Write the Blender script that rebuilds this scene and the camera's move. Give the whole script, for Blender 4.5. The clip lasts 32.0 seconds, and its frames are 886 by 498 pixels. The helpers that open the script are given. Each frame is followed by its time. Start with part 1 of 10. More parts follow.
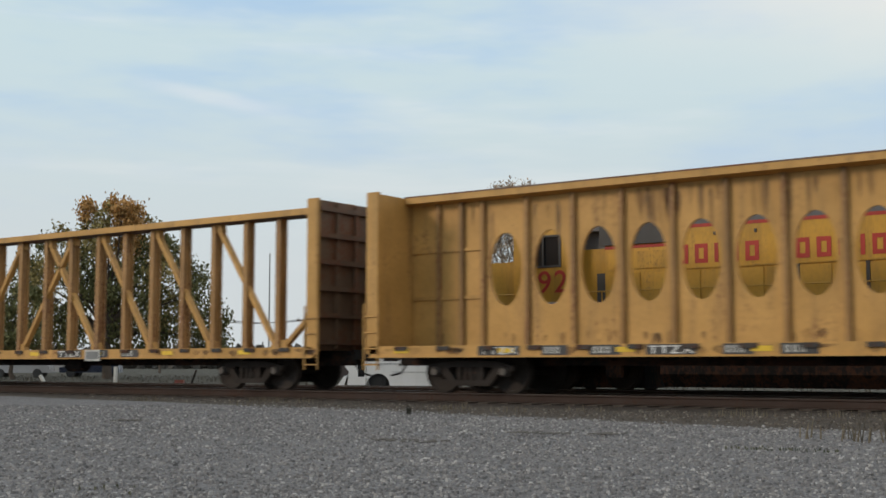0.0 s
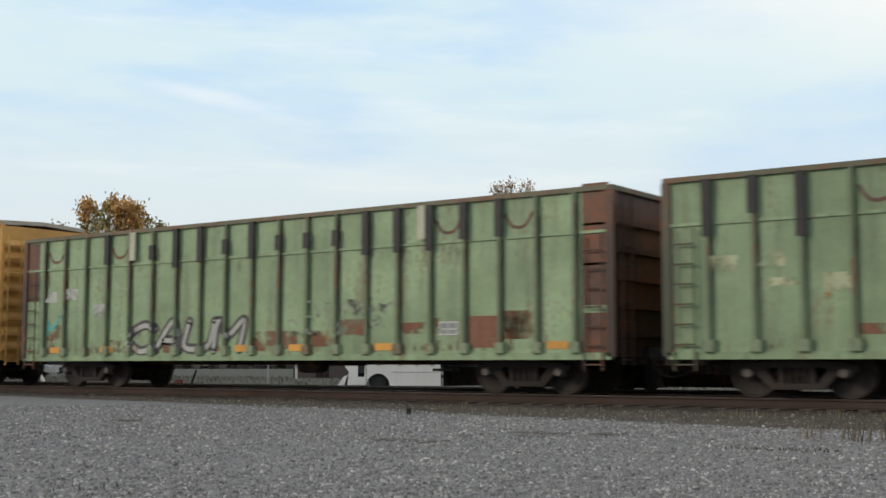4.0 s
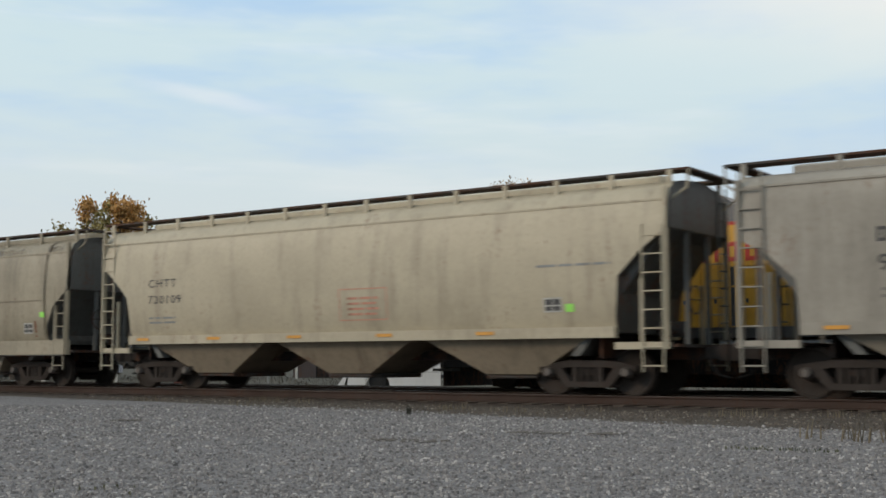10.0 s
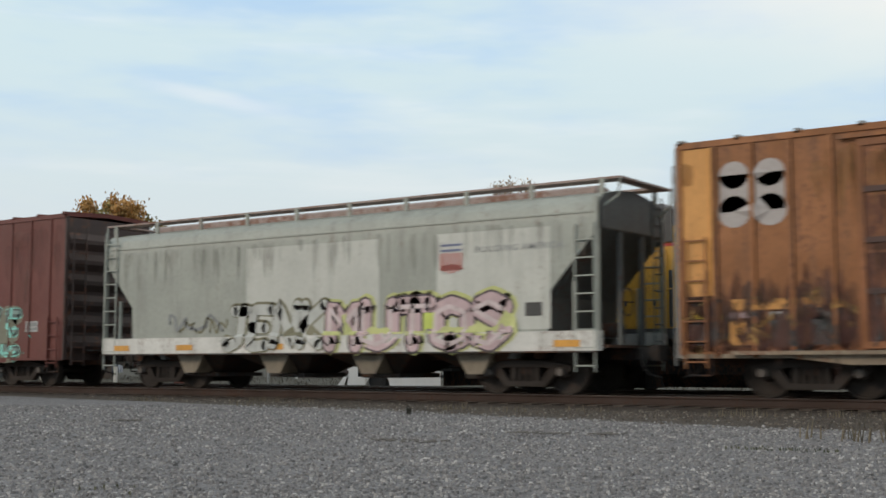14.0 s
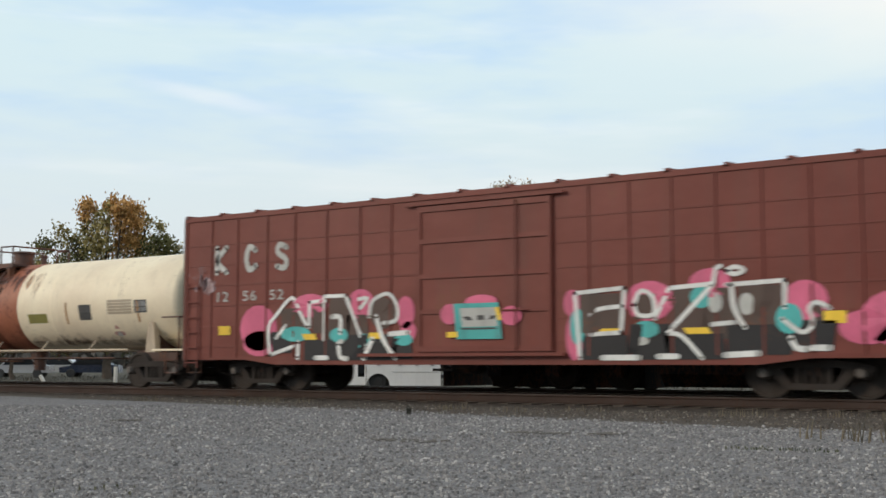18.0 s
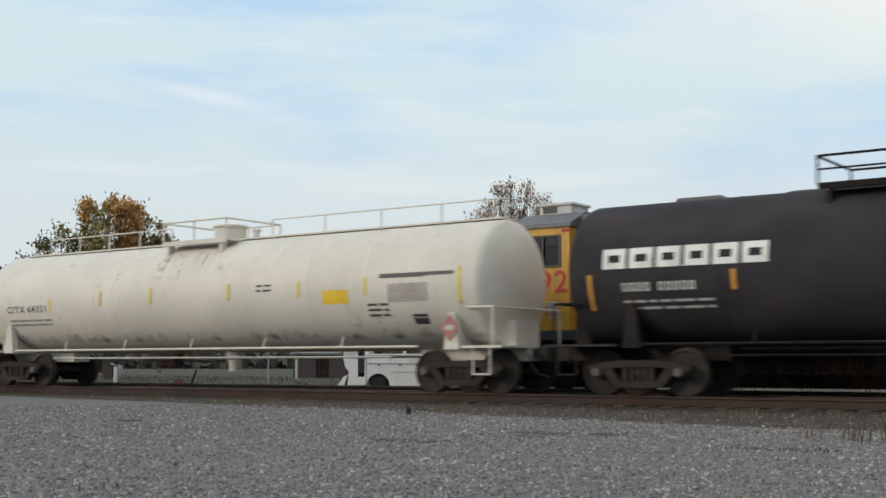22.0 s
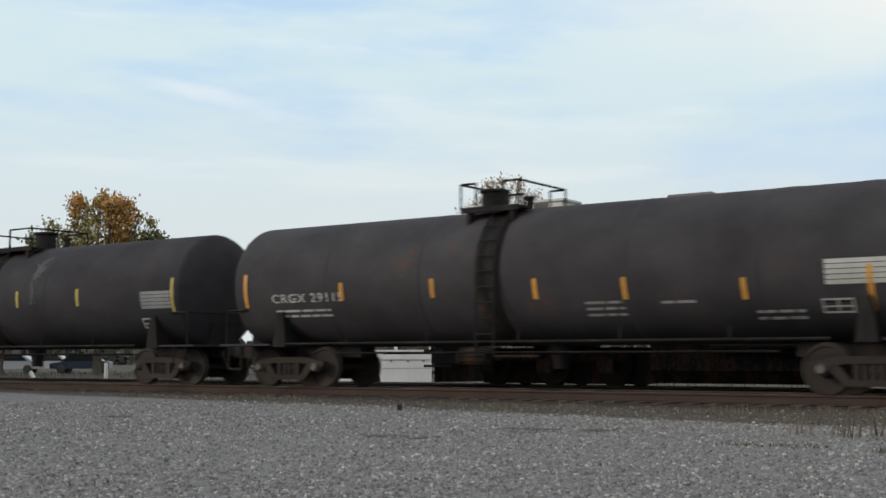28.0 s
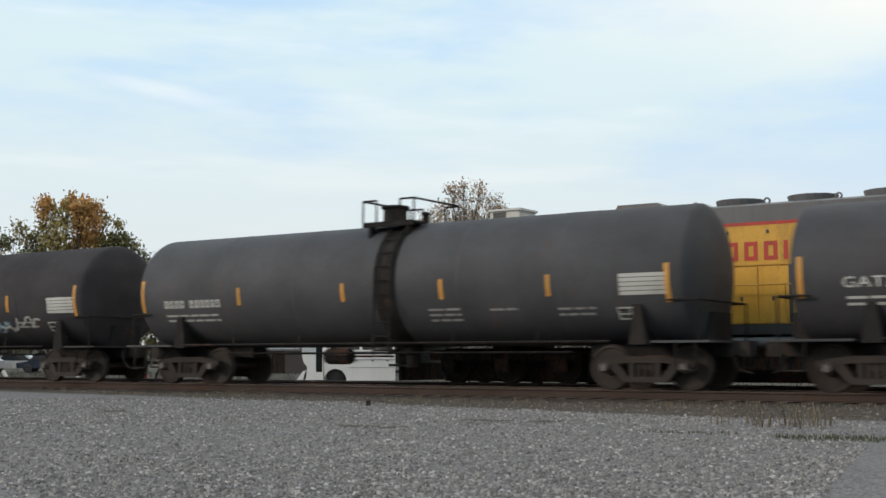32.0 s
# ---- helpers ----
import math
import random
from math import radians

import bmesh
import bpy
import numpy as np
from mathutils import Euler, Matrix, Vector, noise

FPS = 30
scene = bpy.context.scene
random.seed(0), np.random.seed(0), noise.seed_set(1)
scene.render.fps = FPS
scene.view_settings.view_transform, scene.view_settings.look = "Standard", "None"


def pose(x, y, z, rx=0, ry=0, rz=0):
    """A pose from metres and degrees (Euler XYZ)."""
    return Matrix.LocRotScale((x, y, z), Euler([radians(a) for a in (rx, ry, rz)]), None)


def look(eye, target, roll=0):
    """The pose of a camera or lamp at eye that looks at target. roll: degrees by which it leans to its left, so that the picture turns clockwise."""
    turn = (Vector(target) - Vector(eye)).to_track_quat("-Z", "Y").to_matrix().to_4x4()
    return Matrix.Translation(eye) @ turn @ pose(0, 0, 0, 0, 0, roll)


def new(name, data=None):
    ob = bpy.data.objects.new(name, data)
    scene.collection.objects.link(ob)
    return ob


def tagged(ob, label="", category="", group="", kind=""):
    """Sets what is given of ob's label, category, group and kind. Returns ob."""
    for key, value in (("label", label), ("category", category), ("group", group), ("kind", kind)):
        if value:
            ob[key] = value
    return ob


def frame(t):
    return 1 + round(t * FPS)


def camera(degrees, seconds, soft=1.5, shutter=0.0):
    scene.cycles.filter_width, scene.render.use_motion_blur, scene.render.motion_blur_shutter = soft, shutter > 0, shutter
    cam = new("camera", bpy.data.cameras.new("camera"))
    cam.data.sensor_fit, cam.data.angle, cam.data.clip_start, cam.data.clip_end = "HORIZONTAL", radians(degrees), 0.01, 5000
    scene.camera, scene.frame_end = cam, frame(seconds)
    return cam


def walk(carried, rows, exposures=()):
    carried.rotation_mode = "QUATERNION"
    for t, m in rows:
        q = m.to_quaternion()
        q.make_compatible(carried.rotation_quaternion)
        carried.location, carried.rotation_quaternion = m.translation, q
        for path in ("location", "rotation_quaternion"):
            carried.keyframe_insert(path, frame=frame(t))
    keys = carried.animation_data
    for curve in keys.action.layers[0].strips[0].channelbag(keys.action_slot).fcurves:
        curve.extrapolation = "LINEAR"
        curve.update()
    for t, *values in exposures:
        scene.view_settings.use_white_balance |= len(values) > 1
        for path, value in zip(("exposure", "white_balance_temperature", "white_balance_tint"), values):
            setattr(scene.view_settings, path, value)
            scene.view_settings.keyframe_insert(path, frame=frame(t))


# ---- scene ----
# World: x runs along the tracks (the train runs towards +x), y away from the camera, z up.
# The gravel lies at z = 0, the rail heads of both tracks at RAIL.
RAIL = 0.20
FOV = 40.06
EYE = (0.0, -22.9, 0.83)
YAW, PITCH = 35.5, 5.42
SPEED = 21.75
WHEEL_R = 0.47
END = 32.0


def aim(dyaw=0.0, dpitch=0.0, back=0.0, roll=0.0):
    """A camera pose: turned by dyaw to the right and dpitch upwards, moved back along its level line of sight."""
    a = radians(YAW - dyaw)
    b = radians(PITCH + dpitch)
    eye = Vector(EYE) - back * Vector((-math.sin(a), math.cos(a), 0))
    way = Vector((-math.sin(a) * math.cos(b), math.cos(a) * math.cos(b), math.sin(b)))
    return look(eye, eye + 10 * way, roll)


cam = camera(FOV, END, soft=1.6, shutter=0.16)
walk(cam, [
    (0.0, aim()), (27.7, aim()),
    (28.0, aim(0.42, -0.18)), (28.2, aim(0.93, -0.15)), (28.5, aim(1.64, -0.16)), (28.8, aim(2.25, -0.10)), (29.0, aim(2.45, -0.06)),
    (29.5, aim(2.52, -0.02)), (30.0, aim(2.49, -0.02)), (31.0, aim(2.41, -0.03)), (31.3, aim(2.40, -0.05)),
    (31.5, aim(2.28, -0.20, 1.75)), (32.0, aim(2.22, -0.20, 1.95))],
    exposures=[(0.0, -0.05), (1.0, -0.06), (2.0, 0.27), (4.0, 0.20), (7.0, 0.18), (9.0, 0.22), (10.0, 0.04), (11.0, 0.04), (12.0, 0.22), (13.0, 0.24), (14.0, 0.10), (15.0, 0.28), (17.5, 0.10), (18.0, 0.18), (19.0, -0.20), (20.1, -0.33), (21.0, 0.20), (22.0, 0.10), (23.0, -0.17), (24.0, 0.02), (24.4, -0.16), (25.0, -0.27), (28.0, 0.12), (28.7, 0.32),
               (30.0, 0.31), (32.0, 0.23)])

# ---- light ----
SUN_AZ, SUN_EL = 232.0, 24.0      # degrees: azimuth anticlockwise from +x
sun_dir = Vector((math.cos(radians(SUN_AZ)) * math.cos(radians(SUN_EL)), math.sin(radians(SUN_AZ)) * math.cos(radians(SUN_EL)), math.sin(radians(SUN_EL))))
sun = new("sun", bpy.data.lights.new("sun", "SUN"))
sun.data.energy, sun.data.angle, sun.data.color = 1.5, radians(14), (1.0, 0.82, 0.64)
sun.matrix_world = look((0, 0, 60), Vector((0, 0, 60)) - sun_dir)

world = bpy.data.worlds.new("sky")
scene.world = world
world.use_nodes = True


def sky_nodes():
    nt = world.node_tree
    N, L = nt.nodes, nt.links
    N.clear()
    out = N.new("ShaderNodeOutputWorld")
    bg = N.new("ShaderNodeBackground")
    bg.inputs["Strength"].default_value = 1.0
    L.new(bg.outputs[0], out.inputs[0])
    sky = N.new("ShaderNodeTexSky")
    sky.sky_type, sky.sun_disc = "NISHITA", False
    sky.sun_elevation, sky.sun_rotation = radians(SUN_EL), radians(90 - SUN_AZ)
    sky.air_density, sky.dust_density, sky.ozone_density = 1.0, 1.2, 1.5
    scl = N.new("ShaderNodeVectorMath")
    scl.operation = "SCALE"
    scl.inputs["Scale"].default_value = 0.10
    L.new(sky.outputs[0], scl.inputs[0])
    tc = N.new("ShaderNodeTexCoord")
    sep = N.new("ShaderNodeSeparateXYZ")
    L.new(tc.outputs["Generated"], sep.inputs[0])

    def noise_at(scale, loc, detail, rough, tilt):
        mp = N.new("ShaderNodeMapping")
        mp.inputs["Scale"].default_value, mp.inputs["Location"].default_value = scale, loc
        mp.inputs["Rotation"].default_value = (0, tilt, radians(-YAW))
        L.new(tc.outputs["Generated"], mp.inputs[0])
        nz = N.new("ShaderNodeTexNoise")
        nz.inputs["Scale"].default_value, nz.inputs["Detail"].default_value, nz.inputs["Roughness"].default_value = 1.0, detail, rough
        L.new(mp.outputs[0], nz.inputs["Vector"])
        return nz.outputs[0]

    def ramp(v, a, b, lo=0.0, hi=1.0):
        r = N.new("ShaderNodeMapRange")
        r.interpolation_type = "SMOOTHSTEP"
        for k, x in zip(("From Min", "From Max", "To Min", "To Max"), (a, b, lo, hi)):
            r.inputs[k].default_value = x
        L.new(v, r.inputs["Value"])
        return r.outputs[0]

    def mix(f, a, b):
        m = N.new("ShaderNodeMix")
        m.data_type = "RGBA"
        for s, x in ((m.inputs[0], f), (m.inputs[6], a), (m.inputs[7], b)):
            if isinstance(x, (int, float, tuple)):
                s.default_value = x
            else:
                L.new(x, s)
        return m.outputs[2]

    # the veil of cloud: a pale sheet with long soft streaks, and bluer gaps
    veil = ramp(noise_at((2.2, 2.2, 9.0), (0.3, 0.1, 0.4), 5, 0.55, 0.12), 0.40, 0.58)
    streak = ramp(noise_at((3.0, 3.0, 26.0), (2.3, 1.1, 0.0), 4, 0.5, 0.10), 0.50, 0.72)
    blue = mix(0.85, scl.outputs[0], (0.50, 0.70, 0.915, 1))
    grey = mix(streak, (0.61, 0.745, 0.79, 1), (0.75, 0.83, 0.85, 1))
    body = mix(veil, blue, grey)
    low = mix(ramp(sep.outputs["Z"], 0.26, 0.03), body, (0.655, 0.70, 0.715, 1))

    def math_node(op, a, b):
        m = N.new("ShaderNodeMath")
        m.operation = op
        for s, x in ((m.inputs[0], a), (m.inputs[1], b)):
            if isinstance(x, (int, float)):
                s.default_value = x
            else:
                L.new(x, s)
        return m.outputs[0]

    # thin warm cloud high on one side, and one bright wisp
    across = N.new("ShaderNodeVectorMath")
    across.operation = "DOT_PRODUCT"
    across.inputs[1].default_value = (math.cos(radians(YAW)), math.sin(radians(YAW)), 0)
    L.new(tc.outputs["Generated"], across.inputs[0])
    u, z = across.outputs["Value"], sep.outputs["Z"]
    high = math_node("MULTIPLY", ramp(u, -0.02, 0.40), ramp(math_node("ADD", z, math_node("MULTIPLY", noise_at((3, 3, 8), (5, 1, 2), 4, 0.5, 0.1), 0.10)), 0.24, 0.36))
    warm = mix(math_node("MULTIPLY", high, 0.8), low, (0.98, 0.91, 0.83, 1))
    slope = math_node("ADD", math_node("MULTIPLY", math_node("ADD", u, 0.18), 0.165), math_node("SUBTRACT", z, 0.212))
    slope = math_node("ADD", slope, math_node("MULTIPLY", math_node("SUBTRACT", noise_at((14, 14, 30), (1, 7, 2), 3, 0.5, 0.0), 0.5), 0.010))
    band = ramp(math_node("ABSOLUTE", slope, 0.0), 0.009, 0.001)
    along = ramp(math_node("ABSOLUTE", math_node("ADD", u, 0.185), 0.0), 0.075, 0.01)
    wisp = mix(math_node("MULTIPLY", math_node("MULTIPLY", band, along), 0.34), warm, (0.88, 0.88, 0.87, 1))
    L.new(wisp, bg.inputs[0])


sky_nodes()

# ---- materials ----
MATS = {}


def principled(name):
    m = bpy.data.materials.new(name)
    m.use_nodes = True
    nt = m.node_tree
    return m, nt.nodes, nt.links, nt.nodes["Principled BSDF"]


def node(N, L, kind, links=(), operation=""):
    n = N.new(kind)
    if operation:
        n.operation = operation
    for k, v in links:
        if isinstance(v, (int, float, tuple, list, Vector)):
            n.inputs[k].default_value = v
        else:
            L.new(v, n.inputs[k])
    return n


def rgba(c):
    return (c[0], c[1], c[2], 1.0)


def blend(N, L, f, a, b, mode="MIX"):
    m = N.new("ShaderNodeMix")
    m.data_type, m.blend_type = "RGBA", mode
    for s, x in ((m.inputs[0], f), (m.inputs[6], a), (m.inputs[7], b)):
        if isinstance(x, (int, float, tuple)):
            s.default_value = x
        else:
            L.new(x, s)
    return m.outputs[2]


def span(N, L, v, a, b, lo=0.0, hi=1.0):
    r = N.new("ShaderNodeMapRange")
    for k, x in zip(("From Min", "From Max", "To Min", "To Max"), (a, b, lo, hi)):
        r.inputs[k].default_value = x
    L.new(v, r.inputs["Value"])
    return r.outputs[0]


def grain(N, L, vec, scale, stretch=(1, 1, 1), detail=4, rough=0.55):
    mp = node(N, L, "ShaderNodeMapping", [("Vector", vec), ("Scale", stretch)])
    nz = node(N, L, "ShaderNodeTexNoise", [("Vector", mp.outputs[0]), ("Scale", scale), ("Detail", detail), ("Roughness", rough)])
    return nz.outputs[0]


def shifted(N, L, amount=37.0):
    """Object space, shifted for each object by its own random number, so that repeats differ."""
    tc, oi = N.new("ShaderNodeTexCoord"), N.new("ShaderNodeObjectInfo")
    c = node(N, L, "ShaderNodeMath", [(0, oi.outputs["Random"]), (1, amount)], operation="MULTIPLY")
    cb = node(N, L, "ShaderNodeCombineXYZ", [(0, c.outputs[0]), (1, c.outputs[0])])
    a = node(N, L, "ShaderNodeVectorMath", [(0, tc.outputs["Object"]), (1, cb.outputs[0])], operation="ADD")
    return a.outputs[0]


def paint(name, color, rust=0.15, dirt=0.35, fade=0.25, rough=0.5, rust_color=(0.16, 0.055, 0.022), dirt_color=(0.06, 0.05, 0.042), metal=0.0, streak=0.5, spec=0.35):
    """Weathered paint: fading in large patches, vertical runs of dirt, rust in spots and runs, fine relief."""
    if name in MATS:
        return MATS[name]
    m, N, L, B = principled(name)
    v = shifted(N, L)
    big = grain(N, L, v, 0.55, (1, 1, 1.4), 5, 0.6)
    runs = grain(N, L, v, 2.6, (1, 1, 0.10), 5, 0.65)
    fine = grain(N, L, v, 14.0, (1, 1, 0.7), 4, 0.6)
    pale = tuple(min(0.9, x * 1.20 + 0.03) for x in color)
    dark = tuple(x * 0.66 for x in color)
    c = blend(N, L, span(N, L, big, 0.34, 0.68), rgba(dark), rgba(pale))
    c = blend(N, L, 1.0 - fade, c, rgba(color))
    c = blend(N, L, span(N, L, runs, 0.50, 0.72, 0, min(0.85, dirt * streak * 2.2)), c, rgba(dirt_color))
    wash = grain(N, L, v, 0.9, (1, 1, 0.35), 5, 0.7)
    c = blend(N, L, span(N, L, wash, 0.55, 0.78, 0, dirt * 0.7), c, rgba(dirt_color))
    tone = N.new("ShaderNodeObjectInfo")
    each = node(N, L, "ShaderNodeHueSaturation", [("Value", span(N, L, tone.outputs["Random"], 0, 1, 0.93, 1.05)), ("Color", c)])
    c = each.outputs[0]
    c = blend(N, L, span(N, L, fine, 0.45, 0.75, 0, dirt * 0.5), c, rgba(dirt_color))
    r = node(N, L, "ShaderNodeMath", [(0, runs), (1, big)], operation="ADD")
    r2 = node(N, L, "ShaderNodeMath", [(0, r.outputs[0]), (1, fine)], operation="ADD")
    c = blend(N, L, span(N, L, r2.outputs[0], 1.74 - rust * 0.55, 1.90 - rust * 0.45, 0, min(1.0, 0.35 + rust)), c, rgba(rust_color))
    L.new(c, B.inputs["Base Color"])
    L.new(span(N, L, fine, 0.2, 0.8, rough - 0.08, rough + 0.16), B.inputs["Roughness"])
    B.inputs["Metallic"].default_value = metal
    B.inputs["Specular IOR Level"].default_value = spec
    bp = node(N, L, "ShaderNodeBump", [("Height", fine), ("Strength", 0.12), ("Distance", 0.01)])
    L.new(bp.outputs[0], B.inputs["Normal"])
    MATS[name] = m
    return m


def plain(name, color, rough=0.6, metal=0.0, vary=0.18, scale=6.0):
    """A small even surface with a little mottling."""
    if name in MATS:
        return MATS[name]
    m, N, L, B = principled(name)
    v = shifted(N, L)
    n1 = grain(N, L, v, scale, (1, 1, 1), 4, 0.6)
    c = blend(N, L, span(N, L, n1, 0.3, 0.7), rgba([x * (1 - vary) for x in color]), rgba([min(0.95, x * (1 + vary)) for x in color]))
    L.new(c, B.inputs["Base Color"])
    B.inputs["Roughness"].default_value, B.inputs["Metallic"].default_value = rough, metal
    MATS[name] = m
    return m


# ---- mesh building ----
class Shape:
    """Collects simple solids into one mesh."""

    def __init__(self):
        self.v, self.f = [], []

    def add(self, verts, faces):
        o = len(self.v)
        self.v.extend(verts)
        self.f.extend([tuple(i + o for i in q) for q in faces])
        return self

    def box(self, x0, x1, y0, y1, z0, z1):
        return self.add([(x0, y0, z0), (x1, y0, z0), (x1, y1, z0), (x0, y1, z0), (x0, y0, z1), (x1, y0, z1), (x1, y1, z1), (x0, y1, z1)],
                        [(0, 3, 2, 1), (4, 5, 6, 7), (0, 1, 5, 4), (1, 2, 6, 5), (2, 3, 7, 6), (3, 0, 4, 7)])

    def prism(self, pts, lo, hi, axis="y"):
        """A polygon (two coordinates, the axis left out) drawn out along an axis."""
        n = len(pts)

        def put(p, h):
            return (h, p[0], p[1]) if axis == "x" else (p[0], h, p[1]) if axis == "y" else (p[0], p[1], h)
        verts = [put(p, lo) for p in pts] + [put(p, hi) for p in pts]
        faces = [tuple(range(n)), tuple(range(2 * n - 1, n - 1, -1))] + [(i, i + n, (i + 1) % n + n, (i + 1) % n) for i in range(n)]
        return self.add(verts, faces)

    def shell(self, pts, lo, hi, thick=0.02):
        """An open profile in (y, z) drawn out along x, as thin plate."""
        n = len(pts)
        verts = [(x, y, z) for x in (lo, hi) for y, z in pts]
        return self.add(verts, [(i, i + 1, i + 1 + n, i + n) for i in range(n - 1)])

    def rod(self, a, b, r=0.02, n=6):
        a, b = Vector(a), Vector(b)
        q = (b - a).to_track_quat("Z", "Y")
        ring = [q @ Vector((r * math.cos(2 * math.pi * i / n), r * math.sin(2 * math.pi * i / n), 0)) for i in range(n)]
        verts = [tuple(a + p) for p in ring] + [tuple(b + p) for p in ring]
        return self.add(verts, [(i, (i + 1) % n, (i + 1) % n + n, i + n) for i in range(n)] + [tuple(range(n - 1, -1, -1)), tuple(range(n, 2 * n))])

    def pipe(self, pts, r=0.02, n=6):
        for a, b in zip(pts, pts[1:]):
            self.rod(a, b, r, n)
        return self

    def turn(self, profile, axis="x", n=32, centre=(0, 0, 0)):
        """A profile of (along, radius) turned round an axis."""
        verts, m = [], len(profile)
        for h, r in profile:
            for i in range(n):
                c, s = r * math.cos(2 * math.pi * i / n), r * math.sin(2 * math.pi * i / n)
                p = (h, c, s) if axis == "x" else (c, h, s) if axis == "y" else (c, s, h)
                verts.append((p[0] + centre[0], p[1] + centre[1], p[2] + centre[2]))
        faces = [(j * n + i, j * n + (i + 1) % n, (j + 1) * n + (i + 1) % n, (j + 1) * n + i) for j in range(m - 1) for i in range(n)]
        return self.add(verts, faces)

    def mesh(self, name, smooth=False):
        me = bpy.data.meshes.new(name)
        me.from_pydata([tuple(p) for p in self.v], [], self.f)
        bm = bmesh.new()
        bm.from_mesh(me)
        bmesh.ops.recalc_face_normals(bm, faces=bm.faces)
        bm.to_mesh(me)
        bm.free()
        if smooth:
            me.shade_smooth() if smooth is True else me.set_sharp_from_angle(angle=smooth)
            if smooth is not True:
                me.polygons.foreach_set("use_smooth", [True] * len(me.polygons))
        return me


# parts of many small painted marks that no one could pick apart
STUFF = ("lettering", "plate_mark", "data_panel", "rust_stain", "graffiti", "number", "spring_nest", "emblem_stripes")


def part(name, shape, material, parent=None, label="", smooth=False, kind=""):
    """Links a shape (or a ready mesh) as one mesh object, under a thing or a part."""
    me = shape if isinstance(shape, bpy.types.Mesh) else shape.mesh(name, smooth)
    if material is not None and not me.materials:
        me.materials.append(material)
    ob = new(name, me)
    if parent is not None:
        ob.parent = parent
    if not kind and name in STUFF:
        kind = "stuff"
    return tagged(ob, label, kind=kind)


def thing(name, label, category, group="", at=None):
    ob = tagged(new(name), label, category, group)
    if at is not None:
        ob.matrix_basis = at
    return ob

# ---- the ground and the tracks ----
TRACK2 = 4.6                      # the second track lies this far behind the train's


def ground_material():
    """Grey crushed stone before the tracks, browner ballast beside and between them, earth and grass beyond."""
    m, N, L, B = principled("gravel, ballast and earth")
    tc = N.new("ShaderNodeTexCoord")
    v = tc.outputs["Object"]
    sep = N.new("ShaderNodeSeparateXYZ")
    L.new(v, sep.inputs[0])
    vo = node(N, L, "ShaderNodeTexVoronoi", [("Vector", v), ("Scale", 38.0), ("Randomness", 1.0)])
    tone = N.new("ShaderNodeSeparateColor")
    L.new(vo.outputs["Color"], tone.inputs[0])
    big = grain(N, L, v, 0.30, (1, 1, 1), 6, 0.62)
    mid = grain(N, L, v, 1.6, (1, 1, 1), 6, 0.65)
    clump = grain(N, L, v, 7.0, (1, 1, 1), 4, 0.7)
    edge = node(N, L, "ShaderNodeMath", [(0, big), (1, 1.6)], operation="MULTIPLY")
    y1 = node(N, L, "ShaderNodeMath", [(0, sep.outputs["Y"]), (1, edge.outputs[0])], operation="ADD")
    drift = span(N, L, sep.outputs["X"], -30.0, -7.0, -2.7, 1.1)
    edge2 = node(N, L, "ShaderNodeMath", [(0, mid), (1, 0.8)], operation="MULTIPLY")
    y2 = node(N, L, "ShaderNodeMath", [(0, y1.outputs[0]), (1, edge2.outputs[0])], operation="ADD")
    y3 = node(N, L, "ShaderNodeMath", [(0, y2.outputs[0]), (1, drift)], operation="ADD")
    brown = span(N, L, y3.outputs[0], -4.75, -4.15)
    wild = span(N, L, y2.outputs[0], 13.0, 17.0)
    oiled = span(N, L, y2.outputs[0], -1.3, -0.5)
    pale = blend(N, L, wild, blend(N, L, brown, (0.258, 0.249, 0.248, 1), (0.122, 0.103, 0.084, 1)), (0.112, 0.103, 0.083, 1))
    dark = blend(N, L, wild, blend(N, L, brown, (0.124, 0.118, 0.118, 1), (0.053, 0.045, 0.037, 1)), (0.052, 0.050, 0.038, 1))
    still = node(N, L, "ShaderNodeMath", [(0, 1.0), (1, wild)], operation="SUBTRACT")
    oily = node(N, L, "ShaderNodeMath", [(0, oiled), (1, still.outputs[0])], operation="MULTIPLY")
    pale = blend(N, L, oily.outputs[0], pale, (0.075, 0.056, 0.043, 1))
    dark = blend(N, L, oily.outputs[0], dark, (0.034, 0.025, 0.020, 1))
    c = blend(N, L, span(N, L, tone.outputs[0], 0.1, 0.95), dark, pale)
    c = blend(N, L, span(N, L, mid, 0.55, 0.75, 0, 0.5), c, dark)
    c = blend(N, L, span(N, L, clump, 0.58, 0.75, 0, 0.4), c, dark)
    c = blend(N, L, span(N, L, big, 0.45, 0.66, 0, 0.35), c, pale)
    c = blend(N, L, span(N, L, vo.outputs["Distance"], 0.25, 0.8, 0.0, 0.6), c, blend(N, L, 0.35, dark, (0.02, 0.02, 0.02, 1)))
    L.new(c, B.inputs["Base Color"])
    B.inputs["Roughness"].default_value = 0.92
    B.inputs["Specular IOR Level"].default_value = 0.2
    h = node(N, L, "ShaderNodeMath", [(0, 1.0), (1, vo.outputs["Distance"])], operation="SUBTRACT")
    bp = node(N, L, "ShaderNodeBump", [("Height", h.outputs[0]), ("Strength", 0.6), ("Distance", 0.02)])
    L.new(bp.outputs[0], B.inputs["Normal"])
    return m


GROUND = ground_material()


def rusty(name, color, rough=0.8):
    return paint(name, color, rust=0.5, dirt=0.5, fade=0.5, rough=rough, spec=0.12, rust_color=(0.085, 0.040, 0.024))


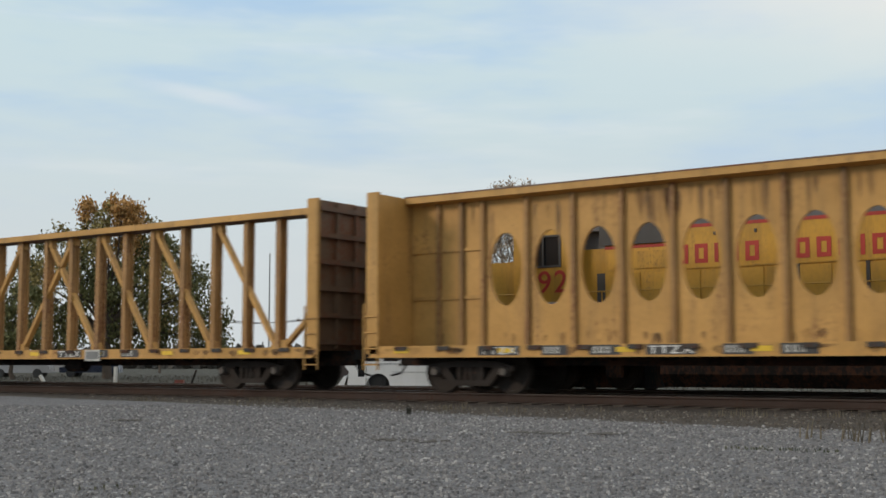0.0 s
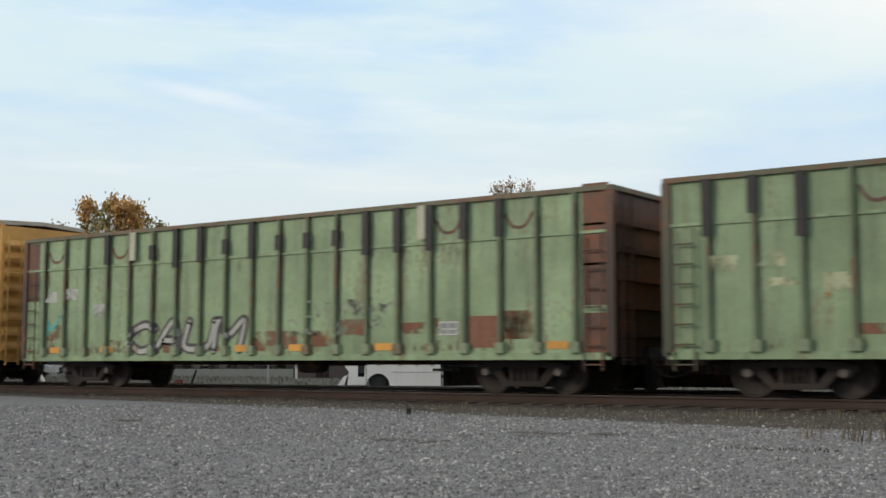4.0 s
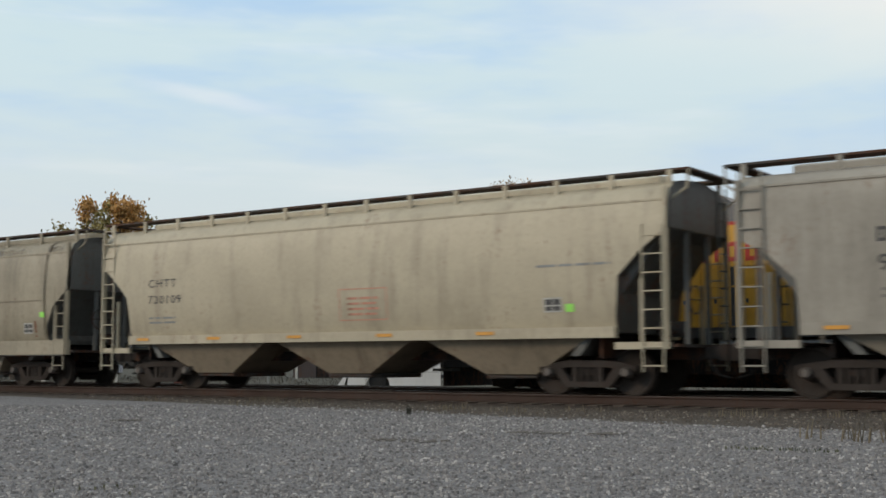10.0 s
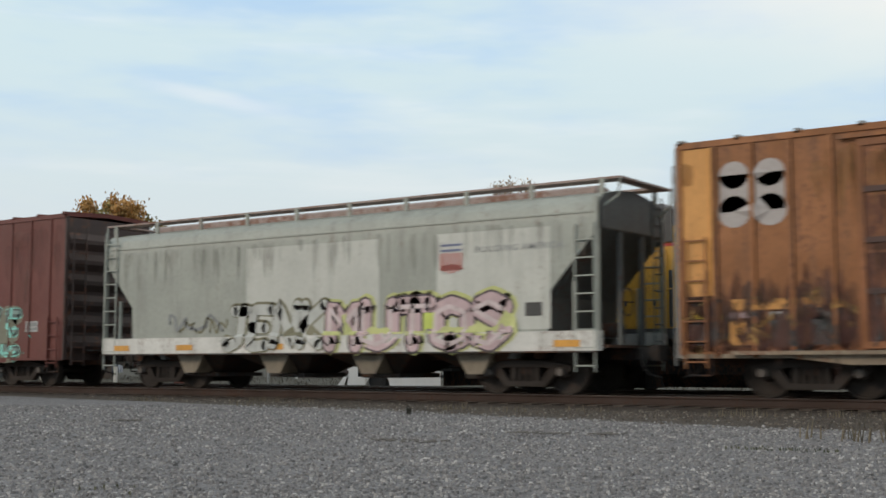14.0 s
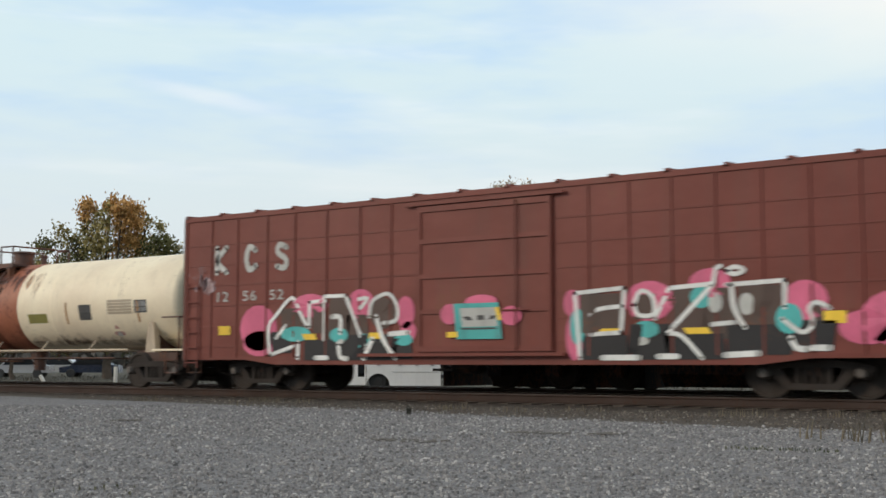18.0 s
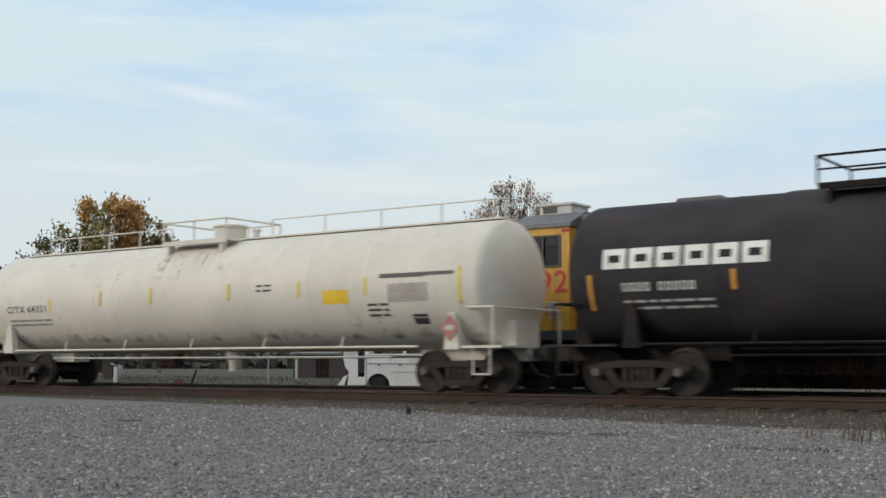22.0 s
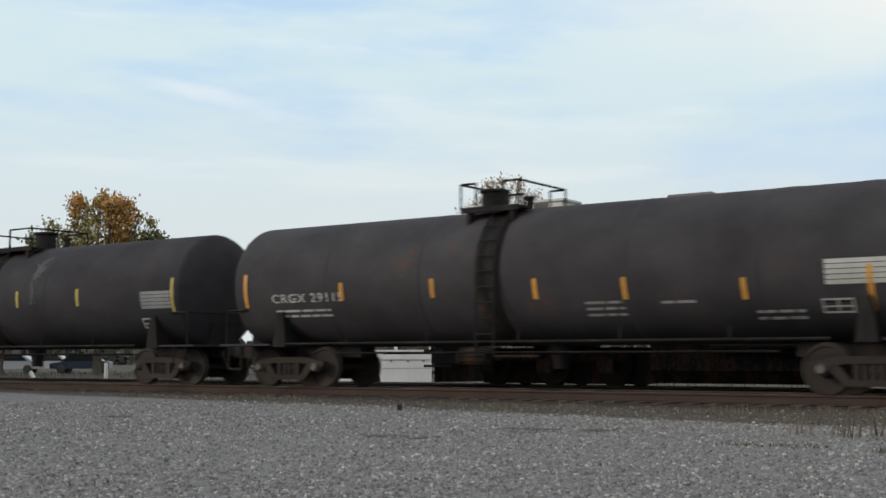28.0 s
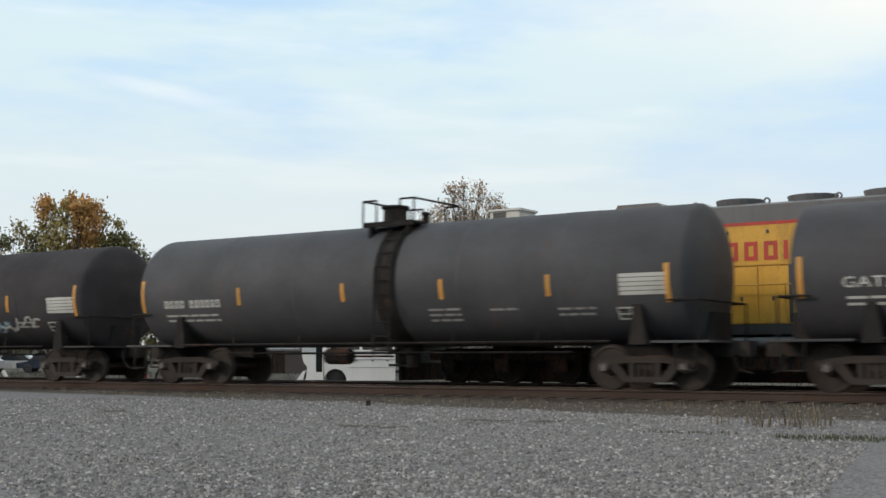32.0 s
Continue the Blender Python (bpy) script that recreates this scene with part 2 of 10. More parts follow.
RAIL_MAT = paint("rusted rail steel", (0.055, 0.036, 0.029), rust=0.4, dirt=0.5, fade=0.5, rough=0.8, spec=0.12, rust_color=(0.062, 0.034, 0.024))
RAIL_TOP = plain("worn rail steel", (0.20, 0.18, 0.165), 0.45, 0.9)
TIE_MAT = plain("creosoted tie wood", (0.075, 0.058, 0.045), 0.9)


def ground_z(x, y):
    """The low swell of the yard and its small humps and ruts."""
    return 0.03 * noise.noise((x * 0.25, y * 0.5, 0.3)) + 0.012 * noise.noise((x * 1.3, y * 1.6, 2.0)) + 0.014 * noise.noise((x * 2.7, y * 4.2, 7.0)) - 0.014


def ground_sheet():
    """One sheet to the horizon: gravel before the tracks, with a low swell, earth beyond."""
    xs = [-4000, -1500, -700, -300, -150, -90, -60] + [-45 + 0.45 * i for i in range(34)] + [-29.7 + 0.22 * i for i in range(160)] + [5.6 + 0.9 * i for i in range(6)] + [14, 20, 30, 50, 90, 150, 300, 700, 1500, 4000]
    ys = [-4000, -1200, -400, -150, -80, -50, -35, -25] + [-22 + 0.16 * i for i in range(125)] + [-2.1, -1.9, -1.5, 0, 2.3, 4.6, 8, 12, 20, 40, 80, 160, 400, 1200, 4000]
    verts, faces, nx = [], [], len(xs)
    for y in ys:
        for x in xs:
            z = ground_z(x, y) if -23 < y < -1.95 and -60 < x < 20 else 0.0
            if y > 9:
                z = -0.12
            verts.append((x, y, z))
    for j in range(len(ys) - 1):
        for i in range(nx - 1):
            faces.append((j * nx + i, j * nx + i + 1, (j + 1) * nx + i + 1, (j + 1) * nx + i))
    me = bpy.data.meshes.new("ground")
    me.from_pydata(verts, [], faces)
    me.materials.append(GROUND)
    me.shade_smooth()
    return tagged(new("ground", me), "grey gravel yard beside the tracks, rusty ballast and rough grass beyond", "ground", kind="structure")


ground_sheet()


def rail_profile(y):
    w, h, b = 0.038, 0.035, 0.075
    return [(y - b, 0.02), (y + b, 0.02), (y + b, 0.035), (y + 0.012, 0.05), (y + 0.012, RAIL - h - 0.012), (y + w, RAIL - h), (y + w, RAIL - 0.004), (y - w, RAIL - 0.004),
            (y - w, RAIL - h), (y - 0.012, RAIL - h - 0.012), (y - 0.012, 0.05), (y - b, 0.035)]


def track(yc, name):
    th = thing(name, "railway track with brown rusted rails on wooden ties in ballast", "track")
    th["kind"] = "structure"
    for s in (-1, 1):
        r = part("rail", Shape().prism(rail_profile(yc + s * 0.755), -900, 900, "x"), RAIL_MAT, th)
        part("running_surface", Shape().box(-900, 900, yc + s * 0.755 - 0.030, yc + s * 0.755 + 0.030, RAIL - 0.003, RAIL), RAIL_TOP, r, "worn bright steel running surface")
    tie = Shape().box(-0.115, 0.115, yc - 1.3, yc + 1.3, -0.14, 0.018).mesh("tie")
    for i in range(110):
        t = part("tie", tie, TIE_MAT, th)
        t.location = (-52 + 0.53 * i + random.uniform(-0.03, 0.03), random.uniform(-0.05, 0.05), random.uniform(-0.006, 0.006))
    return th


track(0.0, "track")
track(TRACK2, "track")

# ---- running gear, shared by all cars ----
FRAME_MAT = paint("grimy brown cast steel", (0.037, 0.030, 0.026), rust=0.3, dirt=0.5, fade=0.5, rough=0.8, spec=0.12, rust_color=(0.050, 0.034, 0.027), dirt_color=(0.03, 0.026, 0.023))
WHEEL_MAT = paint("grimy wheel steel", (0.039, 0.031, 0.026), rust=0.3, dirt=0.5, fade=0.5, rough=0.7, spec=0.12, rust_color=(0.050, 0.034, 0.027), dirt_color=(0.03, 0.026, 0.023))
DARK = rusty("grimy black underframe", (0.014, 0.012, 0.012))
CAP = plain("bearing cap grey", (0.095, 0.083, 0.074), 0.6, 0.2)


def side_frame_mesh():
    s = Shape()
    z = WHEEL_R
    top = [(-1.10, z + 0.02), (-1.12, z + 0.13), (-0.75, z + 0.20), (-0.40, z + 0.24), (0.40, z + 0.24), (0.75, z + 0.20), (1.12, z + 0.13), (1.10, z + 0.02), (0.80, z + 0.04),
           (0.45, z + 0.10), (-0.45, z + 0.10), (-0.80, z + 0.04)]
    s.prism(top, -0.09, 0.09)
    s.prism([(-0.50, z - 0.30), (0.50, z - 0.30), (0.46, z - 0.19), (-0.46, z - 0.19)], -0.09, 0.09)
    for d in (-1, 1):
        s.prism([(d * 0.86, z + 0.10), (d * 0.62, z + 0.12), (d * 0.36, z - 0.22), (d * 0.50, z - 0.30)], -0.08, 0.08)
        s.prism([(d * 0.24, z + 0.12), (d * 0.34, z + 0.12), (d * 0.34, z - 0.22), (d * 0.24, z - 0.22)], -0.08, 0.08)
        s.prism([(d * 1.06, z + 0.10), (d * 0.72, z + 0.10), (d * 0.74, z - 0.05), (d * 1.04, z - 0.05)], -0.10, 0.10)
    return s.mesh("side_frame")


def springs_mesh():
    s = Shape()
    for i in (-0.15, 0.0, 0.15):
        s.turn([(-0.20, 0.0), (-0.20, 0.06), (0.10, 0.06), (0.10, 0.0)], "z", 8, (i, 0, WHEEL_R))
    return s.mesh("springs")


def wheelset_mesh():
    s = Shape()
    R = WHEEL_R
    for d in (-1, 1):
        prof = [(d * 0.68, 0.0), (d * 0.68, 0.14), (d * 0.71, 0.16), (d * 0.74, R - 0.09), (d * 0.69, R - 0.06), (d * 0.69, R + 0.025), (d * 0.72, R + 0.022), (d * 0.735, R), (d * 0.815, R - 0.004),
                (d * 0.82, R - 0.05), (d * 0.79, R - 0.07), (d * 0.77, 0.17), (d * 0.84, 0.14), (d * 0.85, 0.08), (d * 0.85, 0.0)]
        s.turn(prof, "y", 28)
    s.turn([(-0.85, 0.075), (0.85, 0.075)], "y", 12)
    return s.mesh("wheelset", radians(35))


def cap_mesh():
    s = Shape()
    for k in (0,):
        s.turn([(-0.16, 0.0), (-0.16, 0.075), (-0.12, 0.105), (0.05, 0.115), (0.05, 0.0)], "y", 14)
    return s.mesh("bearing", radians(35))


def bolster_mesh():
    s = Shape()
    z = WHEEL_R
    s.box(-0.20, 0.20, -1.02, 1.02, z - 0.04, z + 0.14)
    s.box(-0.28, 0.28, -0.35, 0.35, z + 0.10, z + 0.26)
    for d in (-1, 1):
        s.box(d * 0.50 - 0.05, d * 0.50 + 0.05, -0.85, 0.85, z - 0.16, z - 0.06)
    return s.mesh("bolster")


SIDE_FRAME, SPRINGS, WHEELSET, BEARING, BOLSTER = side_frame_mesh(), springs_mesh(), wheelset_mesh(), cap_mesh(), bolster_mesh()
SPIN = []                          # wheelsets that turn, with their car


def truck(car, x, wheelbase=1.78):
    b = part("truck", BOLSTER, DARK, car, "four-wheel truck of rusty brown cast steel")
    b.location = (x, 0, 0)
    for d in (-1, 1):
        f = part("side_frame", SIDE_FRAME, FRAME_MAT, b)
        f.location = (0, d * 1.0, 0)
        sp = part("spring_nest", SPRINGS, FRAME_MAT, b)
        sp.location = (0, d * 1.0, 0)
        for e in (-1, 1):
            c = part("bearing", BEARING, CAP, b)
            c.matrix_basis = pose(e * wheelbase / 2, d * 1.03, WHEEL_R, 0, 0, 0 if d < 0 else 180)
    for e in (-1, 1):
        w = part("wheelset", WHEELSET, WHEEL_MAT, b)
        w.location = (e * wheelbase / 2, 0, WHEEL_R)
        SPIN.append((w, car, e * wheelbase / 2))
    return b


def coupler_mesh():
    s = Shape()
    s.box(-0.75, 0.0, -0.10, 0.10, 0.74, 0.98).prism([(0.0, -0.13), (0.22, -0.16), (0.30, -0.05), (0.24, 0.02), (0.30, 0.10), (0.20, 0.16), (0.0, 0.13)], 0.70, 1.02, "z")
    s.pipe([(-0.10, -0.42, 0.86), (-0.02, -0.42, 0.62), (0.10, -0.36, 0.42), (0.30, -0.20, 0.36)], 0.025)
    return s.mesh("coupler")


COUPLER = coupler_mesh()


def running_gear(car, length, overhang=2.3, sill=True, sill_z=(0.62, 1.0), sill_mat=None):
    """Two trucks, couplers and a centre sill under a car of that length over its ends."""
    h = length / 2
    for d in (-1, 1):
        truck(car, d * (h - overhang))
        c = part("coupler", COUPLER, FRAME_MAT, car)
        c.matrix_basis = pose(d * (h + 0.42), 0, 0, 0, 0, 0 if d > 0 else 180)
    if sill:
        part("centre_sill", Shape().box(-h - 0.1, h + 0.1, -0.22, 0.22, *sill_z), sill_mat or DARK, car)


def brake_gear(car, x, z=0.62):
    s = Shape().turn([(-0.38, 0.0), (-0.38, 0.17), (-0.32, 0.20), (0.32, 0.20), (0.38, 0.17), (0.38, 0.0)], "x", 12, (x, -0.62, z))
    s.rod((x + 0.5, -0.62, z), (x + 1.5, -0.4, z), 0.03)
    part("brake_cylinder", s, DARK, car)


def ladder(car, x, y, z0, z1, mat, width=0.42, step=0.36, axis="x", name="ladder"):
    s = Shape()
    def at(k, z):
        return (x + k, y, z) if axis == "x" else (x, y + k, z)
    for k in (-width / 2, width / 2):
        s.rod(at(k, z0), at(k, z1), 0.022)
    z = z0 + 0.12
    while z < z1:
        s.rod(at(-width / 2, z), at(width / 2, z), 0.018, 5)
        z += step
    return part(name, s, mat, car)

# ---- paint on surfaces ----
class Decal:
    """Flat paint draped on a side: points (x, z) are laid on the surface y = surface(x, z), a little proud of it."""

    def __init__(self, surface, lift=0.006):
        self.y, self.lift, self.v, self.f = surface, lift, [], []

    def put(self, x, z):
        self.v.append((x, self.y(x, z) - self.lift, z))
        return len(self.v) - 1

    def rect(self, x0, x1, z0, z1, dx=0.3, dz=0.3, slant=0.0):
        nx, nz = max(1, math.ceil((x1 - x0) / dx)), max(1, math.ceil((z1 - z0) / dz))
        ids = [[self.put(x0 + (x1 - x0) * i / nx + slant * j / nz, z0 + (z1 - z0) * j / nz) for i in range(nx + 1)] for j in range(nz + 1)]
        self.f += [(ids[j][i], ids[j][i + 1], ids[j + 1][i + 1], ids[j + 1][i]) for j in range(nz) for i in range(nx)]
        return self

    def outline(self, x0, x1, z0, z1, w=0.03):
        self.rect(x0, x1, z0, z0 + w).rect(x0, x1, z1 - w, z1)
        return self.rect(x0, x0 + w, z0 + w, z1 - w).rect(x1 - w, x1, z0 + w, z1 - w)

    def oval(self, x, z, a, b, n=14):
        c = self.put(x, z)
        ring = [self.put(x + a * math.cos(2 * math.pi * i / n), z + b * math.sin(2 * math.pi * i / n)) for i in range(n)]
        self.f += [(c, ring[i], ring[(i + 1) % n]) for i in range(n)]
        return self

    def stroke(self, pts, w, taper=False, step=0.07):
        """A ribbon along a smooth line through the points."""
        p = [Vector((a, b, 0)) for a, b in pts]
        line = []
        for i in range(len(p) - 1):
            a, b, c, d = p[max(0, i - 1)], p[i], p[i + 1], p[min(len(p) - 1, i + 2)]
            n = max(2, int((c - b).length / step))
            for k in range(n):
                t = k / n
                line.append(0.5 * ((2 * b) + (c - a) * t + (2 * a - 5 * b + 4 * c - d) * t * t + (3 * b - a - 3 * c + d) * t ** 3))
        line.append(p[-1])
        last, n = None, len(line)
        for i, q in enumerate(line):
            way = line[min(i + 1, n - 1)] - line[max(i - 1, 0)]
            way = way.normalized() if way.length > 1e-6 else Vector((1, 0, 0))
            k = w / 2 * ((1 - i / (n - 1)) if taper else 1)
            side = Vector((-way.y, way.x, 0)) * max(k, 0.008)
            a, b = self.put(q.x + side.x, q.y + side.y), self.put(q.x - side.x, q.y - side.y)
            if last:
                self.f.append((last[0], a, b, last[1]))
            last = (a, b)
        if not taper:
            for q in (line[0], line[-1]):
                self.oval(q.x, q.y, w / 2, w / 2, 8)
        return self

    def mesh(self, name):
        me = bpy.data.meshes.new(name)
        me.from_pydata(self.v, [], self.f)
        return me


def flat(y):
    return lambda x, z: y


def round_side(r, cz):
    return lambda x, z: -math.sqrt(max(0.01, r * r - (z - cz) ** 2))


def over_ribs(y, ribs, w, depth):
    """A side at y with ribs of that width and depth at the places given."""
    def surface(x, z):
        return y - depth if any(abs(x - r) < w / 2 + 0.01 for r in ribs) else y
    return surface


GLYPHS = {"o": 0.72, "w": 1.25, "i": 0.22, "m": 0.9, " ": 0.6, "l": 0.5}


def blocks(d, text, x, z, h, gap=0.2, w=None, solid=False):
    """Plain letter-sized shapes in a row: o an open frame, m a broad one, i a bar, l a corner."""
    s = h * 0.2 if w is None else w
    for g in text:
        k = GLYPHS[g] * h
        if g == "i":
            d.rect(x, x + k, z, z + h, 0.1)
        elif g == "l":
            d.rect(x, x + s, z, z + h, 0.1).rect(x + s, x + k, z, z + s, 0.1)
        elif g != " ":
            d.rect(x, x + k, z, z + h, 0.1) if solid else d.outline(x, x + k, z, z + h, s)
        x += k + gap * h
    return x


def lines(d, x, z, width, rows, pitch=0.12, h=0.05, seed=0):
    """Small print too small to read: rows of short bars."""
    rnd = random.Random(seed)
    for i in range(rows):
        a = x
        while a < x + width:
            b = min(x + width, a + rnd.uniform(0.15, 0.5))
            d.rect(a, b, z - i * pitch, z - i * pitch + h, 0.5)
            a = b + 0.06
    return d


def number(car, text, x, z, h, mat, y, label="", wide=1.3):
    """Readable numerals on a side."""
    cu = bpy.data.curves.new("numerals", "FONT")
    cu.body, cu.size, cu.extrude, cu.offset = text, h / 0.70, 0.0, h * 0.012
    cu.space_character = 1.15
    ob = bpy.data.objects.new("numerals", cu)
    me = bpy.data.meshes.new_from_object(ob)
    bpy.data.objects.remove(ob)
    for v in me.vertices:
        px, pz = v.co.x * wide + x, v.co.y + z
        v.co = (px, y(px, pz) - 0.008, pz)
    me.materials.clear()
    return part("number", me, mat, car, label)


LETTERFORMS = [
    [[(0.0, 0.1), (0.15, 0.8), (0.5, 1.0), (0.85, 0.7), (0.55, 0.4), (0.9, 0.05), (1.15, -0.1)], [(0.3, 0.2), (0.45, 0.55)]],
    [[(1.0, 0.75), (0.6, 0.95), (0.15, 0.6), (0.4, 0.2), (0.85, 0.3), (0.7, 0.6), (1.1, 1.05)]],
    [[(-0.1, 0.0), (0.3, 0.35), (0.2, 0.9), (0.6, 0.6), (0.75, 1.05)], [(0.5, 0.0), (0.8, 0.3), (1.05, 0.15)]],
    [[(0.1, 1.05), (0.3, 0.55), (0.0, 0.2), (0.5, 0.0), (0.8, 0.4), (0.65, 0.8), (1.05, 0.95)]],
    [[(0.0, 0.5), (0.4, 0.75), (0.9, 0.95)], [(0.1, 0.15), (0.5, 0.4), (0.95, 0.35), (0.8, 0.0), (0.45, 0.05)]],
    [[(0.2, 1.0), (0.05, 0.4), (0.45, 0.1), (0.6, 0.6), (0.9, 0.9), (1.0, 0.3), (0.75, -0.1)]],
    [[(-0.05, 0.9), (0.4, 1.0), (0.3, 0.5), (0.75, 0.55), (0.6, 0.05), (1.1, 0.1)], [(0.05, 0.1), (0.25, 0.3)]],
]


def graffiti(car, surface, x0, x1, z0, z1, count, fill, edge, seed, cloud=None, shine=None, weight=0.3, lean=0.0, halo=None, base=None, rim=1.45):
    """A painted piece of swelling letter-like forms, in layers: cloud, halo, edge, fill and shine."""
    rnd = random.Random(seed)
    w, h = (x1 - x0) / count, z1 - z0
    strokes = []
    for i in range(count):
        form = LETTERFORMS[rnd.randrange(len(LETTERFORMS))]
        ox, oz, sx, sz = x0 + i * w + rnd.uniform(-0.04, 0.04) * w, z0 + rnd.uniform(0.02, 0.10) * h, w * rnd.uniform(0.86, 1.02), h * rnd.uniform(0.74, 0.9)
        for s in form:
            strokes.append([(ox + a * sx + lean * b * h + rnd.uniform(-0.03, 0.03) * w, oz + b * sz + rnd.uniform(-0.03, 0.03) * h) for a, b in s])
    t = weight * min(w, h)
    top = None
    lift = 0.004
    if cloud:
        d = Decal(surface, lift)
        for i in range(count * 2):
            d.oval(rnd.uniform(x0, x1), rnd.uniform(z0 + 0.15 * h, z1 - 0.1 * h), rnd.uniform(0.3, 0.6) * w, rnd.uniform(0.22, 0.45) * h)
        top = part("graffiti", d.mesh("graffiti"), cloud, car, "sprayed graffiti piece")
    for mat, k in ((halo, rim + 0.4), (edge, rim), (fill, 1.0)):
        lift += 0.004
        if mat is None:
            continue
        d = Decal(surface, lift)
        for s in strokes:
            d.stroke(s, t * k)
        ob = part("graffiti", d.mesh("graffiti"), mat, car if top is None else top, "" if top else "sprayed graffiti piece")
        top = top or ob
    if base:
        d = Decal(surface, lift + 0.004)
        for i in range(count):
            d.rect(x0 + i * w + 0.03, x0 + (i + 1) * w - 0.05, z0 - 0.16 * h, z0 + 0.10 * h, 0.12)
        part("graffiti", d.mesh("graffiti"), base, top)
    if shine:
        d = Decal(surface, lift + 0.004)
        for s in strokes:
            a, b = s[0], s[1]
            d.stroke([(a[0] - t * 0.15, a[1]), ((a[0] + b[0]) / 2 - t * 0.15, (a[1] + b[1]) / 2)], t * 0.28)
        part("graffiti", d.mesh("graffiti"), shine, top)
    return top


# letters as pen strokes on a grid four wide and six high
PEN = {"A": "00 26 40/12 32", "B": "00 06 35 33 03/33 41 30 00", "C": "45 26 04 02 20 41", "D": "00 06 26 44 42 20 00", "E": "46 06 00 40/03 33", "H": "00 06/40 46/03 43", "J": "16 46/36 31 10 01",
       "K": "00 06/46 03 40", "L": "06 00 40", "M": "00 06 23 46 40", "N": "00 06 40 46", "O": "20 01 05 26 45 41 20", "R": "00 06 36 44 33 03/23 40", "S": "45 26 05 33 42 20 01", "T": "06 46/26 20",
       "U": "06 01 20 41 46", "V": "06 20 46"}


def pen_strokes(word, x0, x1, z0, z1, seed, lean=0.0, fill=0.80):
    rnd = random.Random(seed)
    w, out = (x1 - x0) / len(word), []
    for i, g in enumerate(word):
        ox, oz = x0 + (i + (1 - fill) / 2) * w, z0 + rnd.uniform(0.0, 0.06) * (z1 - z0)
        sz = (z1 - oz) * rnd.uniform(0.88, 1.0)
        for line in PEN[g].split("/"):
            out.append([(ox + (int(p[0]) / 4 * fill + rnd.uniform(-0.03, 0.03)) * w + lean * (int(p[1]) / 6) * sz, oz + (int(p[1]) / 6 + rnd.uniform(-0.02, 0.02)) * sz) for p in line.split()])
    return out


def crisp(pts):
    """The same line with its corners kept: each bend is doubled closely."""
    out = []
    for i, p in enumerate(pts):
        if 0 < i < len(pts) - 1:
            a, b = pts[i - 1], pts[i + 1]
            out += [(p[0] + (a[0] - p[0]) * 0.12, p[1] + (a[1] - p[1]) * 0.12), (p[0] + (b[0] - p[0]) * 0.12, p[1] + (b[1] - p[1]) * 0.12)]
        else:
            out.append(p)
    return out


def piece(car, surface, word, x0, x1, z0, z1, coats, seed, lean=0.0, clouds=(), fill=0.80, lift=0.004, sharp=False, label="sprayed graffiti lettering"):
    """Sprayed letters, coat on coat. coats: (paint, stroke width, how far up it reaches from 0 to 1, shift)."""
    strokes = pen_strokes(word, x0, x1, z0, z1, seed, lean, fill)
    top = None
    for mat, boxes in clouds:
        d = Decal(surface, lift)
        for cx, cz, a, b in boxes:
            d.oval(cx, cz, a, b, 18)
        ob = part("graffiti", d.mesh("graffiti"), mat, top or car, "" if top else label)
        top, lift = top or ob, lift + 0.003
    for mat, w, reach, shift in coats:
        d = Decal(surface, lift)
        for q in strokes:
            pts = [(a + shift, b + shift * 0.6) for a, b in (crisp(q) if sharp else q)]
            if reach < 1.0:
                cut = z0 + (z1 - z0) * reach
                pts = [(a, min(b, cut)) for a, b in pts]
                if max(b for a, b in pts) - min(b for a, b in pts) < 0.02 and min(b for a, b in pts) >= cut - 0.01:
                    continue
            d.stroke(pts, w)
        ob = part("graffiti", d.mesh("graffiti"), mat, top or car, "" if top else label)
        top, lift = top or ob, lift + 0.003
    return top


FAINT = {}


def faint(mat, most=0.62):
    """The same stuff as a thin wash that breaks up in fine upright grains."""
    if (mat.name, most) not in FAINT:
        m = mat.copy()
        N, L = m.node_tree.nodes, m.node_tree.links
        v = shifted(N, L, 17.0)
        a = grain(N, L, v, 3.2, (1, 1, 0.22), 6, 0.6)
        L.new(span(N, L, a, 0.36, 0.66, 0.05, most), N["Principled BSDF"].inputs["Alpha"])
        FAINT[mat.name, most] = m
    return FAINT[mat.name, most]


def streaks(car, surface, x0, x1, z1, length, n, mat, seed, w=(0.05, 0.22), scatter=0.08, upward=False, lift=0.0032, most=0.62):
    """Thin runs of dirt, rust or painted post shade that start along one height and fade out downwards (or upwards)."""
    rnd = random.Random(seed)
    d = Decal(surface, lift)
    for i in range(n):
        x, k = rnd.uniform(x0, x1), length * rnd.uniform(0.35, 1.1)
        a = z1 + abs(rnd.gauss(0, scatter)) * (1 if upward else -1)
        b, r, bend, last = (a + k if upward else a - k), rnd.uniform(*w) / 2, rnd.gauss(0, 0.02), None
        for q, g in ((0.0, 0.35), (0.12, 0.85), (0.4, 1.0), (0.7, 0.6), (1.0, 0.08)):
            z, c = a + (b - a) * q, x + bend * q
            ids = (d.put(c - r * g, z), d.put(c + r * g, z))
            if last:
                d.f.append((last[0], last[1], ids[1], ids[0]))
            last = ids
    return part("rust_stain", d.mesh("rust_stain"), faint(mat, most), car, "thin runs of dirt, rust and painted shade")


WORN = {}


